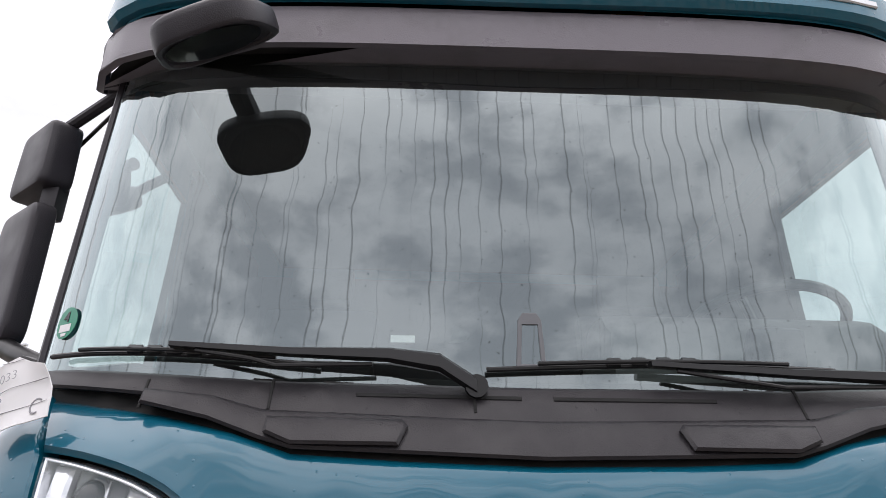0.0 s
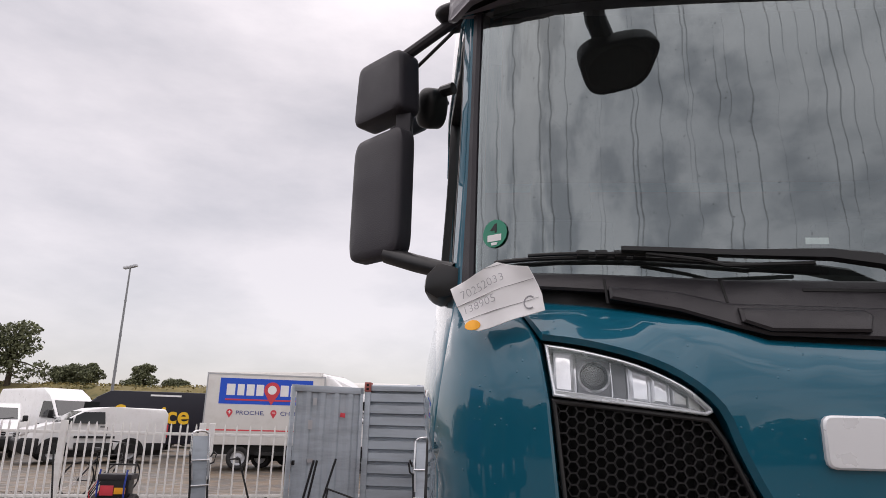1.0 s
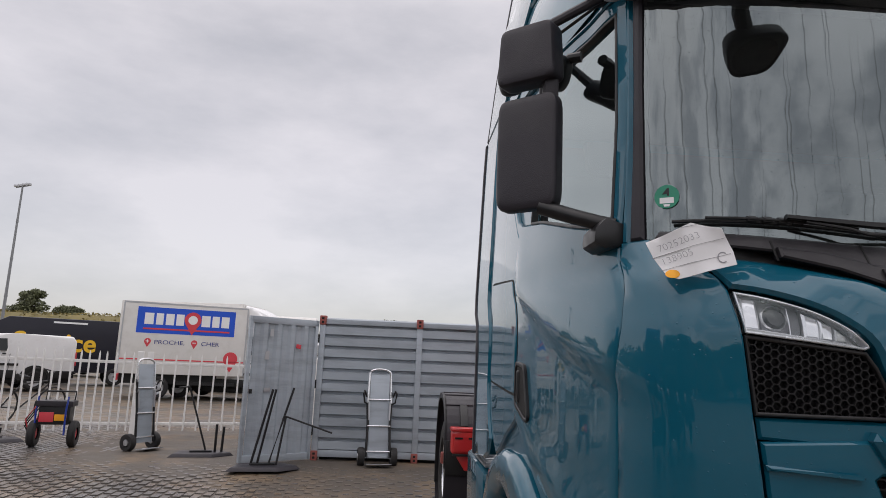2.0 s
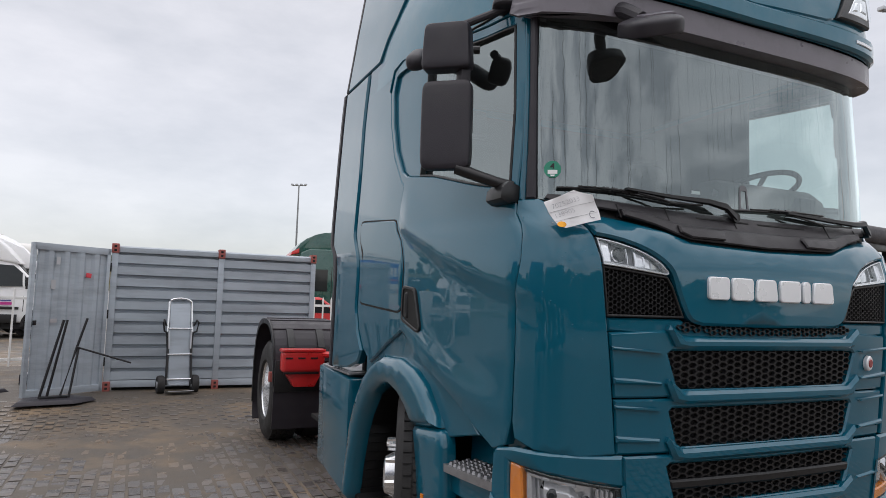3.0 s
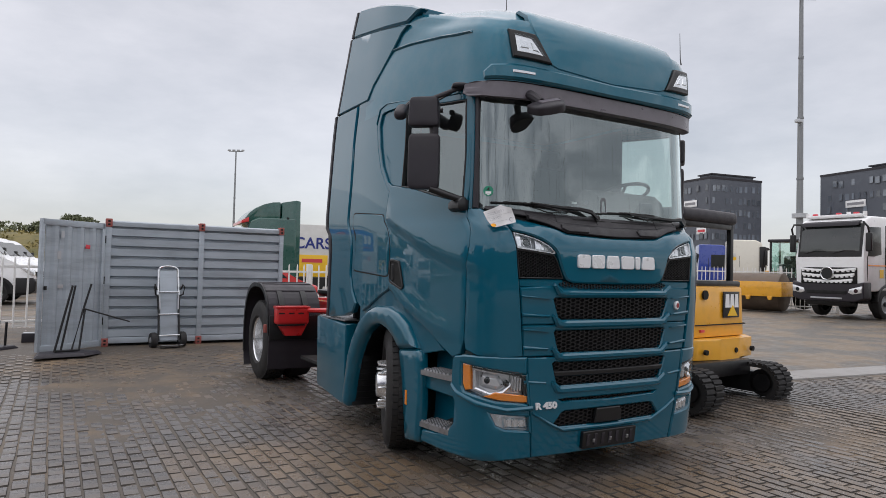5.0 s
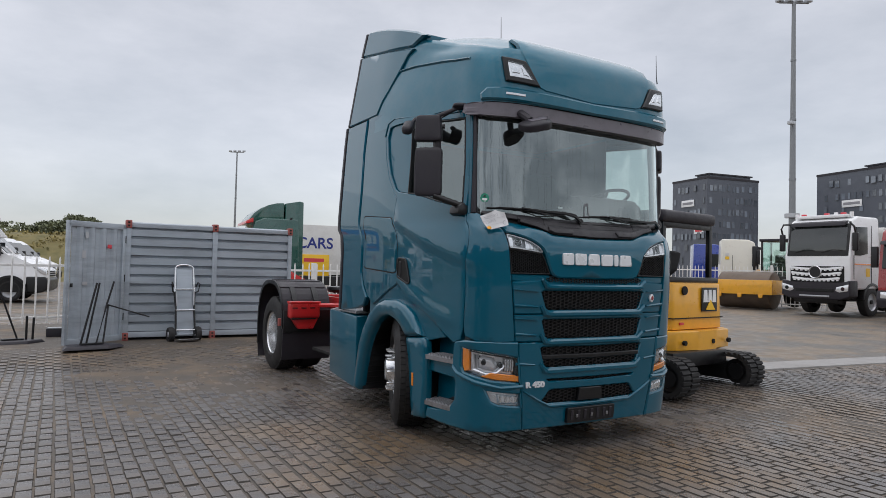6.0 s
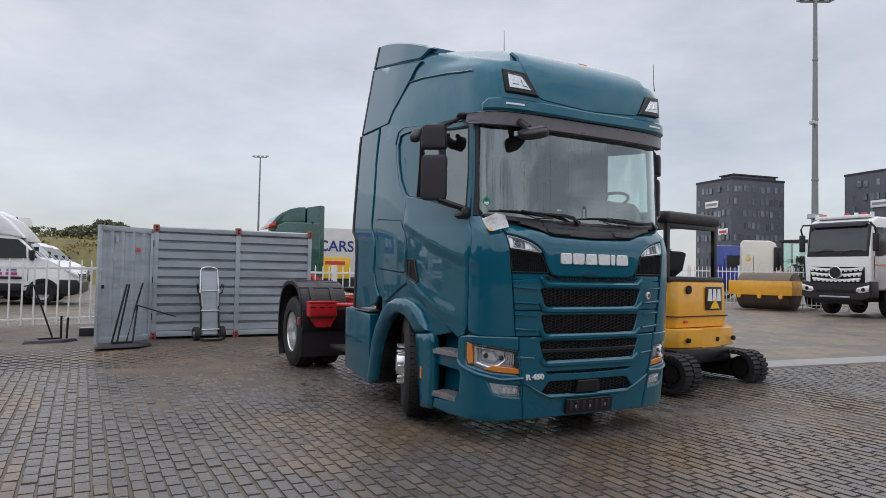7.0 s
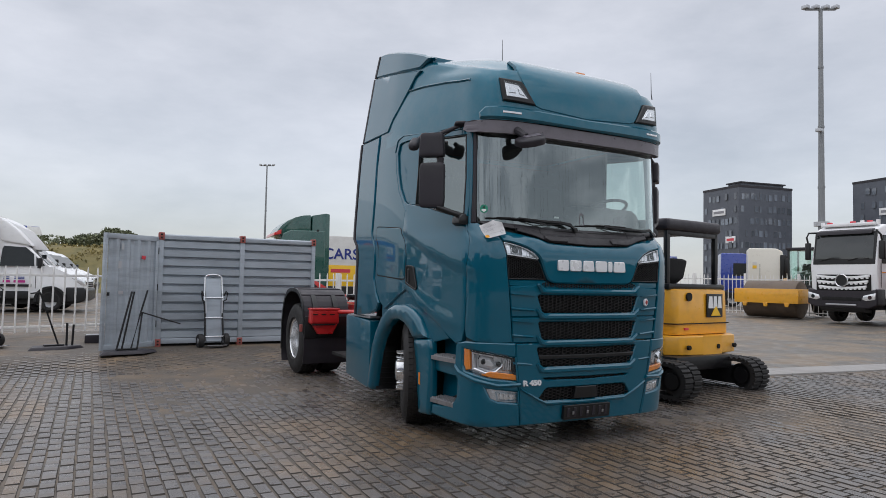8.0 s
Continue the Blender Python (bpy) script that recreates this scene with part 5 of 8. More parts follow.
for x in (-0.68, 0.70):
    seat = part("seat", prism([(1.05, 1.62), (1.05, 1.80), (1.55, 1.76), (1.58, 1.6)], x - 0.26, x + 0.26, "x", 0.05), SEATFAB, truck, "black cloth driver's seat")
    part("backrest", prism([(1.50, 1.72), (1.42, 1.75), (1.62, 2.52), (1.72, 2.50)], x - 0.25, x + 0.25, "x", 0.05), SEATFAB, seat)
    part("headrest", prism([(1.60, 2.5), (1.55, 2.53), (1.60, 2.70), (1.68, 2.70)], x - 0.14, x + 0.14, "x", 0.03), SEATFAB, seat)
# aerial clip and scraps standing on the dashboard behind the glass
panel("toll_tag_holder", [[(-0.032, 1.93), (0.028, 1.93), (0.022, 2.03), (0.012, 2.045), (-0.016, 2.045), (-0.026, 2.03)], [(-0.022, 1.938), (-0.018, 2.02), (0.014, 2.02), (0.018, 1.938)]], FRAMEGREY, d=0.004, t=0.004, r=0.001, step=0.03, label="small dark holder frame stuck on the windscreen")
part("white_scrap", box(-0.285, -0.235, 0.12, 0.123, 1.985, 2.0), PAPERM, truck, "white scrap of paper behind the glass")
part("dark_scrap", prism([(-0.165, 1.985), (-0.13, 1.99), (-0.12, 2.01), (-0.155, 2.02)], 0.12, 0.123, "y"), BLACK, truck)

# --- running gear ---
def wheel_at(name, x, y, z, steer, side, dished, label):
    """A tyre with its rim; side -1 faces the truck's outer side at minus x."""
    m = pose(x, y, z, 0, 0, steer) @ Matrix.Diagonal((-side, 1, 1, 1))
    R, W2 = 0.505, 0.155
    tyre = part(name, lathe([(0.288, -W2 * 0.8), (0.31, -W2), (0.40, -W2 * 1.02), (0.47, -W2 * 0.92), (0.497, -W2 * 0.75), (R, -W2 * 0.4), (R, 0), (R, W2 * 0.4), (0.497, W2 * 0.75), (0.47, W2 * 0.92), (0.40, W2 * 1.02), (0.31, W2), (0.288, W2 * 0.8)], m, 56), RUBBER, truck, label)
    bm = bmesh.new()
    for k in range(58):
        a = 2 * math.pi * k / 58
        for j, (a0, a1) in enumerate(((-0.118, -0.074), (-0.066, -0.026), (-0.018, 0.018), (0.026, 0.066), (0.074, 0.118))):
            off = (j % 2) * math.pi / 58
            c0, c1 = a + off, a + off + 2 * math.pi / 58 * 0.82
            r1 = 0.517 if abs(a0 + a1) < 0.15 else 0.511
            vs = [bm.verts.new(m @ Vector((ax, r * math.cos(c), r * math.sin(c)))) for r in (0.49, r1) for ax, c in ((a0, c0), (a1, c0), (a1, c1), (a0, c1))]
            for q in ((4, 5, 6, 7), (0, 1, 5, 4), (1, 2, 6, 5), (2, 3, 7, 6), (3, 0, 4, 7)):
                bm.faces.new([vs[i] for i in q])
    part("tread", bm, RUBBER, tyre, smooth=0)
    if dished:
        prof = [(0.29, -0.13), (0.283, -0.118), (0.268, -0.112), (0.262, -0.06), (0.255, 0.05), (0.22, 0.075), (0.15, 0.08), (0.145, -0.01), (0.12, -0.03), (0.06, -0.035), (0.0, -0.035)]
    else:
        prof = [(0.29, -0.13), (0.283, -0.118), (0.268, -0.112), (0.258, -0.09), (0.235, -0.105), (0.20, -0.135), (0.165, -0.14), (0.14, -0.138), (0.115, -0.175), (0.10, -0.215), (0.08, -0.225), (0.0, -0.225)]
    rim = part("rim", lathe(prof, m, 40), CHROME, tyre, "polished alloy rim")
    bm = bmesh.new()
    for k in range(10):
        a = 2 * math.pi * k / 10
        xx = 0.08 if dished else -0.14
        c = Vector((xx, 0.185 * math.cos(a), 0.185 * math.sin(a)))
        part("wheel_nut", tube([m @ c, m @ (c + Vector((-0.05, 0, 0))), m @ (c + Vector((-0.072, 0, 0)))], 0.017, None, 6, ends=0.013), CHROME, rim)
    for k in range(10):
        a = 2 * math.pi * (k + 0.5) / 10
        xx = 0.066 if dished else -0.118
        c = Vector((xx, 0.225 * math.cos(a), 0.225 * math.sin(a)))
        part("hand_hole", tube([m @ c, m @ (c + Vector((-0.006, 0, 0)))], 0.026, None, 10), DEEP, rim)
    return tyre


for s in (-1, 1):
    wheel_at("front_tyre", s * 0.985, 1.405, 0.505, -22, s, False, "black steer tyre turned slightly outwards")
    wheel_at("rear_tyre", s * 1.075, 5.15, 0.505, 0, s, True, "black outer drive tyre")
    part("rear_tyre", lathe([(0.288, -0.12), (0.40, -0.155), (0.49, -0.13), (0.505, 0), (0.49, 0.13), (0.40, 0.155), (0.288, 0.12)], pose(s * 0.73, 5.15, 0.505), 40), RUBBER, truck, "black inner drive tyre")
    # rear mudguard of three plates
    bm = bmesh.new()
    arc = [(5.15 + math.copysign(0.62 * abs(math.cos(a)) ** 0.75, math.cos(a)), 0.52 + math.copysign(0.73 * abs(math.sin(a)) ** 0.75, math.sin(a))) for a in np.linspace(math.radians(200), math.radians(-28), 30)]
    inner = [(5.15 + (y - 5.15) * 0.975, 0.52 + (z - 0.52) * 0.975) for y, z in arc]
    prism(arc + inner[::-1], s * 0.58, s * 1.25, "x", 0.004, bm)
    mg = part("mudguard", bm, PLASTIC, truck, "dark grey plastic rear mudguard")
    part("flap", box(*sorted((s * 0.58, s * 1.25)), 4.50, 4.53, 0.56, 0.86, 0.006), BLACK, mg)
    part("flap", box(*sorted((s * 0.58, s * 1.25)), 5.78, 5.81, 0.30, 0.62, 0.006), BLACK, mg)
    for x in (0.78, 1.08):
        part("strap", prism([(4.59, 0.963), (4.566, 0.983), (4.641, 1.075), (4.723, 1.16), (4.745, 1.141), (4.665, 1.055)], s * x - 0.035, s * x + 0.035, "x", 0.006), BLACK, mg)
    for k in range(5):
        y = 4.75 + 0.2 * k
        ridge = 0.522 + 0.73 * (1 - (abs(y - 5.15) / 0.62) ** (2 / 0.75)) ** 0.375
        part("rib", tube([(s * 0.6, y, ridge), (s * 1.24, y, ridge)], 0.008), PLASTIC, mg)
    part("mud_lip", prism([(y, z) for y, z in arc[3:-2]] + [(5.15 + (y - 5.15) * 0.93, 0.52 + (z - 0.52) * 0.93) for y, z in arc[3:-2]][::-1], s * 1.235, s * 1.26, "x"), BLACK, mg)
    # wheel housing over the front wheel
    bm = bmesh.new()
    a2 = [(1.43 + 0.60 * math.cos(a), 0.47 + 0.56 * math.sin(a)) for a in np.linspace(math.radians(205), math.radians(-25), 24)]
    prism(a2 + [(1.43 + (y - 1.43) * 0.97, 0.47 + (z - 0.47) * 0.97) for y, z in a2][::-1], s * 0.55, s * 1.19, "x", 0, bm)
    part("wheel_housing", bm, BLACK, truck, "black plastic wheel housing")
    part("mud_flap", box(*sorted((s * 0.62, s * 1.20)), 1.97, 2.0, 0.24, 0.85, 0.006), BLACK, truck)
    for k in range(10):
        part("flap_rib", box(*sorted((s * 0.66, s * 1.17)), 1.962, 1.972, 0.28 + 0.055 * k, 0.30 + 0.055 * k), BLACK, truck)
    # tank cover with tread on top
    tk = part("side_tank", prism([(2.09, 0.225), (2.10, 0.955), (2.86, 0.985), (2.82, 0.30)], s * 0.70, s * 1.235, "x", 0.02), TEAL, truck, "teal side skirt over the tank")
    part("tank_tread", box(*sorted((s * 0.80, s * 1.215)), 2.16, 2.84, 0.975, 0.99, 0.004), STEEL, tk)
    for k in range(9):
        part("tread_bar", box(*sorted((s * 0.82, s * 1.2)), 2.2 + 0.07 * k, 2.225 + 0.07 * k, 0.988, 1.0, 0.003), ALU, tk)
    # frame
    part("frame_rail", box(*sorted((s * 0.36, s * 0.46)), 0.4, 6.6, 0.76, 1.02, 0.01), RED, truck, "red chassis rail")
# red wheel chock rack in front of the rear wheel
chock = part("chock_rack", box(-1.215, -0.80, 4.34, 4.48, 0.76, 0.965, 0.035, seg=3), RED, truck, "red plastic wheel chock on its rack")
part("chock_wedge", prism([(-1.18, 0.76), (-1.09, 0.62), (-0.89, 0.62), (-0.82, 0.76)], 4.36, 4.46, "y", 0.012), RED, chock)
part("chock_rim", box(-1.222, -0.793, 4.335, 4.485, 0.95, 0.985, 0.015), RED, chock)
part("chock_band", box(-1.20, -0.86, 4.33, 4.345, 0.745, 0.765, 0.003), BLACK, chock)
for x in (-1.15, -1.03, -0.91):
    part("slot", box(x - 0.035, x + 0.035, 4.335, 4.345, 0.89, 0.905), DEEP, chock)
part("bracket", tube([(-0.85, 4.42, 0.93), (-0.55, 3.9, 0.95), (-0.45, 3.2, 0.98)], 0.03), RED, chock)
part("tail_lamp_stub", box(-1.28, -1.20, 4.62, 4.68, 0.64, 0.74, 0.008), RUSTRED, truck)
part("frame_crossbeam", box(-0.45, 0.45, 3.0, 3.12, 0.80, 1.06, 0.02), RED, truck)
part("hose_rack", tube([(-0.62, 2.9, 1.05), (-0.5, 3.0, 1.12), (-0.2, 3.1, 1.16), (0.2, 3.1, 1.14)], 0.03), RED, truck)
part("valve", box(-0.98, -0.9, 2.98, 3.06, 0.98, 1.08, 0.01), SIGNYELLOW, truck)
part("front_axle", tube([(-1.0, 1.43, 0.5), (1.0, 1.43, 0.5)], 0.07), BLACK, truck)
part("rear_axle", tube([(-1.0, 5.15, 0.505), (1.0, 5.15, 0.505)], 0.12), BLACK, truck)
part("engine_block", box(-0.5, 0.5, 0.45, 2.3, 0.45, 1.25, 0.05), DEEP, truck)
# added near-black slabs that keep daylight off the ground under the truck
part("under_light_block", box(-1.0, 1.0, 0.12, 0.9, 0.25, 0.4, 0.03), DEEP, truck)
part("under_light_block", box(-0.55, 0.55, 0.9, 2.9, 0.3, 0.34, 0.01), DEEP, truck)
part("under_light_block", box(-0.95, 0.95, 2.1, 4.2, 0.36, 0.4, 0.01), DEEP, truck)
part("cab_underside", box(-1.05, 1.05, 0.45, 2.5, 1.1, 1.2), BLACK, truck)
part("frame_rear", box(-0.42, 0.42, 6.2, 6.3, 0.76, 1.0, 0.01), RED, truck)
part("fifth_wheel", lathe([(0.0, -0.04), (0.42, -0.04), (0.45, 0.0), (0.44, 0.04), (0.0, 0.05)], pose(0, 5.0, 1.12, 0, -90, 0), 32), BLACK, truck, "black greased coupling plate")


# ---------- paper note on the cab's corner ----------
def note_at(u, v, d):
    """A nearly flat sheet that stands off the corner, with creases and a lifted edge."""
    f = 0.006 * math.sin(u * 46 + 1) * math.cos(v * 38) + 0.005 * abs(math.sin(u * 21 + v * 30)) + 0.010 * (v / 0.09) ** 2 - 0.9 * u * u
    return Vector((-0.985, 0.045, 1.845)) + 0.93 * u * Vector((0.91, -0.41, 0)) + 0.87 * v * Vector((0, 0.1, 0.995)) + (f + d) * Vector((-0.41, -0.906, 0.09))


note = panel("paper_note", [[(-0.115, 0.03), (-0.095, -0.02), (-0.06, -0.08), (-0.03, -0.09), (0.04, -0.068), (0.125, -0.042), (0.118, 0.0), (0.092, 0.068), (0.055, 0.074), (0.012, 0.088), (-0.04, 0.06)]], PAPERM, None, surf=note_at, d=0.0, t=0.002, r=0.0005, step=0.025,
             label="")
tagged(note, "creased white paper note taped over the cab's front corner", "note")

def handwriting(text, size, u, v, slope):
    """Pen marks that follow the curl of the sheet."""
    ob = words(text, size, pose(u, v, 0, 0, 0, slope), INK, note, name="handwriting", depth=0.0002, label="handwritten characters in grey pen", bold=-0.0007)
    for p in ob.data.vertices:
        p.co = note_at(p.co.x, p.co.y, 0.0065 + p.co.z)


handwriting("70252033", 0.031, -0.024, 0.026, 20)
handwriting("138905", 0.031, -0.03, -0.022, 20)
for a, b, c, e in ((-0.10, 0.10, -0.022, 0.04), (-0.085, 0.112, -0.066, -0.008), (-0.02, 0.03, 0.07, 0.082)):
    panel("ruled_line", [[(a, c), (b, e), (b, e + 0.0007), (a, c + 0.0007)]], INK, note, surf=note_at, d=0.002, t=0.001, r=0.0002, step=0.025)
panel("writing_letter", [[(0.09 + r_ * 0.8 * math.cos(a_), -0.02 + r_ * math.sin(a_)) for r_, k_ in ((0.018, 1), (0.0145, -1)) for a_ in np.linspace(0.9, 2 * math.pi - 0.9, 10)[::k_]]], INK, note, surf=note_at, d=0.002, t=0.001, r=0.0003, step=0.02)
panel("orange_dot", [[(-0.045 + 0.02 * math.cos(a / 6 * math.pi), -0.074 + 0.014 * math.sin(a / 6 * math.pi)) for a in range(12)]], ORANGE, note, surf=note_at, d=0.002, t=0.001, r=0.0003, step=0.02)


# ---------- container with one door swung open ----------
CY, CZ = 8.27, 0.115
container = thing("storage_container", "grey steel storage container with horizontal ribs and one open door", "container", (-1.4, CY + 1.1, CZ))


def ribbed(x0, x1, z0, z1, y, n, depth=0.05, bm=None):
    """A wall of horizontal trapezoid ribs that faces minus y."""
    bm = bm or bmesh.new()
    h = (z1 - z0) / n
    prof = [(y + depth, z0)]
    for i in range(n):
        b = z0 + i * h
        prof += [(y, b + h * 0.10), (y, b + h * 0.78), (y + depth, b + h * 0.82), (y + depth, b + h)]
    a = [bm.verts.new((x0, p, q)) for p, q in prof]
    c = [bm.verts.new((x1, p, q)) for p, q in prof]
    for i in range(len(prof) - 1):
        bm.faces.new((a[i], c[i], c[i + 1], a[i + 1]))
    return bm


X0, X1, XM = -2.86, 0.01, -1.40
for a, b in ((X0 + 0.07, XM - 0.04), (XM + 0.04, X1 - 0.06)):
    part("side_panel", ribbed(a, b, CZ + 0.14, CZ + 1.93, CY + 0.005, 11, 0.062), GALV, container, smooth=20)
for x, w in ((X0 + 0.035, 0.085), (XM, 0.085), (X1 - 0.03, 0.075)):
    part("post", box(x - w / 2, x + w / 2, CY - 0.015, CY + 0.08, CZ + 0.12, CZ + 1.92, 0.008), GALV, container)
    for z in (CZ + 0.0, CZ + 1.915):
        c = part("corner_casting", box(x - w / 2 - 0.006, x + w / 2 + 0.006, CY - 0.03, CY + 0.12, z, z + 0.135, 0.012), RUSTRED, container, "rusty red corner casting")
        for zz in (0.04, 0.095):
            part("slot", box(x - 0.018, x + 0.018, CY - 0.034, CY - 0.02, z + zz - 0.016, z + zz + 0.016, 0.006), DEEP, c)
part("top_rail", prism([(CY - 0.005, CZ + 1.93), (CY - 0.005, CZ + 2.0), (CY + 0.02, CZ + 2.02), (CY + 0.1, CZ + 2.02), (CY + 0.1, CZ + 1.93)], X0 + 0.08, X1 - 0.07, "x", 0.004), GALV, container)
part("bottom_rail", box(X0 + 0.08, X1 - 0.07, CY + 0.0, CY + 0.1, CZ + 0.05, CZ + 0.145, 0.008), GALV, container)
part("back_wall", box(X0, X1, CY + 2.2, CY + 2.25, CZ + 0.05, CZ + 2.0), GALV, container)
part("end_wall", box(X1 - 0.05, X1 - 0.01, CY + 0.1, CY + 2.2, CZ + 0.05, CZ + 2.0), GALV, container)
part("roof_sheet", box(X0 + 0.02, X1 - 0.02, CY + 0.1, CY + 2.2, CZ + 1.93, CZ + 1.96), GALV, container)
part("skid", box(X0 + 0.1, X1 - 0.1, CY + 0.12, CY + 0.2, CZ - 0.02, CZ + 0.06), DEEP, container)
# the open door swings out to the west, towards the yard
dm = Matrix.Translation((X0 - 0.03, CY - 0.02, CZ)) @ pose(0, 0, 0, 0, 0, 35)
bm = bmesh.new()
n = 5
L = 1.03
prof = []
for i in range(n):
    b = i * L / n
    prof += [(b + 0.02, 0.0), (b + 0.06, 0.03), (b + 0.13, 0.03), (b + 0.17, 0.0)]
fa = [bm.verts.new((-p, q - 0.03, 0.10)) for p, q in prof]
fb = [bm.verts.new((-p, q - 0.03, 1.90)) for p, q in prof]
for i in range(len(prof) - 1):
    bm.faces.new((fa[i], fa[i + 1], fb[i + 1], fb[i]))
bm.transform(dm)
od = part("open_door", bm, GALV, container, "grey corrugated container door standing open", smooth=20)
for zz in (0.02, 1.875):
    bm = box(-L, -0.0, -0.035, 0.03, zz, zz + 0.09, 0.006)
    bm.transform(dm)
    part("door_rail", bm, GALV, od)
for xx in (-L, -0.035):
    bm = box(xx - 0.02, xx + 0.03, -0.035, 0.03, 0.02, 1.965, 0.006)
    bm.transform(dm)
    part("door_stile", bm, GALV, od)
bm = box(-0.56, -0.49, -0.045, -0.03, 1.49, 1.55, 0.002)
bm.transform(dm @ pose(0, 0, 0, 0, 8, 0))
part("red_tag", bm, SIGNRED, od, "torn red sticker")
for xx, zz, w, h in ((-0.75, 1.70, 0.05, 0.10), (-0.80, 1.38, 0.06, 0.12), (-0.78, 0.95, 0.09, 0.05)):
    bm = box(xx, xx + w, -0.037, -0.034, zz, zz + h)
    bm.transform(dm)
    part("tape_scrap", bm, ALU, od)
for zz in (0.35, 1.0, 1.65):
    part("hinge", tube([(X0 - 0.02, CY - 0.03, CZ + zz), (X0 - 0.02, CY - 0.03, CZ + zz + 0.12)], 0.022), DEEP, od)
bm = box(-0.99, -0.95, -0.05, -0.03, 0.92, 0.98, 0.004)
bm.transform(dm)
part("lock_eye", bm, BLACK, od)


# ---------- hand trucks ----------
def hand_truck(at, turn, lean):
    """A barrow with folding plate, bowed handle, side grips and two wheels, leaning back."""
    t = thing("hand_truck", "silver hand truck with black grips and two wheels, leaning upright", "hand truck", at, turn, "hand trucks")
    m = pose(*at, 0, 0, turn) @ pose(0, 0, 0.11, lean, 0, 0)

    def T(pts):
        return [m @ Vector(p) for p in pts]
    bow = [(-0.15, 0, 0.55), (-0.165, 0, 0.75), (-0.15, 0, 1.16)] + [(-0.14 * math.cos(a), 0, 1.16 + 0.05 * math.sin(a)) for a in np.linspace(0.3, math.pi - 0.3, 7)] + [(0.15, 0, 1.16), (0.165, 0, 0.75), (0.15, 0, 0.55)]
    part("handle_bow", tube(T(bow), 0.016, sides=8), CHROME, t, "bright steel bow")
    for s in (-1, 1):
        part("side_bar", tube(T([(s * 0.165, -0.01, 0.0), (s * 0.155, -0.01, 0.45), (s * 0.17, -0.01, 0.72)]), 0.017), BLACK, t)
        part("side_strip", tube(T([(s * 0.14, -0.025, 0.5), (s * 0.15, -0.03, 0.75)]), 0.014), ALU, t)
        part("grip", tube(T([(s * 0.17, -0.01, 0.72), (s * 0.215, -0.06, 0.74), (s * 0.235, -0.09, 0.86), (s * 0.22, -0.05, 0.90), (s * 0.185, -0.02, 0.82)]), 0.013), BLACK, t, "black hand grip")
        bm = lathe([(0.0, -0.03), (0.05, -0.035), (0.055, -0.02), (0.06, -0.045), (0.115, -0.045), (0.125, -0.025), (0.125, 0.025), (0.115, 0.045), (0.06, 0.045), (0.0, 0.03)], m @ pose(s * 0.225, 0.06, 0.015), 24)
        part("wheel", bm, RUBBER, t)
        part("hub", lathe([(0.0, -0.05), (0.045, -0.048), (0.05, -0.03)], m @ pose(s * 0.225, 0.06, 0.015), 16), ALU, t)
    bm = box(-0.135, 0.135, -0.005, 0.01, 0.0, 1.13, 0.003)
    bm.transform(m)
    part("back_plate", bm, GALV, t, "grey back plate")
    for z in (0.08, 0.42, 0.78):
        part("crossbar", tube(T([(-0.16, -0.02, z), (0.16, -0.02, z)]), 0.011), CHROME, t)
    bm = box(-0.17, 0.17, -0.20, 0.0, -0.095, -0.085, 0.003)
    bm.transform(m)
    part("toe_plate", bm, ALU, t)
    return t


hand_truck((-1.915, 7.92, 0.115), 8, -9)
hand_truck((-5.35, 8.72, 0.115), 62, -6)


# ---------- weighted stands with bars, left on the paving ----------
def bar_stand(at, turn, bars, w=0.75):
    t = thing("bar_stand", "black weighted base plate with upright steel bars", "stand", at, turn, "bar stands")
    m = pose(*at, 0, 0, turn)
    bm = prism([(-w / 2, -0.22), (-w / 2 + 0.12, 0.2), (w / 2 - 0.2, 0.24), (w / 2, -0.05), (w / 2 - 0.3, -0.26)], 0.0, 0.05, "z", 0.012, taper=0.86)
    bm.transform(m)
    part("base_plate", bm, PLASTIC, t)
    bm = box(-0.16, 0.14, -0.05, 0.05, 0.045, 0.075, 0.006)
    bm.transform(m)
    part("socket", bm, BLACK, t)
    for pts, r in bars:
        part("bar", tube([m @ Vector(p) for p in pts], r), BLACK, t)
    return t


bar_stand((-3.36, 7.38, 0.115), 14, [([(-0.16, 0, 0.05), (0.05, 0.02, 1.0)], 0.016), ([(-0.08, 0, 0.05), (0.09, 0.03, 1.0)], 0.015),
                                    ([(0.06, 0, 0.05), (0.22, 0.1, 0.62), (0.33, 0.12, 1.02)], 0.015), ([(0.16, 0, 0.05), (0.25, 0.1, 0.65)], 0.014), ([(0.22, 0.08, 0.66), (0.86, 0.02, 0.45)], 0.012)], 0.95)
bar_stand((-4.42, 8.38, 0.115), 16, [([(0.06, 0, 0.05), (-0.24, 0.05, 0.95)], 0.014), ([(-0.38, 0.05, 0.93), (-0.24, 0.05, 0.95)], 0.012), ([(0.18, 0, 0.05), (0.18, 0, 0.40), (0.18, 0, 0.43)], 0.018), ([(0.27, 0, 0.05), (0.28, 0, 0.40)], 0.018)], 0.9)
bar_stand((-7.75, 9.15, 0.115), 8, [([(-0.12, 0, 0.05), (-0.26, 0.05, 0.95)], 0.015), ([(0.1, 0, 0.05), (0.12, 0, 0.2)], 0.02)], 1.0)
crate = thing("small_crate", "small dark crate at the foot of the container", "crate", (-3.85, 9.3, 0.115))
part("crate_body", box(-3.98, -3.72, 9.2, 9.4, 0.115, 0.26, 0.01), PLASTIC, crate)
part("crate_top", box(-3.96, -3.74, 9.22, 9.38, 0.26, 0.275, 0.004), ALU, crate)


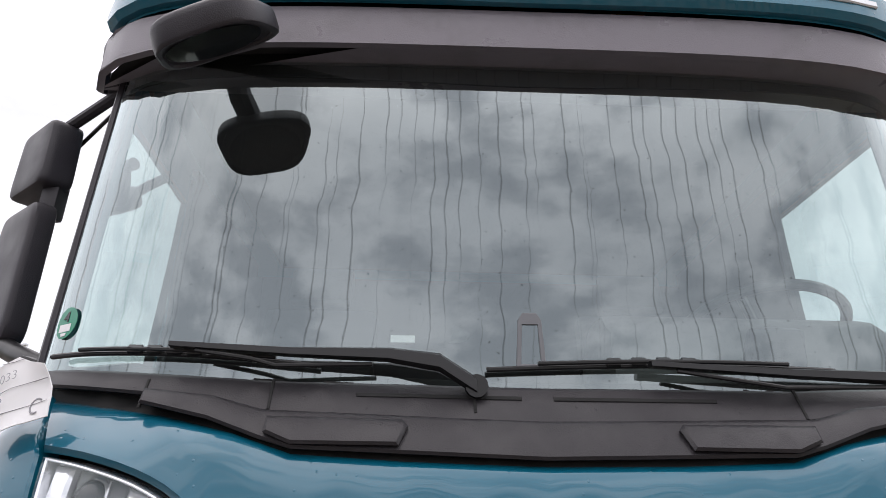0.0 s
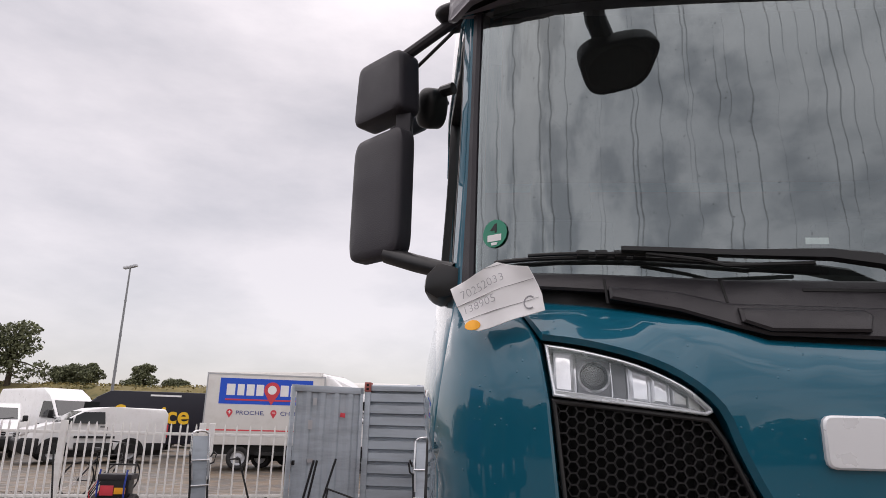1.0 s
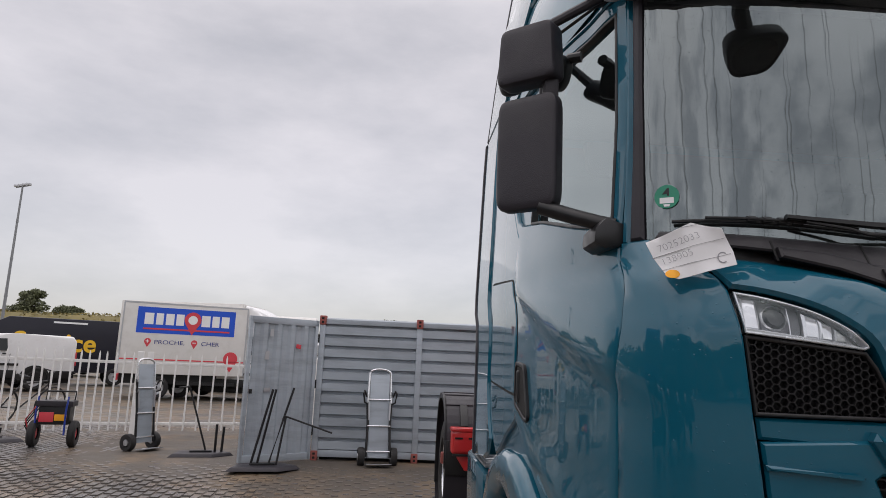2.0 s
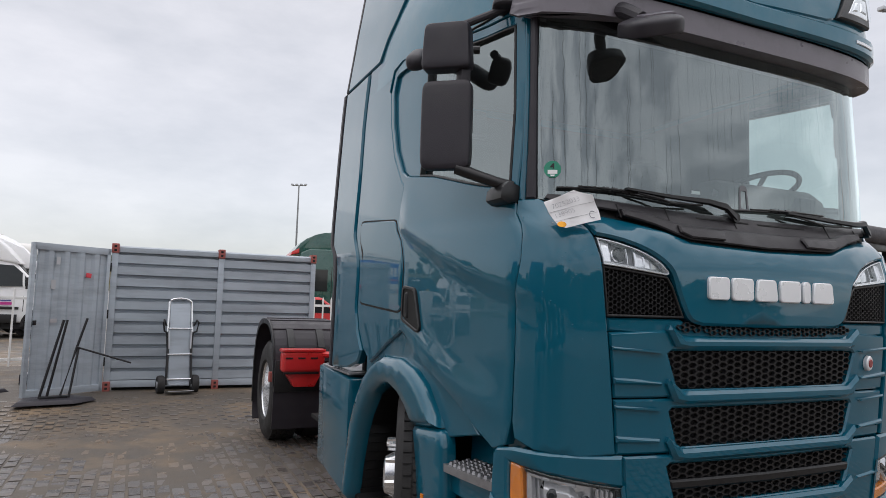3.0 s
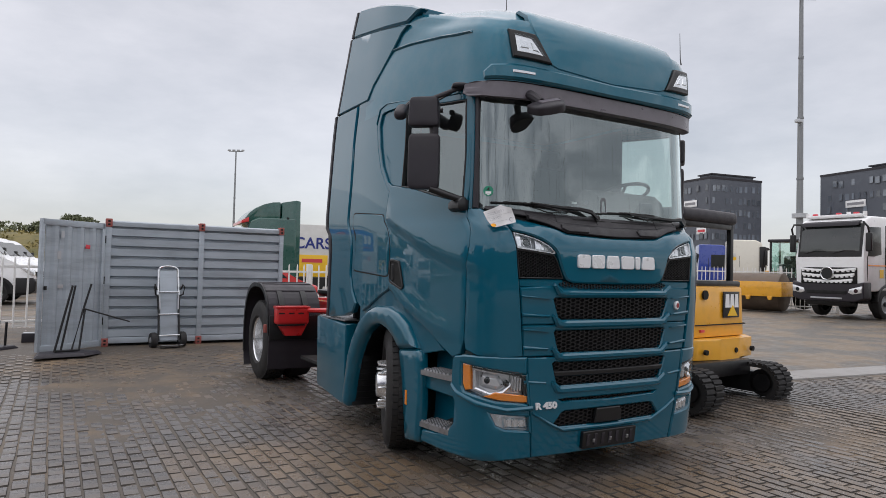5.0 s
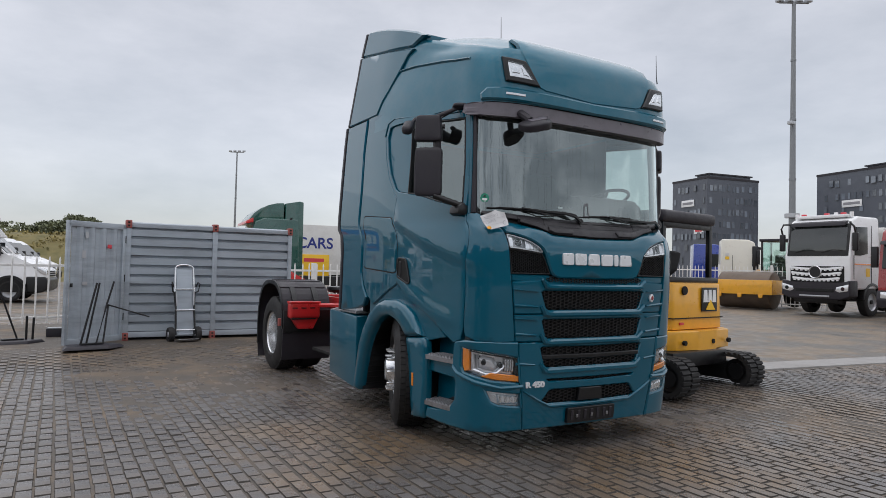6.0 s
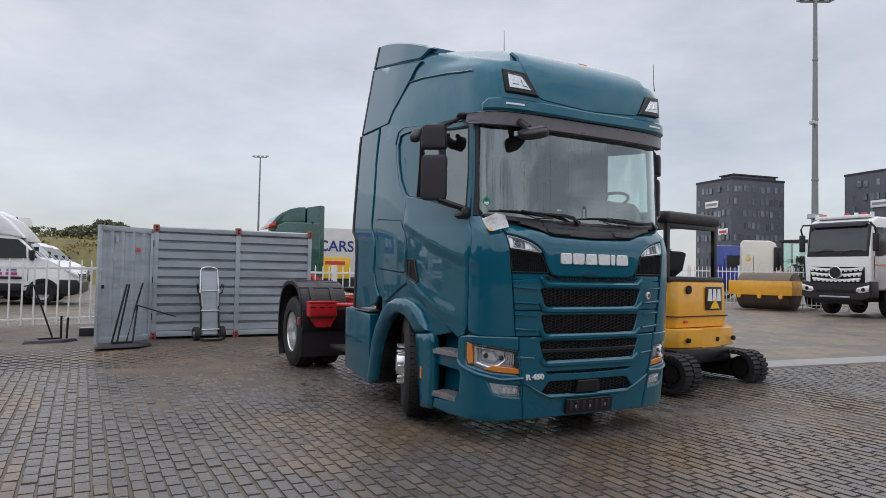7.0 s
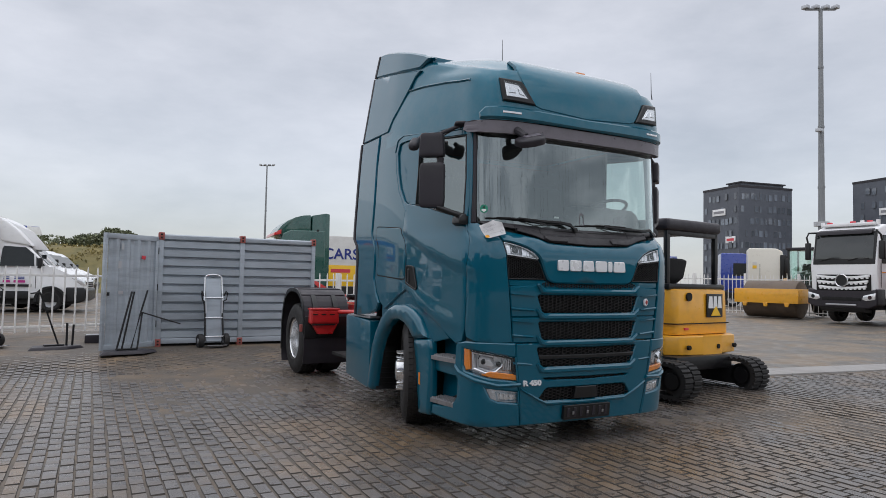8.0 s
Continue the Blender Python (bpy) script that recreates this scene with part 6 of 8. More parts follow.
# ---------- white steel fence ----------
picket_mesh = mesh_of("picket", prism([(-0.014, 0.0), (0.014, 0.0), (0.014, 1.27), (0.0, 1.33), (-0.014, 1.27)], -0.014, 0.014, "y", 0.003, seg=1), FENCEWHITE, 0)
post_mesh = mesh_of("post", box(-0.05, 0.05, -0.05, 0.05, -0.1, 1.42, 0.008), FENCEWHITE, 0)


def fence(a, b, gap, posts, z0=0.115, tall=1.0, label="white steel picket fence round the yard"):
    a, b = Vector((*a, z0)), Vector((*b, z0))
    d = b - a
    turn = math.degrees(math.atan2(d.y, d.x))
    t = thing("fence", label, "fence", tuple(a), turn, "fences")
    n = int(d.length / gap)
    for i in range(n + 1):
        o = part("picket", picket_mesh, FENCEWHITE, t, local=True)
        o.matrix_basis = pose(i * gap, 0, 0.08, 0, 0.5 * math.sin(i * 2.7), 0) @ Matrix.Diagonal((1, 1, tall, 1))
    for i in range(posts):
        o = part("post", post_mesh, FENCEWHITE, t, local=True)
        o.matrix_basis = pose(d.length * i / max(1, posts - 1), 0, 0) @ Matrix.Diagonal((1, 1, tall, 1))
    for z in (0.17, 1.20 * tall):
        part("rail", box(0, d.length, 0.016, 0.05, z, z + 0.05, 0.006), FENCEWHITE, t, local=True)
    return t


fence((-12.6, 8.5), (-6.15, 10.4), 0.135, 4)
fence((-6.0, 10.45), (-3.2, 11.5), 0.215, 2)
fence((-3.2, 11.5), (4.4, 12.6), 0.2, 4)
fence((19.6, 18.9), (24.6, 12.0), 0.17, 5, tall=1.32, label="white steel picket fence on the far side of the yard")


# ---------- bicycle and starter pack by the fence ----------
BKX, BKY = -8.6, 11.6
bike = thing("bicycle", "old dark bicycle leaning on the white fence", "bicycle", (BKX, BKY, 0.115), 68)
bmtx = pose(BKX, BKY, 0.115, 8, 0, 68)
for x in (-0.52, 0.52):
    w = part("bicycle_wheel", tube([bmtx @ Vector((x + 0.33 * math.cos(a), 0, 0.34 + 0.33 * math.sin(a))) for a in np.linspace(0, 2 * math.pi, 29)], 0.018, sides=6), RUBBER, bike)
    bm = bmesh.new()
    for k in range(12):
        a = 2 * math.pi * k / 12
        tube([bmtx @ Vector((x, 0, 0.34)), bmtx @ Vector((x + 0.32 * math.cos(a), 0, 0.34 + 0.32 * math.sin(a)))], 0.003, bm, 4)
    part("spokes", bm, CHROME, w)
for p in ([(-0.52, 0, 0.34), (-0.15, 0, 0.30), (-0.22, 0, 0.85)], [(-0.52, 0, 0.34), (-0.2, 0, 0.74), (0.34, 0, 0.80)], [(-0.15, 0, 0.30), (0.36, 0, 0.72)], [(0.52, 0, 0.34), (0.38, 0, 0.72), (0.33, 0, 0.98)]):
    part("frame_tube", tube([bmtx @ Vector(q) for q in p], 0.016), BLACK, bike)
part("saddle", tube([bmtx @ Vector((-0.33, 0, 0.88)), bmtx @ Vector((-0.22, 0, 0.89)), bmtx @ Vector((-0.08, 0, 0.87))], 0.06, ends=0.02), BLACK, bike)
part("handlebar", tube([bmtx @ Vector(q) for q in ((0.2, -0.25, 1.0), (0.33, -0.12, 1.0), (0.33, 0.12, 1.0), (0.2, 0.25, 1.0))], 0.013), BLACK, bike)
pack = thing("starter_pack", "dark starter battery trolley with red label", "battery cart", (-6.65, 8.75, 0.115), 12)
for nm, b, mt in (("case", (-0.21, 0.21, -0.13, 0.13, 0.32, 0.60, 0.03), BLACK), ("label_plate", (-0.19, 0.0, -0.145, -0.13, 0.36, 0.5, 0.006), SIGNRED), ("label_plate", (0.01, 0.17, -0.145, -0.13, 0.38, 0.47, 0.006), ORANGE), ("top_tray", (-0.24, 0.24, -0.16, 0.16, 0.58, 0.66, 0.01), PLASTIC)):
    bm = box(*b)
    bm.transform(pose(-6.65, 8.75, 0.115, 0, 0, 12))
    part(nm, bm, mt, pack)
for x in (-0.26, 0.26):
    wm = pose(-6.65, 8.75, 0.115, 0, 0, 12) @ pose(x, -0.02, 0.19)
    pw = part("wheel", lathe([(0.09, -0.045), (0.12, -0.055), (0.17, -0.05), (0.19, -0.025), (0.19, 0.025), (0.17, 0.05), (0.12, 0.055), (0.09, 0.045)], wm, 24), RUBBER, pack)
    part("hub", lathe([(0.0, -0.03), (0.05, -0.035), (0.095, -0.02), (0.095, 0.02), (0.05, 0.035), (0.0, 0.03)], wm, 20), SIGNRED, pw, "red wheel hub")
    part("frame_tube", tube([(-6.65 + x * 0.8, 8.60, 0.30), (-6.65 + x * 0.8, 8.58, 0.62), (-6.65 + x * 0.8, 8.62, 0.84)], 0.014), BLUE, pack, "blue tube frame")
part("cart_handle", tube([(-6.85, 8.8, 0.72), (-6.85, 8.82, 0.9), (-6.47, 8.9, 0.9), (-6.47, 8.88, 0.72)], 0.015), BLACK, pack)
for k in range(3):
    part("cable", tube([(-6.9 + 0.03 * k, 8.7, 0.72), (-7.02, 8.65, 0.5 - 0.05 * k), (-6.96, 8.66, 0.3), (-6.86 + 0.05 * k, 8.68, 0.55)], 0.012), BLACK if k else SIGNRED, pack)


# ---------- mini excavator beside the truck ----------
EX, EY, EZ = 3.0, 1.80, 0.06
exc = thing("mini_excavator", "yellow mini excavator with black rubber tracks and open canopy", "excavator", (EX, EY, EZ), 0)
# tracks run along the line of travel; the machine stands askew beside the truck
em = pose(EX, EY, EZ, 0, 0, -86)


def track(dx, length, width):
    """A rubber track: a long loop of lugged shoes round a frame with rollers."""
    m = em @ pose(0, dx, 0)
    r, h = 0.205, length / 2 - 0.205
    loop = []
    for a in np.linspace(-math.pi / 2, math.pi / 2, 12):
        loop.append((h + r * math.cos(a), r + r * math.sin(a)))
    for a in np.linspace(math.pi / 2, 3 * math.pi / 2, 12):
        loop.append((-h + r * math.cos(a), r + r * math.sin(a)))
    inner = [(x * (1 - 0.05 / (length / 2)), r + (z - r) * 0.84) for x, z in loop]
    bm = bmesh.new()
    a = [[bm.verts.new(m @ Vector((x, y, z))) for x, z in lp] for y in (-width / 2, width / 2) for lp in (loop, inner)]
    n = len(loop)
    for i in range(n):
        j = (i + 1) % n
        for p, q in ((0, 2), (1, 3), (0, 1), (2, 3)):
            bm.faces.new((a[p][i], a[p][j], a[q][j], a[q][i]))
    tr = part("track", bm, RUBBER, exc, "black rubber track")
    pts = resample(loop, 0.0775)
    for i, (x, z) in enumerate(pts):
        (x0, z0), (x1, z1) = pts[i - 1], pts[(i + 1) % len(pts)]
        t = Vector((x1 - x0, 0, z1 - z0)).normalized()
        nrm = Vector((t.z, 0, -t.x))
        c = Vector((x, 0, z))
        for y0, y1, o in ((-width / 2, -0.01, 0.0), (0.01, width / 2, 0.03)):
            bm = bmesh.new()
            vs = [bm.verts.new(m @ (c + t * (k + o) + Vector((0, y, 0)) + nrm * e)) for e, f in ((0.0, 1.0), (0.02, 0.7)) for y in (y0, y1) for k in (-0.026 * f, 0.026 * f)]
            for q in ((4, 5, 7, 6), (0, 1, 5, 4), (2, 3, 7, 6), (0, 2, 6, 4), (1, 3, 7, 5)):
                bm.faces.new([vs[w] for w in q])
            part("track_lug", bm, RUBBER, tr, smooth=0)
    bm = prism([(-h - 0.05, 0.08), (-h, 0.31), (h, 0.31), (h + 0.05, 0.08)], -width * 0.36, width * 0.36, "y", 0.02)
    bm.transform(m)
    part("track_frame", bm, BLACK, tr)
    for x in (-h, h):
        part("sprocket", lathe([(0.0, -width * 0.42), (0.10, -width * 0.42), (0.11, -width * 0.36), (0.155, -width * 0.36), (0.155, width * 0.36), (0.0, width * 0.42)], m @ pose(x, 0, r, 0, 0, 90), 20), BLACK, tr)


track(-0.72, 1.72, 0.3)
track(0.62, 1.72, 0.3)


def ex_part(name, bm, material, m=None, label="", parent=None):
    bm.transform(m or pose(EX, EY, EZ, 0, 0, 0))
    return part(name, bm, material, parent or exc, label)


ex_part("undercarriage", box(-0.5, 0.5, -0.55, 0.55, 0.28, 0.46, 0.03), BLACK, em)
ex_part("slew_ring", lathe([(0.36, 0.0), (0.36, 0.12)], pose(0, 0, 0.42, 0, -90, 0), 28), BLACK, em)
# upper body seen from its rear corner
um = pose(3.20, 2.12, EZ, 0, 0, 7)
ex_part("counterweight", prism([(-0.75, -0.52), (-0.60, -0.66), (-0.2, -0.72), (0.2, -0.72), (0.60, -0.66), (0.75, -0.52), (0.78, 0.5), (-0.78, 0.5)], 0.46, 0.70, "z", 0.03), YELLOW, um, "yellow counterweight")
ex_part("engine_cover", prism([(-0.66, -0.42), (-0.56, -0.58), (0.56, -0.58), (0.66, -0.42), (0.68, 0.3), (-0.68, 0.3)], 0.70, 1.30, "z", 0.05, taper=0.96), YELLOW, um, "yellow engine cover")
ex_part("cover_gap", prism([(-0.675, -0.43), (-0.57, -0.592), (0.57, -0.592), (0.675, -0.43)], 0.845, 0.857, "z"), DEEP, um)
pl = ex_part("name_plate", box(0.06, 0.42, -0.596, -0.585, 0.93, 1.24, 0.004), BLACK, um, "black name plate with white bars")
for x0, x1 in ((0.09, 0.19), (0.20, 0.29), (0.30, 0.39)):
    ex_part("name_bar", prism([(x0, 1.05), (x1, 1.05), (x1 - 0.015, 1.21), (x0 + 0.015, 1.21)], -0.602, -0.594, "y"), WHITE, um, parent=pl)
ex_part("name_triangle", prism([(0.15, 0.95), (0.36, 0.95), (0.255, 1.08)], -0.606, -0.594, "y"), SIGNYELLOW, um, parent=pl)
ex_part("filler_cap", tube([(-0.32, -0.58, 1.2), (-0.32, -0.60, 1.2)], 0.055, sides=16), DEEP, um)
ex_part("red_reflector", box(-0.42, -0.34, -0.60, -0.58, 0.77, 0.80, 0.003), SIGNRED, um)
for x in (-0.5, 0.12, 0.5):
    ex_part("lifting_eye", tube([(x, -0.70, 0.56), (x, -0.735, 0.56)], 0.03, sides=12), DEEP, um)
ex_part("cover_top", box(-0.62, 0.62, -0.5, 0.45, 1.29, 1.37, 0.03), BLACK, um)
ex_part("canopy_roof", box(-0.66, 0.56, -0.50, 0.85, 2.06, 2.22, 0.075, seg=4), PLASTIC, um, "grey canopy roof")
for x, y in ((-0.56, -0.42), (0.50, -0.42), (0.50, 0.75), (-0.56, 0.75)):
    ex_part("canopy_post", box(x - 0.035, x + 0.035, y - 0.03, y + 0.03, 1.3, 2.1, 0.012), BLACK, um)
ex_part("canopy_beam", box(-0.58, 0.52, -0.45, -0.39, 2.0, 2.07, 0.01), BLACK, um)
ex_part("operator_seat", prism([(-0.12, 1.45), (-0.18, 1.70), (-0.06, 1.73), (0.02, 1.56), (0.35, 1.54), (0.35, 1.40), (0.0, 1.36)], -0.24, 0.24, "x", 0.04), SEATFAB, um, "black operator seat")
ex_part("boom", prism([(0.5, 0.7), (0.62, 1.3), (1.1, 2.2), (1.25, 2.15), (0.9, 1.3), (0.8, 0.7)], -0.12, 0.12, "x", 0.03), YELLOW, um, "yellow boom")
# concrete offcut under the track
offcut = thing("concrete_block", "small concrete offcut beside the excavator track", "block", (2.35, 1.55, 0.06), 20)
bm = box(2.2, 2.5, 1.45, 1.62, 0.05, 0.2, 0.012)
part("block", bm, CONCRETE, offcut)


# ---------- vehicles ----------
def veh(name, label, category, x, y, turn, group=""):
    t = thing(name, label, category, (x, y, 0.115), turn, group)
    return t, pose(x, y, 0.115, 0, 0, turn)


def vp(t, m, name, bm, material, label="", smooth=35, parent=None):
    bm.transform(m)
    return part(name, bm, material, parent or t, label, smooth=smooth)


def road_wheel(t, m, x, y, r, w, rim=ALU, tyre_label=""):
    s = -1 if x < 0 else 1
    q = pose(x, y, r) @ Matrix.Diagonal((-s, 1, 1, 1))
    ty = vp(t, m, "tyre", lathe([(r * 0.6, -w * 0.45), (r * 0.82, -w * 0.5), (r * 0.97, -w * 0.38), (r, 0), (r * 0.97, w * 0.38), (r * 0.82, w * 0.5), (r * 0.6, w * 0.45)], q, 28), RUBBER)
    vp(t, m, "rim", lathe([(r * 0.61, -w * 0.42), (r * 0.55, -w * 0.25), (r * 0.42, -w * 0.2), (r * 0.22, -w * 0.3), (0.0, -w * 0.3)], q, 24), rim, parent=ty)
    vp(t, m, "hub", lathe([(0.0, -w * 0.46), (r * 0.14, -w * 0.44), (r * 0.16, -w * 0.25)], q, 12), BLACK, parent=ty)


MAGENTA = mat("magenta sign film", (0.45, 0.03, 0.22), (0.5, 0.04, 0.26), rough=0.4)


def van(x, y, turn, paint=WHITE, length=5.9, height=2.4, label="white delivery van parked behind the fence", fairing=False, letters=False):
    """A panel van that faces minus y in its own axes: short sloping bonnet, raked screen, windows, black cladding, wheels."""
    t, m = veh("delivery_van", label, "van", x, y, turn, "parked vans")
    W = 0.99
    q = (min(height, 2.45) - 1.0) / 1.4

    def up(z):
        return z if z < 1.0 else 1.0 + (z - 1.0) * q
    prof = [(0.14, 0.42), (0.0, 0.55), (0.0, 0.86), (0.05, 1.0), (0.20, up(1.14)), (0.55, up(1.27)), (0.98, up(1.40)), (1.04, up(1.45)), (1.72, up(2.16)), (2.0, up(2.32)), (2.6, height), (length - 0.12, height - 0.02), (length, height - 0.2), (length, 0.42)]
    bm = prism(prof, -W, W, "x")

    def wx(z, yy=2.0):
        return W * (1 - 0.11 * max(0, z - 1.15) / (2.4 - 1.15)) * (1 - 0.10 * smooth01(0.9, 0.0, yy))
    for v in bm.verts:
        v.co.x = math.copysign(wx(v.co.z, v.co.y), v.co.x)
    bmesh.ops.bevel(bm, geom=bm.edges[:], offset=0.06, segments=3, profile=0.5, affect="EDGES")
    vp(t, m, "body", bm, paint)
    # screen on the slope, side windows let into the doors
    a, b = (1.10, up(1.52)), (1.68, up(2.11))
    nx, nz = -(b[1] - a[1]), b[0] - a[0]
    k = 0.022 / math.hypot(nx, nz)
    bm = bmesh.new()
    lo = [bm.verts.new((sx * (wx(c[1]) - 0.10), c[0] + nx * k, c[1] + nz * k)) for c, sx in ((a, -1), (a, 1), (b, 1), (b, -1))]
    hi = [bm.verts.new((p.co.x * 1.03, p.co.y - nx * k * 2, p.co.z - nz * k * 2)) for p in lo]
    bm.faces.new(lo)
    for i in range(4):
        bm.faces.new((lo[i], lo[(i + 1) % 4], hi[(i + 1) % 4], hi[i]))
    vp(t, m, "windscreen", bm, SCREEN)
    for s in (-1, 1):
        for nm, loop in (("door_window", [(1.47, up(1.47)), (1.50, up(1.86)), (1.74, up(2.07)), (2.38, up(2.10)), (2.43, up(1.45))]), ("quarter_window", [(1.16, up(1.49)), (1.43, up(1.78)), (1.41, up(1.47))])):
            bm = bmesh.new()
            f0 = [bm.verts.new((s * (wx(c) + 0.008), b_, c)) for b_, c in loop]
            f1 = [bm.verts.new((s * (wx(c) - 0.03), b_, c)) for b_, c in loop]
            bm.faces.new(f0)
            for i in range(len(loop)):
                j = (i + 1) % len(loop)
                bm.faces.new((f0[i], f0[j], f1[j], f1[i]))
            vp(t, m, nm, bm, FARGLASS)
        vp(t, m, "door_seam", box(*sorted((s * (W - 0.01), s * (W + 0.004))), 2.50, 2.515, 0.5, up(1.3)), DEEP)
        vp(t, m, "door_seam", box(*sorted((s * (W - 0.01), s * (W + 0.004))), 1.40, 1.415, 0.75, up(1.2)), DEEP)
        mr = vp(t, m, "mirror", box(*sorted((s * (W + 0.04), s * (W + 0.22))), 1.20, 1.32, up(1.42), up(1.74), 0.045, seg=3), BLACK)
        vp(t, m, "mirror_arm", box(*sorted((s * (W - 0.05), s * (W + 0.1))), 1.28, 1.36, up(1.40), up(1.46), 0.015), BLACK, parent=mr)
        vp(t, m, "door_handle", box(*sorted((s * (W - 0.01), s * (W + 0.02))), 2.28, 2.44, 1.16, 1.20, 0.008), BLACK)
        vp(t, m, "side_cladding", box(*sorted((s * (W - 0.02), s * (W + 0.012))), 1.55, length - 1.75, 0.42, 0.66, 0.006), BLACK)
        vp(t, m, "rub_strip", box(*sorted((s * (W - 0.02), s * (W + 0.012))), 1.52, length - 1.72, 0.80, 0.88, 0.006), BLACK)
        vp(t, m, "rear_cladding", box(*sorted((s * (W - 0.02), s * (W + 0.012))), length - 0.7, length - 0.02, 0.42, 0.66, 0.006), BLACK)
        hl = vp(t, m, "headlight", prism([(-0.02, 0.86), (0.02, 1.03), (0.30, up(1.15)), (0.42, up(1.12)), (0.12, 0.88)], *sorted((s * 0.62, s * 0.925)), "x", 0.03), REFLECT)
        for yy in (0.98, length - 1.2):
            road_wheel(t, m, s * (W - 0.11), yy, 0.35, 0.23)
            arch = [(yy + 0.47 * math.cos(w_), 0.36 + 0.47 * math.sin(w_)) for w_ in np.linspace(-0.1, math.pi + 0.1, 15)]
            vp(t, m, "wheel_arch", prism(arch, *sorted((s * (W - 0.2), s * (W - 0.0))), "x"), DEEP)
            lip = arch + [(yy + 0.40 * math.cos(w_), 0.36 + 0.40 * math.sin(w_)) for w_ in np.linspace(math.pi + 0.1, -0.1, 15)]
            vp(t, m, "arch_lip", prism(lip, *sorted((s * (W - 0.02), s * (W + 0.014))), "x"), BLACK)
    vp(t, m, "bumper", prism([(0.1, 0.30), (-0.05, 0.40), (-0.06, 0.70), (0.02, 0.80), (0.55, 0.80), (0.55, 0.30)], -W * 0.95, W * 0.95, "x", 0.05, seg=3), BLACK)
    gr = vp(t, m, "front_grille", prism([(-0.035, 0.80), (-0.02, 0.98), (0.1, 0.98), (0.1, 0.80)], -0.56, 0.56, "x", 0.02), DEEP)
    for z in (0.85, 0.92):
        vp(t, m, "grille_bar", box(-0.54, 0.54, -0.045, -0.02, z, z + 0.022, 0.006), ALU, parent=gr)
    vp(t, m, "underbody", box(-W + 0.12, W - 0.12, 0.4, length - 0.1, 0.24, 0.5), DEEP)
    for s in (-1, 1):
        vp(t, m, "tail_lamp", box(*sorted((s * (W - 0.14), s * (W - 0.005))), length - 0.02, length + 0.015, 0.85, 1.3, 0.005), SIGNRED)
        vp(t, m, "wiper", tube([(s * 0.15 + 0.1, 1.02, up(1.50)), (s * 0.4 + 0.35, 1.16, up(1.62))], 0.012), BLACK)
    if fairing:
        bm = prism([(1.55, up(2.10)), (1.62, up(2.2)), (1.95, height + 0.22), (2.3, height + 0.5), (2.7, height + 0.68), (2.75, height - 0.1)], -0.97, 0.97, "x", 0.07, seg=3)
        vp(t, m, "roof_fairing", bm, paint, "white roof fairing over the cab")
        vp(t, m, "cargo_box", box(-1.08, 1.08, 2.72, 6.9, 0.75, height + 0.7, 0.03), OFFWHITE)
    if letters:
        for k in range(2):
            for s in (-1, 1):
                vp(t, m, "lettering_bar", box(*sorted((s * (W + 0.004), s * (W + 0.01))), 1.70 + 0.42 * k, 2.02 + 0.30 * k, 0.93, 1.01), MAGENTA)
                for z in (1.04, 1.09):
                    vp(t, m, "lettering_bar", box(*sorted((s * (W + 0.004), s * (W + 0.01))), 1.72 + 0.42 * k, 2.0 + 0.30 * k, z, z + 0.03), NAVY)
    return t


CREAM = mat("cream white paint", (0.72, 0.69, 0.6), (0.78, 0.75, 0.66), rough=0.35, coat=0.3)
# row of white vans beyond the fence, noses to the right
van(-3.95, 21.2, 81, height=2.4, label="white box van with roof fairing parked behind the fence", fairing=True, letters=True)
van(-4.55, 25.2, 72)
van(-4.2, 29.2, 72, height=2.35)
van(-4.0, 33.4, 72)
van(-3.8, 37.6, 72)
# vans seen past the cab's left corner
van(-16.7, 20.1, -47, height=1.85, length=4.5, label="low white van parked behind the fence")
van(-18.6, 21.2, 38, height=1.95, label="white van parked at the end of the row")
van(-17.9, 26.2, 62, height=2.7, length=6.4, label="tall white van parked at the end of the row")
van(-17.0, 31.0, 66, height=2.3)
van(-15.5, 35.5, 66, height=2.2)
# black service van
t, m = veh("service_van", "black box van with large yellow lettering", "van", -19.0, 25.1, -62)
vp(t, m, "body", prism([(0.0, 0.5), (0.05, 1.1), (0.7, 1.35), (1.6, 2.3), (2.1, 2.58), (7.6, 2.62), (7.6, 0.5)], -1.05, 1.05, "x", 0.06), BLACKPAINT)
vp(t, m, "windscreen", prism([(0.75, 1.42), (1.5, 2.22), (1.52, 2.16), (0.82, 1.4)], -0.9, 0.9, "x"), FARGLASS)
for s in (-1, 1):
    for yy in (1.1, 6.0):
        road_wheel(t, m, s * 0.95, yy, 0.36, 0.24)
    mm = m @ pose(s * 1.065, 3.75, 1.62, 90, 0, 90 if s > 0 else -90)
    words("Service", 1.0, mm, SIGNYELLOW, t, label="large yellow lettering", bold=0.02)
    vp(t, m, "side_window", box(*sorted((s * 1.05, s * 1.062)), 1.2, 1.75, 1.5, 2.1), FARGLASS)
    vp(t, m, "lettering_bar", box(*sorted((s * 1.05, s * 1.062)), 3.6, 4.8, 2.4, 2.47), WHITE)

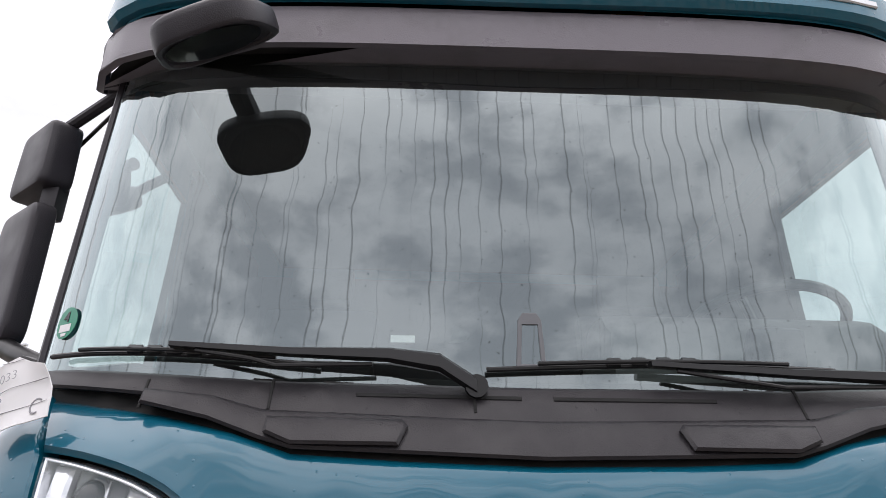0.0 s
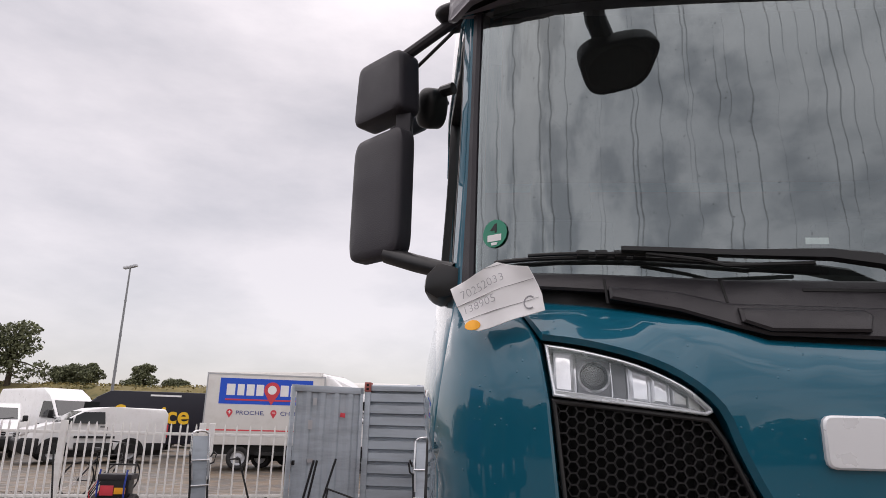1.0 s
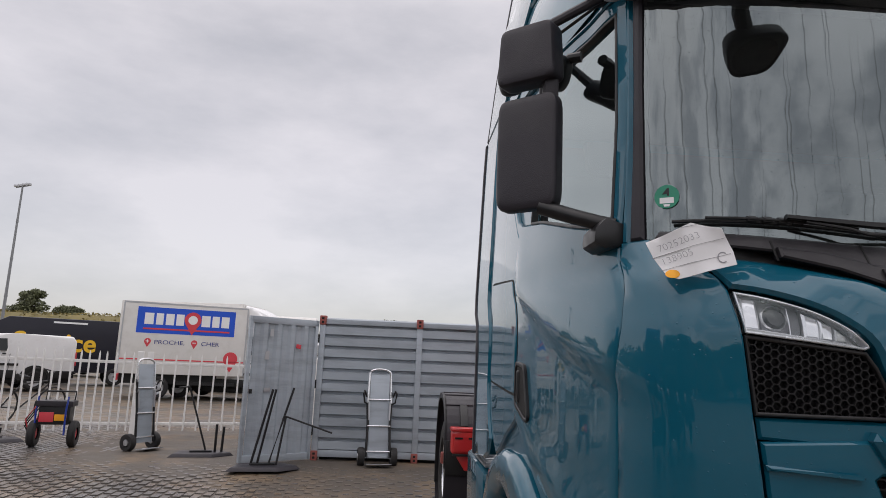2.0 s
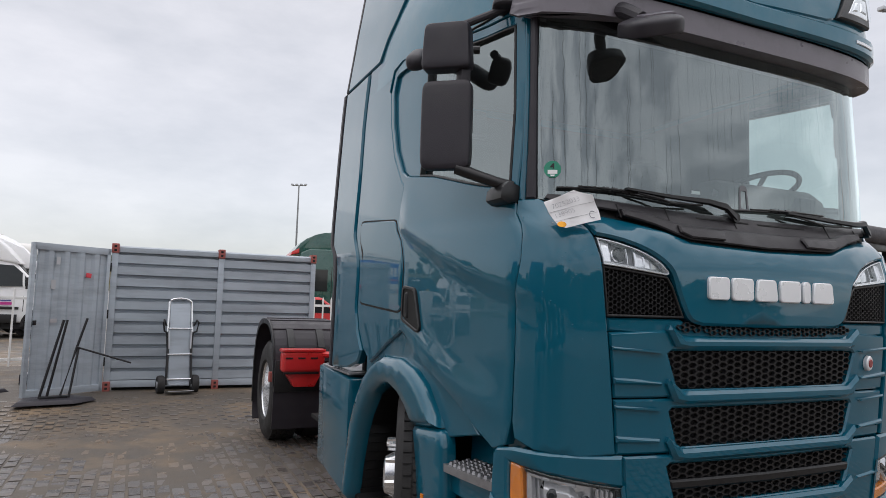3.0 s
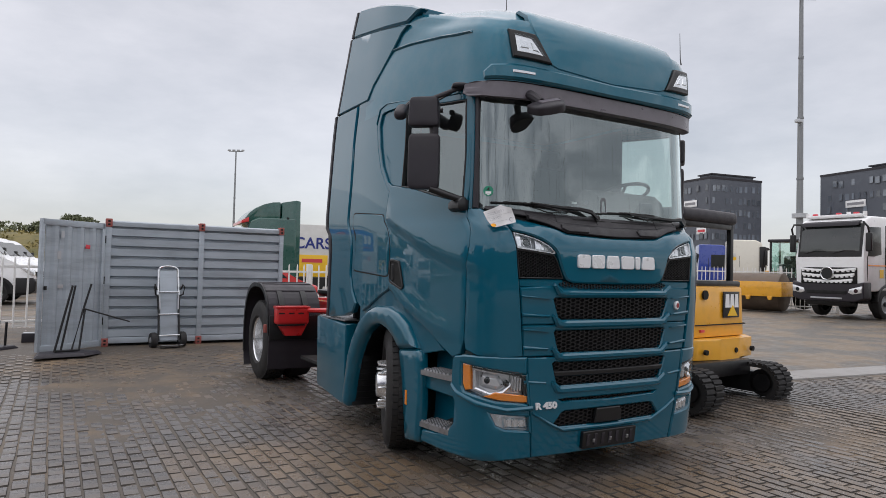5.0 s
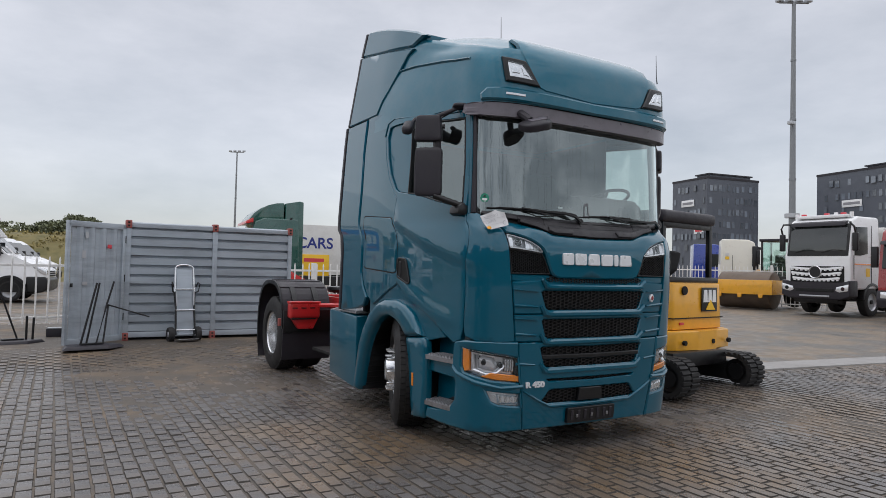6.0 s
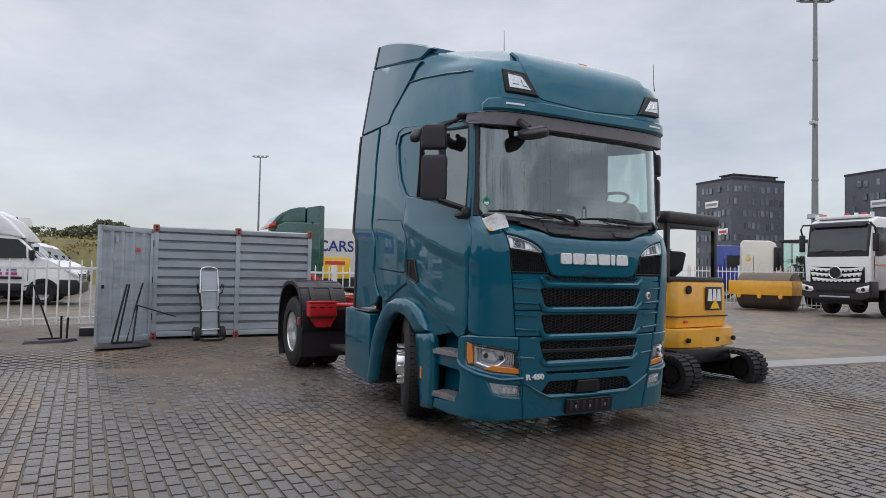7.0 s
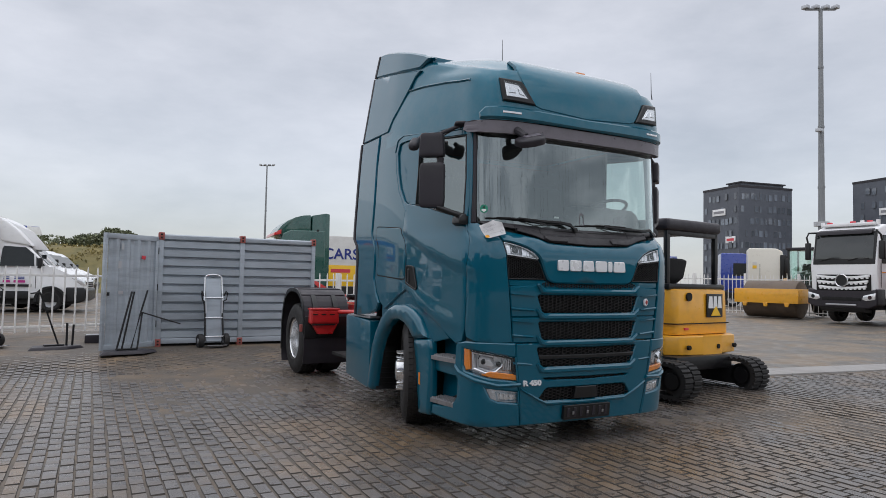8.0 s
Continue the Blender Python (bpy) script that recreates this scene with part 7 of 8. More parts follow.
# rental box truck
t, m = veh("rental_box_truck", "white rental box truck with blue sign on its side", "truck", -8.5, 21.0, 108.5)
vp(t, m, "cargo_box", box(-1.1, 1.1, -1.65, 2.05, 0.76, 2.95, 0.02), OFFWHITE)
for s in (1, -1):
    def side(name, bm, material, label="", parent=None):
        return vp(t, m, name, bm, material, label, parent=parent)
    g = 1 if s < 0 else -1
    def span(a, b):
        """A stretch of the side, counted from its left end as one reads it."""
        lo, hi = (2.05 - a, 2.05 - b) if s < 0 else (-1.65 + a, -1.65 + b)
        return min(lo, hi), max(lo, hi)
    def bar(name, a, b, z0, z1, lift, material, parent=None, label=""):
        return side(name, box(*sorted((s * (1.1 + lift), s * (1.104 + lift))), *span(a, b), z0, z1), material, label, parent)
    def round_pin(name, a, z, r, lift, material, parent=None, tip=True, label=""):
        c = sum(span(a, a)) / 2
        pts = [(c + r * math.cos(w), z + r * math.sin(w)) for w in (np.linspace(-0.6, math.pi + 0.6, 14) if tip else np.linspace(0, 2 * math.pi, 17)[:-1])]
        return side(name, prism(pts + ([(c, z - r * 1.9)] if tip else []), s * (1.1 + lift), s * (1.104 + lift), "x"), material, label, parent)
    sg = bar("side_sign", 0.41, 3.30, 2.0, 2.80, 0.0, SIGNBLUE, label="blue sign with white bars and a red pin")
    for a, b in ((0.62, 0.88), (0.95, 1.16), (1.23, 1.47), (1.53, 1.76), (2.28, 2.54), (2.60, 2.82), (2.88, 3.12)):
        bar("name_bar", a, b, 2.27, 2.62, 0.005, WHITE, sg)
    bar("sign_line", 0.6, 3.15, 2.11, 2.16, 0.005, SIGNRED, sg)
    round_pin("pin", 2.02, 2.46, 0.25, 0.010, SIGNRED, sg)
    round_pin("pin_ring", 2.02, 2.46, 0.14, 0.015, WHITE, sg, False)
    words("PROCHE,", 0.175, m @ pose(s * 1.104, sum(span(1.40, 1.40)) / 2, 1.73, 90, 0, 90 if s > 0 else -90) @ Matrix.Diagonal((1.25, 1, 1, 1)), NAVY, t, depth=0.003, label="dark blue slogan lettering")
    words("CHER", 0.175, m @ pose(s * 1.104, sum(span(2.60, 2.60)) / 2, 1.73, 90, 0, 90 if s > 0 else -90) @ Matrix.Diagonal((1.25, 1, 1, 1)), NAVY, t, depth=0.003, label="dark blue slogan lettering")
    for a in (0.77, 2.12):
        dot = round_pin("slogan_dot", a, 1.75, 0.095, 0.0, SIGNRED)
        bar("dot_bar", a - 0.05, a + 0.05, 1.74, 1.765, 0.005, WHITE, dot)
        if a < 1:
            bar("dot_bar", a - 0.012, a + 0.012, 1.70, 1.80, 0.006, WHITE, dot)
    round_pin("price_pin", 3.25, 1.30, 0.22, 0.0, SIGNRED, label="red price pin")
    bar("red_stripe", 0.0, 3.7, 1.18, 1.22, 0.0, SIGNRED)
    for a in (0.0, 3.66):
        bar("corner_trim", a, a + 0.04, 0.78, 2.95, 0.004, ALU)
    bar("top_trim", 0.0, 3.7, 2.90, 2.95, 0.002, ALU)
    for yy in (0.9, -2.9):
        road_wheel(t, m, s * 0.95, yy, 0.36, 0.26)
    vp(t, m, "side_rail", box(*sorted((s * 1.0, s * 1.05)), -1.4, 0.4, 0.45, 0.55), BLACK)
    vp(t, m, "cab_window", box(*sorted((s * 0.965, s * 0.975)), -3.1, -2.3, 1.3, 1.85), FARGLASS)
vp(t, m, "cab", prism([(-4.2, 0.45), (-4.2, 0.95), (-3.6, 1.2), (-3.0, 1.95), (-1.75, 2.05), (-1.75, 0.45)], -0.96, 0.96, "x", 0.06), WHITE)
vp(t, m, "roof_fairing", prism([(-3.2, 2.0), (-2.7, 2.6), (-1.75, 3.0), (-1.68, 3.0), (-1.68, 2.0)], -0.98, 0.98, "x", 0.06), WHITE)
vp(t, m, "chassis", box(-0.5, 0.5, -3.6, 2.0, 0.45, 0.76), BLACK)
vp(t, m, "tail_lamp", box(-1.0, 1.0, 2.0, 2.08, 0.55, 0.72), SIGNRED)


def cab_over(x, y, turn, paint, name, label, height=3.0, body=None, width=1.22, trim=PLASTIC, glass_z=(1.72, 2.52), screen=FARGLASS, windows=True):
    """A cab-over lorry that faces minus y in its own axes."""
    t, m = veh(name, label, "truck", x, y, turn, "far lorries")
    g0, g1 = glass_z
    bm = prism([(0.0, 0.55), (-0.03, 1.1), (0.02, 1.7), (0.16, 2.5), (0.3, height - 0.15), (0.6, height), (1.95, height + 0.02), (2.0, 0.95), (0.5, 0.55)], -width, width, "x", 0.07, seg=3)
    vp(t, m, "cab", bm, paint)
    vp(t, m, "windscreen", prism([(0.02 + 0.19 * (g0 - 1.7) - 0.05, g0), (0.02 + 0.19 * (g1 - 1.7) - 0.04, g1), (0.2 + 0.1 * (g1 - 1.7), g1), (0.12, g0)], -width + 0.1, width - 0.1, "x", 0.02), screen)
    vp(t, m, "sun_visor", prism([(-0.1, g1 - 0.02), (-0.02, g1 + 0.1), (0.24, g1 + 0.14), (0.2, g1 + 0.02)], -width + 0.06, width - 0.06, "x", 0.02), trim)
    gr = vp(t, m, "grille", prism([(-0.055, 1.05), (-0.055, 1.5), (0.0, 1.5), (0.0, 1.05)], -width * 0.72, width * 0.72, "x", 0.02), DEEP)
    for k in range(3):
        vp(t, m, "grille_bar", box(-width * 0.7, width * 0.7, -0.075, -0.05, 1.12 + 0.13 * k, 1.17 + 0.13 * k, 0.01), paint, parent=gr)
    vp(t, m, "bumper", prism([(-0.1, 0.45), (-0.14, 0.7), (-0.08, 1.0), (0.1, 1.02), (0.4, 0.9), (0.4, 0.42)], -width - 0.02, width + 0.02, "x", 0.04), trim)
    for s in (-1, 1):
        vp(t, m, "headlight", box(*sorted((s * 0.75, s * 1.12)), -0.15, -0.05, 0.74, 0.96, 0.04), REFLECT)
        vp(t, m, "mirror", box(*sorted((s * (width + 0.05), s * (width + 0.26))), 0.05, 0.2, g0 + 0.03, g1 - 0.07, 0.04), BLACK)
        bm = bmesh.new()
        if windows:
            vp(t, m, "door_window", box(*sorted((s * width, s * (width + 0.01))), 0.35, 1.25, g0 - 0.07, g1 - 0.12), FARGLASS)
        else:
            vp(t, m, "air_intake", box(*sorted((s * (width - 0.1), s * (width + 0.1))), 0.12, 0.42, 1.55, 3.0, 0.05), BLACK, "tall black air intake")
        vp(t, m, "door_seam", box(*sorted((s * width, s * (width + 0.006))), 1.38, 1.4, 0.9, 2.5), DEEP)
        vp(t, m, "wiper", box(s * 0.1 if s > 0 else -0.9, 0.9 if s > 0 else -0.1, -0.03, -0.01, g0 + 0.02, g0 + 0.045), BLACK)
        for yy in body or (1.3, 5.0):
            road_wheel(t, m, s * (width - 0.14), yy, 0.5, 0.3)
        vp(t, m, "wheel_arch", prism([(0.72, 0.6), (0.85, 0.98), (1.1, 1.1), (1.5, 1.1), (1.75, 0.98), (1.88, 0.6), (1.78, 0.6), (1.5, 1.0), (1.1, 1.0), (0.82, 0.6)], s * (width - 0.1), s * (width + 0.02), "x", 0.01), trim)
    vp(t, m, "chassis", box(-0.45, 0.45, 0.5, 7.0, 0.6, 0.95), BLACK)
    return t, m


# dark green lorry behind the container
t, m = cab_over(2.3, 21.8, -96, DARKGREEN, "green_lorry", "dark green high-roof lorry cab behind the container", 3.1)
vp(t, m, "roof_fairing", prism([(0.05, 2.9), (0.12, 3.07), (0.28, 3.28), (0.5, 3.46), (0.78, 3.59), (1.1, 3.68), (1.38, 3.72), (1.38, 2.9)], -1.15, 1.15, "x", 0.06), DARKGREEN)
vp(t, m, "side_fairing", prism([(1.42, 1.0), (1.42, 3.69), (1.95, 3.80), (2.1, 3.77), (2.12, 1.0)], -1.2, 1.2, "x", 0.03), DARKGREEN)
vp(t, m, "vent_slot", box(1.2, 1.215, 1.6, 1.68, 2.6, 3.15), DEEP)
vp(t, m, "red_trim", prism([(-0.02, 2.86), (0.25, 2.93), (0.25, 3.1), (0.0, 2.97)], -1.2, 1.2, "x", 0.01), RED)
# white box body with blue lettering behind the fence
t, m = veh("box_trailer", "white box trailer with blue lettering", "trailer", 9.6, 25.6, -8)
vp(t, m, "cargo_box", box(-4.0, 4.0, 0.0, 2.5, 0.95, 3.3, 0.02), OFFWHITE)
words("CARS", 0.72, m @ pose(-2.9, -0.008, 2.42, 90, 0, 0), NAVY, t, label="blue lettering", bold=0.012)
sgn = vp(t, m, "yellow_sign", box(-3.6, -2.2, -0.03, 0.0, 0.9, 1.9, 0.01), SIGNYELLOW, "yellow sign with a red bar")
vp(t, m, "name_bar", box(-3.4, -2.45, -0.04, -0.03, 1.55, 1.72), SIGNRED, parent=sgn)
for x in (-2.8, -1.6, 1.5, 2.7):
    vp(t, m, "tyre", lathe([(0.0, -0.13), (0.45, -0.13), (0.48, 0.0), (0.45, 0.13), (0.0, 0.13)], pose(x, 0.25, 0.48, 0, 0, 90), 24), RUBBER)
vp(t, m, "chassis", box(-3.8, 3.8, 0.4, 2.1, 0.6, 0.95), BLACK)
t, m = veh("red_car", "small red car behind the fence", "car", 3.6, 17.6, 100)
vp(t, m, "body", prism([(0.0, 0.35), (0.0, 0.75), (0.9, 0.95), (1.5, 1.42), (2.9, 1.45), (3.6, 1.0), (3.9, 0.9), (3.9, 0.35)], -0.85, 0.85, "x", 0.08, seg=3), RED)
for s in (-1, 1):
    vp(t, m, "side_window", prism([(1.1, 0.98), (1.55, 1.35), (2.8, 1.37), (3.3, 1.0)], s * 0.845, s * 0.862, "x"), FARGLASS)
    for yy in (0.75, 3.15):
        road_wheel(t, m, s * 0.76, yy, 0.31, 0.2)

# unseen lorries beside the yard, guessed from a dark stepped shape mirrored in the corner; added to darken the paint of
# the corner and the doors
for y_, p_, h_ in ((-0.6, NAVY, 3.5), (-4.1, DARKGREEN, 3.1), (-7.6, BLACKPAINT, 3.5)):
    cab_over(-8.6, y_, 90, p_, "unseen_lorry", "unseen dark lorry added beside the yard to darken reflections", h_)

# white tipper lorry at the far right, four axles
t, m = veh("white_tipper_lorry", "white four-axle tipper lorry with black bumper and toothed grille", "truck", 20.3, 9.95, -89, "far lorries")
TW = 1.2
bm = prism([(0.10, 0.95), (0.02, 1.2), (0.0, 2.15), (0.17, 3.30), (0.30, 3.50), (0.62, 3.62), (2.0, 3.64), (2.06, 3.5), (2.1, 1.0)], -TW, TW, "x")
for v in bm.verts:
    v.co.x *= 1 - 0.05 * smooth01(2.1, 3.6, v.co.z)
bmesh.ops.bevel(bm, geom=bm.edges[:], offset=0.08, segments=3, profile=0.5, affect="EDGES")
vp(t, m, "cab", bm, WHITE)


def slope_y(z):
    """How far back the screen's slope lies at a height."""
    return 0.148 * (z - 2.15)


fr = vp(t, m, "screen_frame", prism([(slope_y(2.17) - 0.015, 2.17), (slope_y(3.34) - 0.015, 3.34), (slope_y(3.34) + 0.1, 3.34), (slope_y(2.17) + 0.1, 2.17)], -1.12, 1.12, "x", 0.02), BLACK, "black surround of the screen")
vp(t, m, "windscreen", prism([(slope_y(2.36) - 0.025, 2.36), (slope_y(3.27) - 0.025, 3.27), (slope_y(3.27) + 0.05, 3.27), (slope_y(2.36) + 0.05, 2.36)], -1.04, 1.04, "x", 0.008), SCREEN)
for x0, x1 in ((-0.85, -0.1), (0.15, 0.9)):
    vp(t, m, "wiper", tube([(x0, slope_y(2.3) - 0.05, 2.30), (x0 + 0.4, slope_y(2.4) - 0.06, 2.40), (x1, slope_y(2.38) - 0.05, 2.38)], 0.014), BLACK)
vp(t, m, "sun_visor", prism([(slope_y(3.3) - 0.16, 3.26), (slope_y(3.3) - 0.12, 3.40), (slope_y(3.3) + 0.1, 3.46), (slope_y(3.3) + 0.08, 3.38)], -1.0, 1.0, "x", 0.02), PLASTIC, "dark tinted sun visor")
up_ = vp(t, m, "upper_grille", prism([(-0.03, 1.18), (-0.03, 1.80), (0.05, 1.80), (0.05, 1.18)], -0.98, 0.98, "x", 0.03), DEEP)
for k in range(3):
    half = 0.96 - 0.05 * k
    z = 1.68 - 0.19 * k
    pts = [(-half, z + 0.03), (-half, z + 0.11), (-half * 0.5, z + 0.065), (0, z + 0.05), (half * 0.5, z + 0.065), (half, z + 0.11), (half, z + 0.03), (half * 0.5, z - 0.01), (0, z - 0.02), (-half * 0.5, z - 0.01)]
    vp(t, m, "grille_rail", prism(pts, -0.085, -0.02, "y", 0.008), WHITE, parent=up_)
    for a in np.linspace(-half + 0.08, half - 0.08, 11):
        zz = z - 0.01 + 0.035 * (a / half) ** 2
        vp(t, m, "grille_tooth", prism([(a - 0.06, zz + 0.02), (a + 0.06, zz + 0.02), (a + 0.035, zz - 0.05), (a - 0.035, zz - 0.05)], -0.08, -0.03, "y"), WHITE, parent=up_)
em_ = vp(t, m, "round_emblem", lathe([(0.22, -0.02), (0.24, 0.0), (0.22, 0.02), (0.20, 0.0), (0.22, -0.02)], pose(0, -0.11, 1.58, 0, 0, 90), 24), CHROME, "plain chrome ring on the grille")
vp(t, m, "emblem_disc", lathe([(0.0, 0.0), (0.2, 0.0), (0.2, 0.03), (0.0, 0.03)], pose(0, -0.10, 1.58, 0, 0, 90), 24), BLACK, parent=em_)
bp_ = vp(t, m, "bumper", prism([(-1.24, 1.30), (-0.98, 1.22), (-0.7, 1.16), (0.7, 1.16), (0.98, 1.22), (1.24, 1.30), (1.25, 0.72), (0.95, 0.60), (-0.95, 0.60), (-1.25, 0.72)], -0.14, 0.42, "y", 0.05, seg=3), PLASTIC, "black steel-edged bumper")
vp(t, m, "bumper_slot", box(-0.7, 0.7, -0.155, -0.13, 0.86, 0.98, 0.01), DEEP, parent=bp_)
vp(t, m, "step_bar", box(-0.55, 0.55, -0.17, -0.12, 0.68, 0.74, 0.015), ALU, parent=bp_)
vp(t, m, "skid_plate", prism([(-0.10, 0.60), (-0.04, 0.46), (0.4, 0.42), (0.4, 0.62)], -0.8, 0.8, "x", 0.02), BLACK, parent=bp_)
for s in (-1, 1):
    hl = vp(t, m, "headlight", prism([(s * 1.22, 1.16), (s * 0.80, 1.05), (s * 0.76, 0.92), (s * 0.90, 0.86), (s * 1.20, 0.92)], -0.17, -0.08, "y", 0.02), REFLECT, "clear headlight")
    vp(t, m, "projector", lathe([(0.0, 0.0), (0.07, 0.0), (0.06, 0.03), (0.0, 0.03)], pose(s * 1.02, -0.175, 0.99, 0, 0, 90), 16), FARGLASS, parent=hl)
    mr = vp(t, m, "mirror", box(*sorted((s * 1.24, s * 1.44)), -0.02, 0.12, 2.35, 3.0, 0.05, seg=3), BLACK)
    vp(t, m, "mirror_arm", tube([(s * 1.1, 0.2, 3.38), (s * 1.22, -0.1, 3.36), (s * 1.34, -0.04, 3.2), (s * 1.34, 0.05, 2.98)], 0.035), BLACK, parent=mr)
    bm = prism([(0.30, 2.20), (0.42, 3.22), (1.15, 3.24), (1.18, 2.28), (0.7, 2.2)], *sorted((s * (TW - 0.06), s * (TW - 0.005))), "x", 0.01)
    vp(t, m, "door_window", bm, FARGLASS)
    vp(t, m, "door_seam", box(*sorted((s * (TW - 0.01), s * (TW + 0.004))), 1.42, 1.44, 1.1, 3.3), DEEP)
    vp(t, m, "door_seam", box(*sorted((s * (TW - 0.01), s * (TW + 0.004))), 0.22, 0.24, 1.35, 2.2), DEEP)
    vp(t, m, "stripe", box(*sorted((s * TW, s * (TW + 0.006))), 0.26, 2.0, 1.86, 1.91), AMBER)
    vp(t, m, "label_plate", box(*sorted((s * TW, s * (TW + 0.006))), 1.05, 1.3, 1.45, 1.75), SIGNYELLOW)
    for yy in (1.5, 3.35, 5.6, 6.95):
        road_wheel(t, m, s * (TW - 0.15), yy, 0.53, 0.32)
    ar = [(1.5 + 0.66 * math.cos(w_), 0.56 + 0.66 * math.sin(w_)) for w_ in np.linspace(0.1, math.pi - 0.1, 13)]
    vp(t, m, "wheel_arch", prism(ar + [(1.5 + (p - 1.5) * 0.88, 0.56 + (q - 0.56) * 0.88) for p, q in ar[::-1]], *sorted((s * (TW - 0.3), s * (TW + 0.02))), "x", 0.01), BLACK)
vp(t, m, "chassis", box(-0.45, 0.45, 0.3, 8.0, 0.62, 1.0), BLACK)
vp(t, m, "under_shield", box(-1.0, 1.0, 0.3, 2.2, 0.55, 0.98), DEEP)
lb = vp(t, m, "roof_light_bar", box(-0.95, 0.95, 0.3, 0.7, 3.58, 3.70, 0.04), WHITE)
for x in (-0.75, 0.1, 0.7):
    vp(t, m, "roof_beacon", box(x - 0.08, x + 0.08, 0.42, 0.54, 3.70, 3.77, 0.02), SIGNRED, parent=lb)
for x in (-1.0, 0.45, 1.0):
    vp(t, m, "round_lamp", tube([(x, 0.45, 3.6), (x, 0.45, 3.78)], 0.07), WHITE, parent=lb)
vp(t, m, "tipper_body", prism([(2.45, 1.3), (2.25, 3.1), (2.3, 3.3), (8.1, 3.3), (8.1, 1.3)], -1.22, 1.22, "x", 0.04), OFFWHITE)
# dark red lorry beside it
cab_over(19.6, 6.2, -84, MAROON, "red_lorry", "dark red lorry at the edge of the yard", 3.1)
# blue and white lorries behind the far fence
cab_over(33.5, 23.7, 44, BLUE, "blue_lorry", "blue lorry cab behind the far fence", 3.35, glass_z=(2.0, 2.85))
t, m = cab_over(29.7, 18.7, 40, CREAM, "white_lorry", "cream white lorry cab behind the far fence", 3.35, glass_z=(2.0, 2.85), windows=False)
for z in (2.35, 2.55):
    vp(t, m, "rating_label", box(-1.24, -1.225, 1.55, 1.75, z - 0.08, z + 0.08), SIGNYELLOW if z < 2.4 else OFFWHITE)
cab_over(21.5, 21.0, -60, BLUE, "blue_lorry", "blue lorry cab behind the far fence", 2.8)

# road roller
t, m = veh("road_roller", "yellow road roller with a wide rusty drum", "road roller", 22.0, 13.9, -76)
vp(t, m, "drum", lathe([(0.0, -1.1), (0.72, -1.1), (0.78, -1.06), (0.78, 1.06), (0.72, 1.1), (0.0, 1.1)], pose(0, 0, 0.78), 40), mat("worn drum steel", (0.10, 0.075, 0.058), (0.17, 0.125, 0.09), rough=0.55, metal=0.3, scale=5, dirt=(0.06, 0.045, 0.035), dscale=3, damount=0.6))
fr = vp(t, m, "drum_frame", box(-1.3, 1.3, -0.98, -0.86, 0.62, 1.22, 0.02), YELLOW)
for s in (-1, 1):
    vp(t, m, "side_arm", box(*sorted((s * 1.16, s * 1.3)), -0.95, 1.3, 0.62, 1.22, 0.03), YELLOW, parent=fr)
    vp(t, m, "wheel", lathe([(0.3, -0.25), (0.62, -0.28), (0.7, 0.0), (0.62, 0.28), (0.3, 0.25)], pose(s * 0.85, 3.1, 0.7), 28), RUBBER)
    vp(t, m, "cab_post", box(0.62 + s * 0.6 - 0.04, 0.62 + s * 0.6 + 0.04, 1.42, 1.5, 1.3, 2.95, 0.01), BLACK)
    vp(t, m, "cab_post", box(0.62 + s * 0.6 - 0.04, 0.62 + s * 0.6 + 0.04, 2.5, 2.58, 1.3, 2.95, 0.01), BLACK)
    vp(t, m, "side_pane", box(0.62 + s * 0.6 - 0.01, 0.62 + s * 0.6 + 0.01, 1.5, 2.5, 1.4, 2.9), SIDEGLASS)
for x in (-0.85, 0.0, 0.85):
    vp(t, m, "scraper", prism([(x - 0.1, 0.64), (x + 0.1, 0.64), (x + 0.06, 0.48), (x - 0.06, 0.48)], -1.0, -0.9, "y", 0.01), YELLOW, parent=fr)
vp(t, m, "lifting_eye", tube([(-1.305, -0.25, 0.92), (-1.32, -0.25, 0.92)], 0.09, sides=14), DEEP, parent=fr)
vp(t, m, "drum_hub", tube([(-1.12, 0.0, 0.78), (-1.16, 0.0, 0.78)], 0.4, sides=20), BLACK)
vp(t, m, "front_pane", box(0.06, 1.18, 1.44, 1.46, 1.4, 2.9), SIDEGLASS)
vp(t, m, "cab_roof", box(-0.08, 1.32, 1.35, 2.7, 2.93, 3.05, 0.04), PLASTIC)
vp(t, m, "roller_seat", prism([(1.75, 1.4), (1.75, 1.75), (2.2, 1.72), (2.26, 2.35), (2.4, 2.35), (2.4, 1.4)], 0.3, 0.9, "x", 0.04), SEATFAB)
vp(t, m, "roller_console", prism([(1.5, 1.4), (1.52, 1.95), (1.62, 2.0), (1.72, 1.4)], 0.4, 0.85, "x", 0.02), BLACK)
vp(t, m, "cab_base", box(-0.05, 1.25, 1.3, 2.7, 0.6, 1.4, 0.03), BLACK)
vp(t, m, "engine_hood", box(-0.75, 0.75, 2.7, 4.2, 0.7, 1.7, 0.08), YELLOW)

# far vehicles on and behind the bank
t, m = veh("tanker_lorry", "tanker lorry with blue and white cab driving on the bank", "truck", -7.6, 60.0, -88)
m = pose(-10.2, 84.0, 3.55, 0, 0, 92)
t.matrix_basis = m
vp(t, m, "tank", lathe([(0.0, -4.0), (0.9, -4.0), (1.15, -3.8), (1.15, 3.8), (0.9, 4.0), (0.0, 4.0)], pose(0, 5.6, 2.0, 0, 0, 90), 24), OFFWHITE)
vp(t, m, "cab", prism([(-1.2, 0.5), (-1.25, 1.6), (-0.9, 2.9), (0.8, 3.0), (0.9, 0.5)], -1.2, 1.2, "x", 0.08), BLUE)
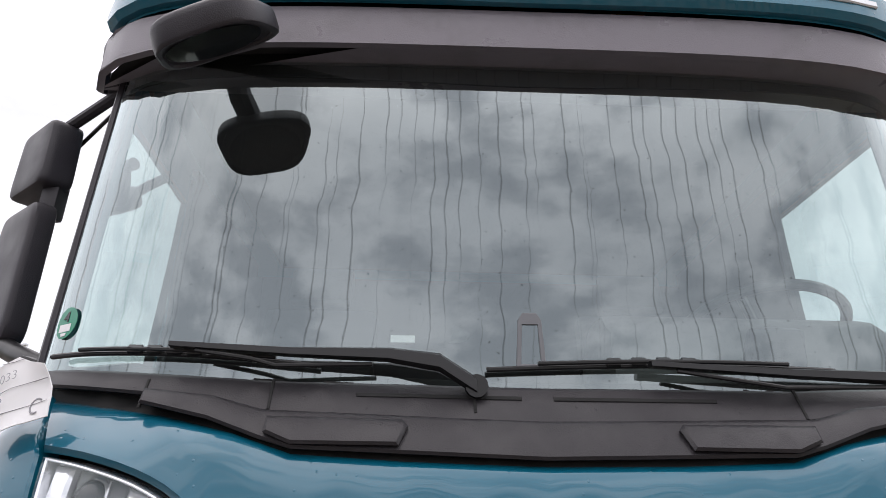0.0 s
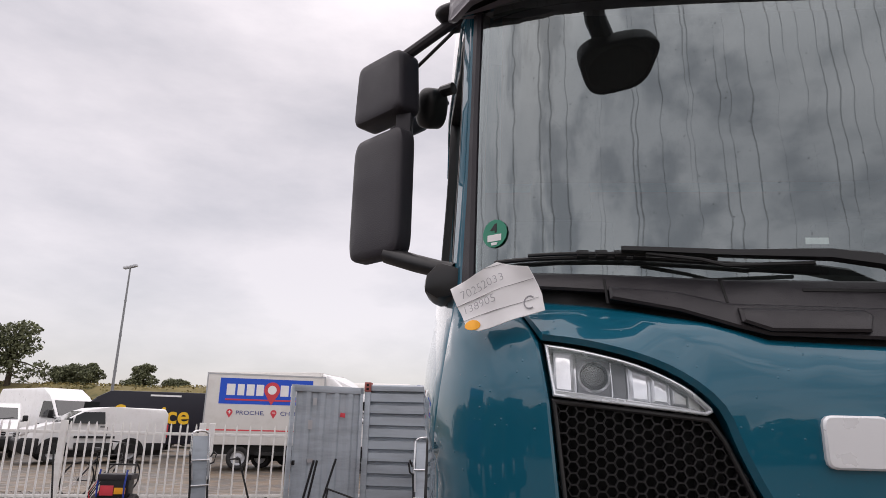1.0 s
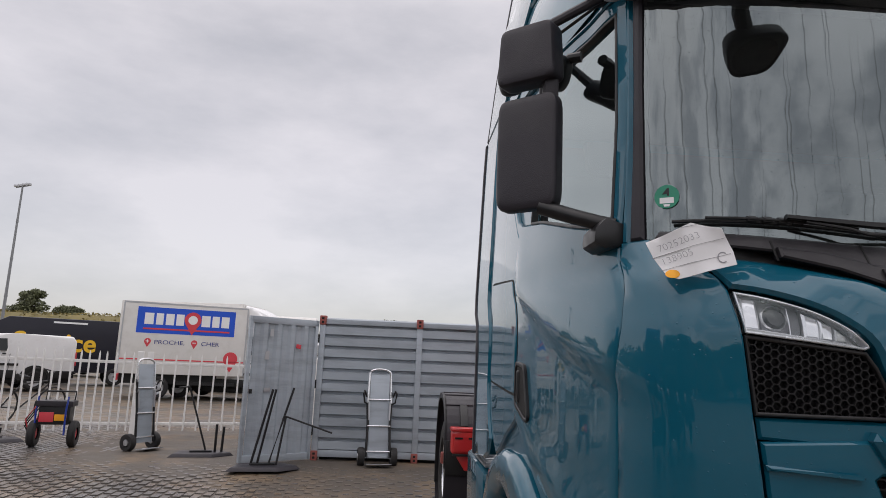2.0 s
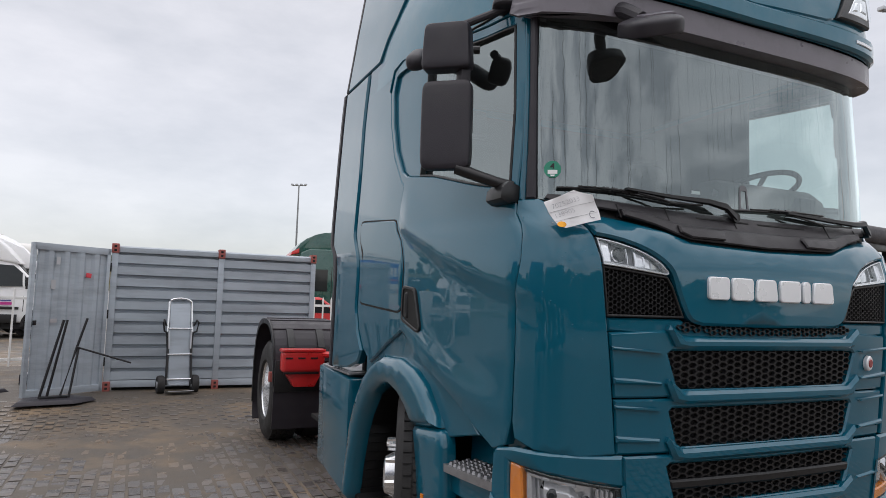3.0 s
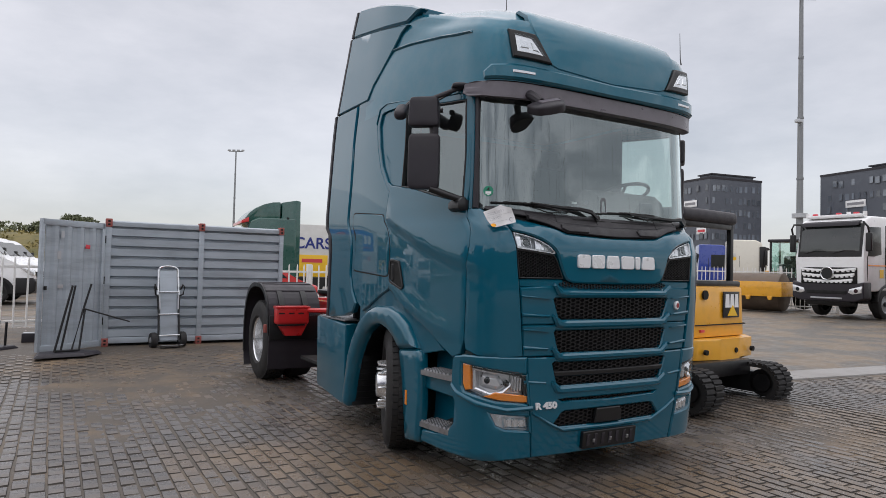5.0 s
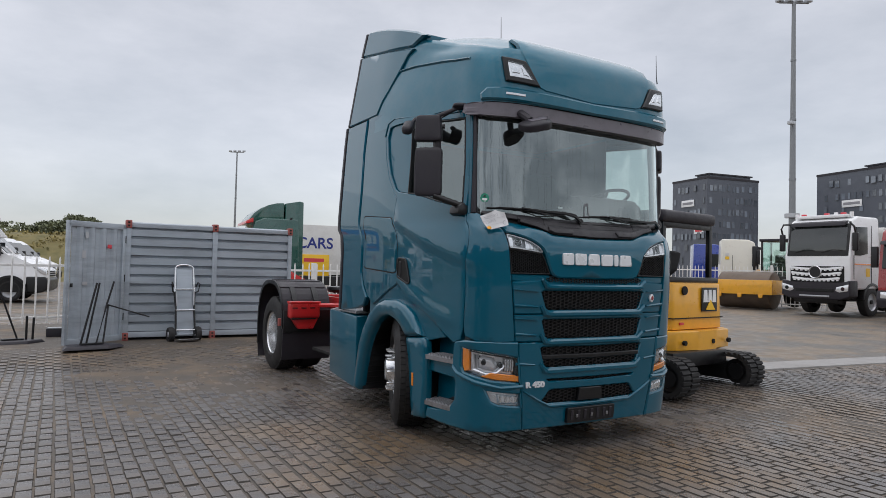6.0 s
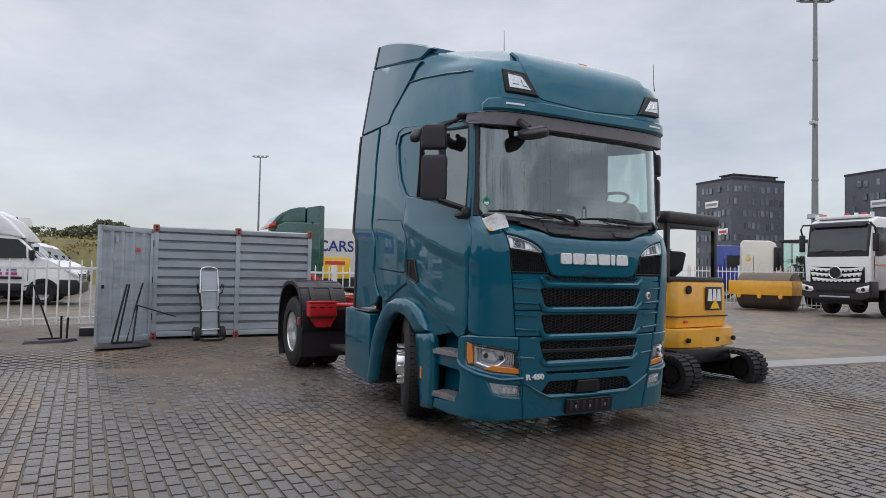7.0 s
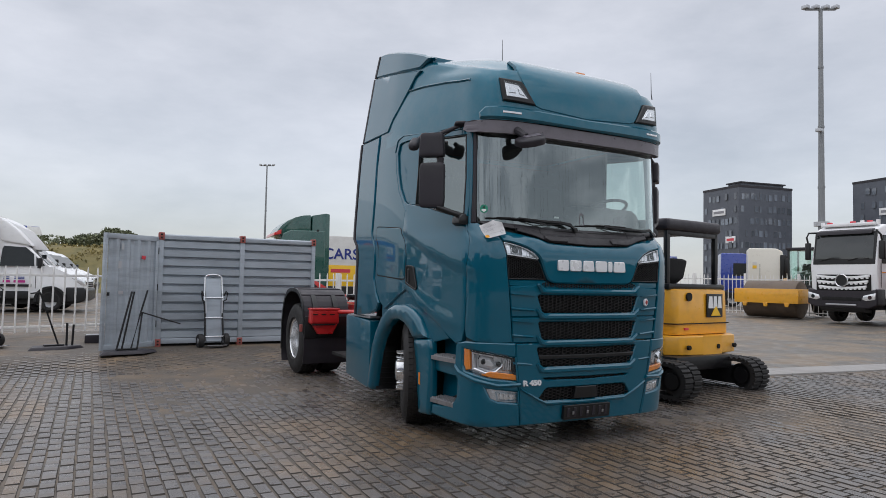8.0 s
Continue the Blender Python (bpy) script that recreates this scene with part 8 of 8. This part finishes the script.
vp(t, m, "cab_upper", prism([(-1.27, 1.7), (-0.95, 2.85), (0.3, 2.95), (0.3, 1.7)], -1.22, 1.22, "x", 0.02), WHITE)
vp(t, m, "chassis", box(-1.1, 1.1, -0.5, 9.8, 0.5, 1.0), BLUE)


# ---------- office buildings ----------
def office(x, y, turn, w, d, h, floors, cols, dcols, pent, signs):
    """A dark clad block with rows of separate windows, a parapet and a plant room on the roof."""
    t = thing("office_building", "anthracite clad office block with scattered windows", "building", (x, y, 0), turn, "office buildings")
    m = pose(x, y, 0, 0, 0, turn)

    def o(name, bm, material, label="", smooth=35, parent=None):
        bm.transform(m)
        return part(name, bm, material, parent or t, label, smooth=smooth)
    o("wall", box(0, w, 0, d, -1, h), CLADDING, smooth=0)
    for a in ((-0.1, w + 0.1, -0.1, 0.2), (-0.1, w + 0.1, d - 0.2, d + 0.1), (-0.1, 0.2, 0.2, d - 0.2), (w - 0.2, w + 0.1, 0.2, d - 0.2)):
        o("parapet", box(*a, h - 0.05, h + 0.45), PLASTIC, smooth=0)
    pr = o("plant_room", box(w * pent[0], w * pent[1], d * 0.06, d * 0.4, h, h + 1.1), CLADDING, smooth=0)
    o("plant_roof", box(w * pent[0] - 0.4, w * pent[1] + 0.4, d * 0.03, d * 0.43, h + 1.1, h + 1.4), PLASTIC, smooth=0, parent=pr)
    fh = h / (floors + 0.6)
    rng = random.Random(int(x * 7))
    wm, pm = mesh_of("window", box(-0.5, 0.5, -0.06, 0.08, -0.7, 0.7), WINGLASS, 0), mesh_of("frame", prism([(-0.56, -0.76), (0.56, -0.76), (0.56, 0.76), (-0.56, 0.76)], 0.0, 0.05, "y"), FRAMEGREY, 0)

    def put(px, py, pz, rot):
        if rng.random() < 0.22:
            return
        wd = part("window", wm, WINGLASS, t, local=True)
        k = rng.choice((0.5, 0.8, 0.8, 1.0))
        wd.matrix_basis = pose(px + rng.uniform(-0.25, 0.25), py, pz + rng.choice((0, 0, 0.2)), 0, 0, rot) @ Matrix.Diagonal((k, 1, 1, 1))
        fr_ = part("window_frame", pm, FRAMEGREY, wd, local=True)
        fr_.matrix_basis = pose(0, -0.03, 0)
    for f in range(floors):
        z = 0.9 + fh * f + fh * 0.5
        for c in range(cols):
            put((c + 0.7) * w / (cols + 0.4), -0.02, z, 0)
        for c in range(dcols):
            put(-0.02, (c + 0.7) * d / (dcols + 0.4), z, -90)
    for sx, sz, sw, face in signs:
        if face == 0:
            s_ = o("sign", box(sx, sx + sw, -0.25, -0.1, sz, sz + 1.3, 0.02), WHITE, "white sign with a dark bar")
            o("sign_bar", box(sx + 0.4, sx + sw - 0.4, -0.27, -0.25, sz + 0.4, sz + 0.85), SIGNRED, parent=s_)
        else:
            s_ = o("sign", box(-0.25, -0.1, sx, sx + sw, sz, sz + 1.6, 0.02), WHITE, "white sign with a dark bar")
            o("sign_bar", box(-0.27, -0.25, sx + 0.4, sx + sw - 0.4, sz + 0.5, sz + 1.1), INK if sz > 15 else SIGNRED, parent=s_)
    return t


office(129.8, 100.3, -10, 15.8, 12.2, 24.8, 8, 11, 8, (0.08, 0.88), [(4.2, 18.4, 4.4, 1), (0.9, 11.6, 3.2, 1)])
office(150.3, 69.6, -12, 24, 19, 26.0, 8, 15, 12, (0.1, 0.6), [(7.0, 18.0, 5.0, 1)])


# ---------- light masts ----------
def mast(x, y, z0, h, r, arms, label):
    t = thing("light_mast", label, "lamp post", (x, y, z0))
    part("mast", tube([(x, y, z0), (x, y, z0 + h)], r, sides=14, ends=r * 0.5), POLE, t)
    for k in range(1, 5):
        part("joint_ring", tube([(x, y, z0 + h * k / 5), (x, y, z0 + h * k / 5 + 0.12)], r * (1.12 - 0.1 * k), sides=14), POLE, t)
    part("lamp_bar", tube([(x - arms, y + arms * 0.6, z0 + h), (x + arms, y - arms * 0.6, z0 + h)], r * 0.35), POLE, t)
    for k in np.linspace(-1, 1, 4):
        c = (x + arms * k, y - arms * 0.6 * k, z0 + h)
        part("floodlight", box(c[0] - arms * 0.22, c[0] + arms * 0.22, c[1] - arms * 0.25, c[1] + arms * 0.25, c[2] + 0.02, c[2] + arms * 0.3, arms * 0.04), ALU, t)
    return t


big = mast(34.1, 19.5, 0.1, 18.0, 0.22, 0.75, "tall galvanised flood-light mast in the yard")
part("camera_box", box(33.5, 33.9, 19.2, 19.5, 10.6, 10.8, 0.03), ALU, big)
part("collar", tube([(34.1, 19.5, 5.05), (34.1, 19.5, 5.3)], 0.42, sides=16), ALU, big)
mast(9.35, 53.85, 1.0, 10.1, 0.11, 0.5, "slim lamp post with twin heads beyond the yard")
mast(-23.85, 37.4, 0.0, 10.7, 0.10, 0.5, "slim lamp post with twin heads beyond the fence")


# ---------- grassy bank with bushes and trees ----------
def bank_z(x, y):
    return 3.6 * smooth01(46, 56, y + 0.25 * (max(x, -19) + 10)) * (1 - smooth01(4, 20, x)) + 0.9 * smooth01(-19, -26, x) * smooth01(47, 57, y) + 0.4 * noise.noise((x * 0.08, y * 0.08, 0))


bm = bmesh.new()
gx, gy = np.linspace(-95, 24, 80), np.linspace(44, 130, 40)
grid = [[bm.verts.new((x, y, max(0.05, bank_z(x, y)) if y > 46 else -0.05)) for x in gx] for y in gy]
for r0, r1 in zip(grid, grid[1:]):
    for i in range(len(gx) - 1):
        bm.faces.new((r0[i], r0[i + 1], r1[i + 1], r1[i]))
tagged(part("grass_bank", bm, GRASS), "rough bank of dry yellow-green grass behind the yard", "bank", kind="structure")


def leaf_cloud(bm, c, rx, rz, n, size, rng):
    for _ in range(n):
        v = Vector((rng.gauss(0, 1), rng.gauss(0, 1), rng.gauss(0, 1))).normalized() * rng.uniform(0.55, 1.0)
        p = Vector((c[0] + v.x * rx, c[1] + v.y * rx, c[2] + v.z * rz))
        a = Vector((rng.gauss(0, 1), rng.gauss(0, 1), rng.gauss(0, 1))).normalized()
        b = a.cross(Vector((rng.gauss(0, 1), rng.gauss(0, 1), rng.gauss(0, 1)))).normalized()
        s = size * rng.uniform(0.6, 1.3)
        bm.faces.new([bm.verts.new(p + q) for q in (a * s, b * s * 0.6, -a * s, -b * s * 0.6)])


def tree(x, y, z, h, r, seed, label="broad-leaved tree on the grassy bank", trunk=0.3):
    rng = random.Random(seed)
    t = thing("tree", label, "tree", (x, y, z), 0, "trees on the bank")
    part("trunk", tube([(x, y, z - 0.3), (x + 0.05, y, z + h * 0.3), (x + rng.uniform(-0.2, 0.2), y, z + h * 0.8)], 0.05 * h, sides=8, ends=0.01 * h), BARK, t)
    bm, lim = bmesh.new(), bmesh.new()
    for k in range(22):
        a = rng.uniform(0, 2 * math.pi)
        rr = rng.uniform(0.1, 0.8) * r
        zz = z + h * (trunk + (0.95 - trunk) * rng.random() ** 0.8)
        rr *= 1.15 - 0.6 * ((zz - z) / h) ** 2
        c = (x + rr * math.cos(a), y + rr * math.sin(a), zz)
        tube([(x, y, z + h * 0.35), (x + rr * 0.5 * math.cos(a), y + rr * 0.5 * math.sin(a), (zz + z + h * 0.4) / 2), c], 0.02 * h, lim, 5, ends=0.004 * h)
        leaf_cloud(bm, c, r * rng.uniform(0.25, 0.42), r * rng.uniform(0.2, 0.34), 170, 0.09 + 0.014 * h, rng)
    part("limbs", lim, BARK, t)
    part("crown", bm, LEAF, t, smooth=0)
    return t


for i, (x, y, h, r) in enumerate(((-2.6, 60, 1.5, 1.5), (-1.4, 62, 1.7, 1.3), (-4.6, 63, 0.9, 1.6), (3.5, 66, 0.9, 1.4), (-35.4, 62, 2.0, 1.5), (-41.6, 59.6, 1.6, 2.0), (-39.6, 60.2, 1.9, 1.3), (-45.2, 56.6, 5.8, 3.0), (-48.8, 54.9, 6.4, 3.4), (-44.5, 65, 1.0, 2.2), (-37.2, 64, 0.8, 1.6), (-32.6, 63, 0.7, 1.5))):
    tree(x, y, max(0.1, bank_z(x, y)) + 0.1, h, r, 11 + i, trunk=0.1)
bm, rng = bmesh.new(), random.Random(5)
for k in range(60):
    x = -62 + 68 * k / 60 + rng.uniform(-1, 1)
    y = 66 + rng.uniform(-4, 6) - 0.12 * (x + 30)
    leaf_cloud(bm, (x, y, 3.9 + rng.uniform(0, 0.5)), rng.uniform(0.9, 1.9), rng.uniform(0.25, 0.6), 70, 0.2, rng)
tagged(part("hedge_line", bm, LEAF, smooth=0), "uneven line of far bushes along the bank", "bushes", kind="stuff")
bm = bmesh.new()
for k in range(1500):
    x, y = rng.uniform(-60, 6), rng.uniform(46, 66)
    z = bank_z(x, y)
    if z > 0.2:
        leaf_cloud(bm, (x, y, z + 0.04), rng.uniform(0.3, 0.9), rng.uniform(0.08, 0.2), 9, 0.13, rng)
tagged(part("grass_tufts", bm, GRASS, smooth=0), "tufts of dry grass on the bank", "grass", kind="stuff")


# unseen trees behind and beside the yard, guessed from dark shapes mirrored in the cab; added to darken the reflections
# in the paint and the glass
bm, rng = bmesh.new(), random.Random(9)
for k in range(150):
    a = radians(-205 + 165 * k / 149)
    d = 46 + rng.uniform(-5, 8)
    x, y, h = d * math.cos(a), d * math.sin(a) - 2, 5.2 + 0.9 * math.sin(k * 0.21) + rng.uniform(-0.7, 0.9)
    tube([(x, y, -0.1), (x, y, h * 0.7)], 0.16, bm, 6, ends=0.06)
    for q in range(5):
        leaf_cloud(bm, (x + rng.uniform(-2.6, 2.6), y + rng.uniform(-2, 2), h * rng.uniform(0.15, 0.85)), rng.uniform(1.3, 2.4), rng.uniform(0.9, 1.5), 45, 0.5, rng)
tagged(part("tree_belt", bm, LEAF, smooth=0), "unseen uneven belt of trees round the yard, added for its dark reflections", "trees", kind="stuff")


# ---------- ground ----------
bm = bmesh.new()
xs = np.concatenate([[-900, -300, -120], np.linspace(-60, 60, 81), [120, 300, 900]])
ys = np.concatenate([[-600, -150, -60], np.linspace(-30, 60, 61), [120, 300, 1500]])
grid = [[bm.verts.new((x, y, ground_z(x, y) - 0.03)) for x in xs] for y in ys]
for r0, r1 in zip(grid, grid[1:]):
    for i in range(len(xs) - 1):
        bm.faces.new((r0[i], r0[i + 1], r1[i + 1], r1[i]))
ground = tagged(part("ground", bm, ASPHALT), "worn grey yard surface, damp after rain", "ground", kind="structure")


def edge_y(x):
    """The far edge of the paving on the right, along the concrete strip."""
    return 1.72 - 0.11 * (x - 5.0)


def drift(x, y):
    """Height of the sand against the pavers: low in the joints, washed over them in patches."""
    a = noise.noise((x * 0.35 + 7.3, y * 0.55 + 1.7, 0.4)) + 0.55 * noise.noise((x * 1.3, y * 1.3, 3.0)) + 0.3 * noise.noise((x * 3.6, y * 3.6, 8.0)) + 0.3 * noise.noise((x * 11.0, y * 11.0, 2.0))
    w = 1.0 * math.exp(-((x + 2.6) / 1.3) ** 2 - ((y - 4.4) / 1.7) ** 2) + 0.5 * math.exp(-((x + 2.3) / 0.7) ** 2 - ((y - 1.6) / 2.0) ** 2) + 0.85 * smooth01(4.0, 6.5, y) * smooth01(-7.5, -5.5, x) + 0.55 * smooth01(1.2, 3.0, x) + 0.7 * smooth01(6.3, 7.8, y) - 0.25
    w += 0.55 * sum(math.exp(-((x - c) / 0.055) ** 2) for c in (-3.2, -3.02)) * smooth01(4.5, 2.5, y) * smooth01(-2.0, -0.5, y)
    return -0.0085 + (0.0088 + 0.0022 * smooth01(4.2, 6.0, y) * smooth01(-6.5, -5.0, x)) * smooth01(0.0, 0.9, a + w)


PX0, PX1, PY0, PY1 = -11.0, 12.0, -8.5, 12.0
px, py = np.linspace(PX0, PX1, 400), np.linspace(PY0, PY1, 360)
V = [(x, y, ground_z(x, y) + drift(x, y)) for x in px for y in py]
Fc = []
for i in range(len(px) - 1):
    for j in range(len(py) - 1):
        if not (px[i] > 3.6 and py[j + 1] > edge_y(px[i]) + 0.35):
            o = i * len(py) + j
            Fc.append((o, o + len(py), o + len(py) + 1, o + 1))
sand_mesh = bpy.data.meshes.new("sand_bed")
sand_mesh.from_pydata(V, [], Fc)
sand_mesh.materials.append(SAND)
bed = tagged(part("sand_bed", sand_mesh, SAND), "sand and dirt bed in the joints of the paving", "ground", kind="structure")
paving = tagged(new("paving"), "damp grey concrete block paving with sandy joints", "paving", kind="structure")

strip_ob = tagged(new("concrete_strip"), "pale concrete drainage strip across the yard", "kerb", kind="structure")
for k in range(14):
    x0, x1 = 3.9 + 1.5 * k, 3.9 + 1.5 * k + 1.49
    bm = bmesh.new()
    top = [(x0, edge_y(x0) + 0.05), (x1, edge_y(x1) + 0.05), (x1, edge_y(x1) + 0.62), (x0, edge_y(x0) + 0.62)]
    prism(top, 0.05, 0.128, "z", 0.008, bm)
    part("slab", bm, CONCRETE, strip_ob)

BW, BL = 0.105, 0.21
rng = random.Random(3)
V, Fc, singles = [], [], []
col = 0
x = PX0
while x < PX1:
    off = (col % 2) * BL / 2 + rng.uniform(-0.02, 0.02)
    y = PY0 + off
    while y < PY1:
        xx = x + 0.006 * math.sin(y * 0.9 + col)
        if not (xx > 3.8 and y > edge_y(xx) - 0.2) and not (y > 9.2 and xx > -3.0):
            if -4.35 < xx < -2.9 and 0.15 < y < 4.6 and len(singles) < 296:
                singles.append((xx, y))
            else:
                z = ground_z(xx + BW / 2, y + BL / 2) + rng.uniform(-0.0015, 0.0015)
                jx, jy = rng.uniform(-0.004, 0.004), rng.uniform(-0.005, 0.005)
                a, b, c, d = xx + 0.005 + jx, xx + BW - 0.005 + jx, y + 0.005 + jy, y + BL - 0.005 + jy
                t1, t2 = rng.uniform(-0.0012, 0.0012), rng.uniform(-0.0012, 0.0012)
                o = len(V)
                e, g = rng.uniform(0.006, 0.010), rng.uniform(0.006, 0.011)
                V += [(a, c, z - 0.02), (b, c, z - 0.02), (b, d, z - 0.02), (a, d, z - 0.02), (a + e, c + g, z + t1), (b - e, c + g, z - t1), (b - e, d - g, z + t2), (a + e, d - g, z - t2)]
                Fc += [(o + 4, o + 5, o + 6, o + 7), (o, o + 1, o + 5, o + 4), (o + 1, o + 2, o + 6, o + 5), (o + 2, o + 3, o + 7, o + 6), (o + 3, o, o + 4, o + 7)]
        y += BL
    col += 1
    x += BW
me = bpy.data.meshes.new("paver_field")
me.from_pydata(V, [], Fc)
me.materials.append(PAVER)
me.materials.append(JOINT)
me.polygons.foreach_set("material_index", [0, 1, 1, 1, 1] * (len(Fc) // 5))
tagged(part("paver_field", me, PAVER, paving), "rest of the damp concrete block paving", kind="stuff")
one = bmesh.new()
e = 0.007
vs = [one.verts.new(p) for p in ((-0.049, -0.1, -0.02), (0.049, -0.1, -0.02), (0.049, 0.1, -0.02), (-0.049, 0.1, -0.02), (-0.0425, -0.09, 0), (0.0425, -0.09, 0), (0.0425, 0.09, 0), (-0.0425, 0.09, 0))]
for q in ((4, 5, 6, 7), (0, 1, 5, 4), (1, 2, 6, 5), (2, 3, 7, 6), (3, 0, 4, 7)):
    one.faces.new([vs[i] for i in q])
one_mesh = mesh_of("paver", one, PAVER_ONE, 0)
one_mesh.materials.append(JOINT)
one_mesh.polygons.foreach_set("material_index", [0, 1, 1, 1, 1])
for xx, yy in singles:
    p = part("paver", one_mesh, PAVER_ONE, paving, local=True)
    p.matrix_basis = pose(xx + BW / 2 + rng.uniform(-0.004, 0.004), yy + BL / 2 + rng.uniform(-0.005, 0.005), ground_z(xx, yy) + rng.uniform(-0.003, 0.003), rng.uniform(-1, 1), rng.uniform(-1.5, 1.5), rng.uniform(-1.2, 1.2))
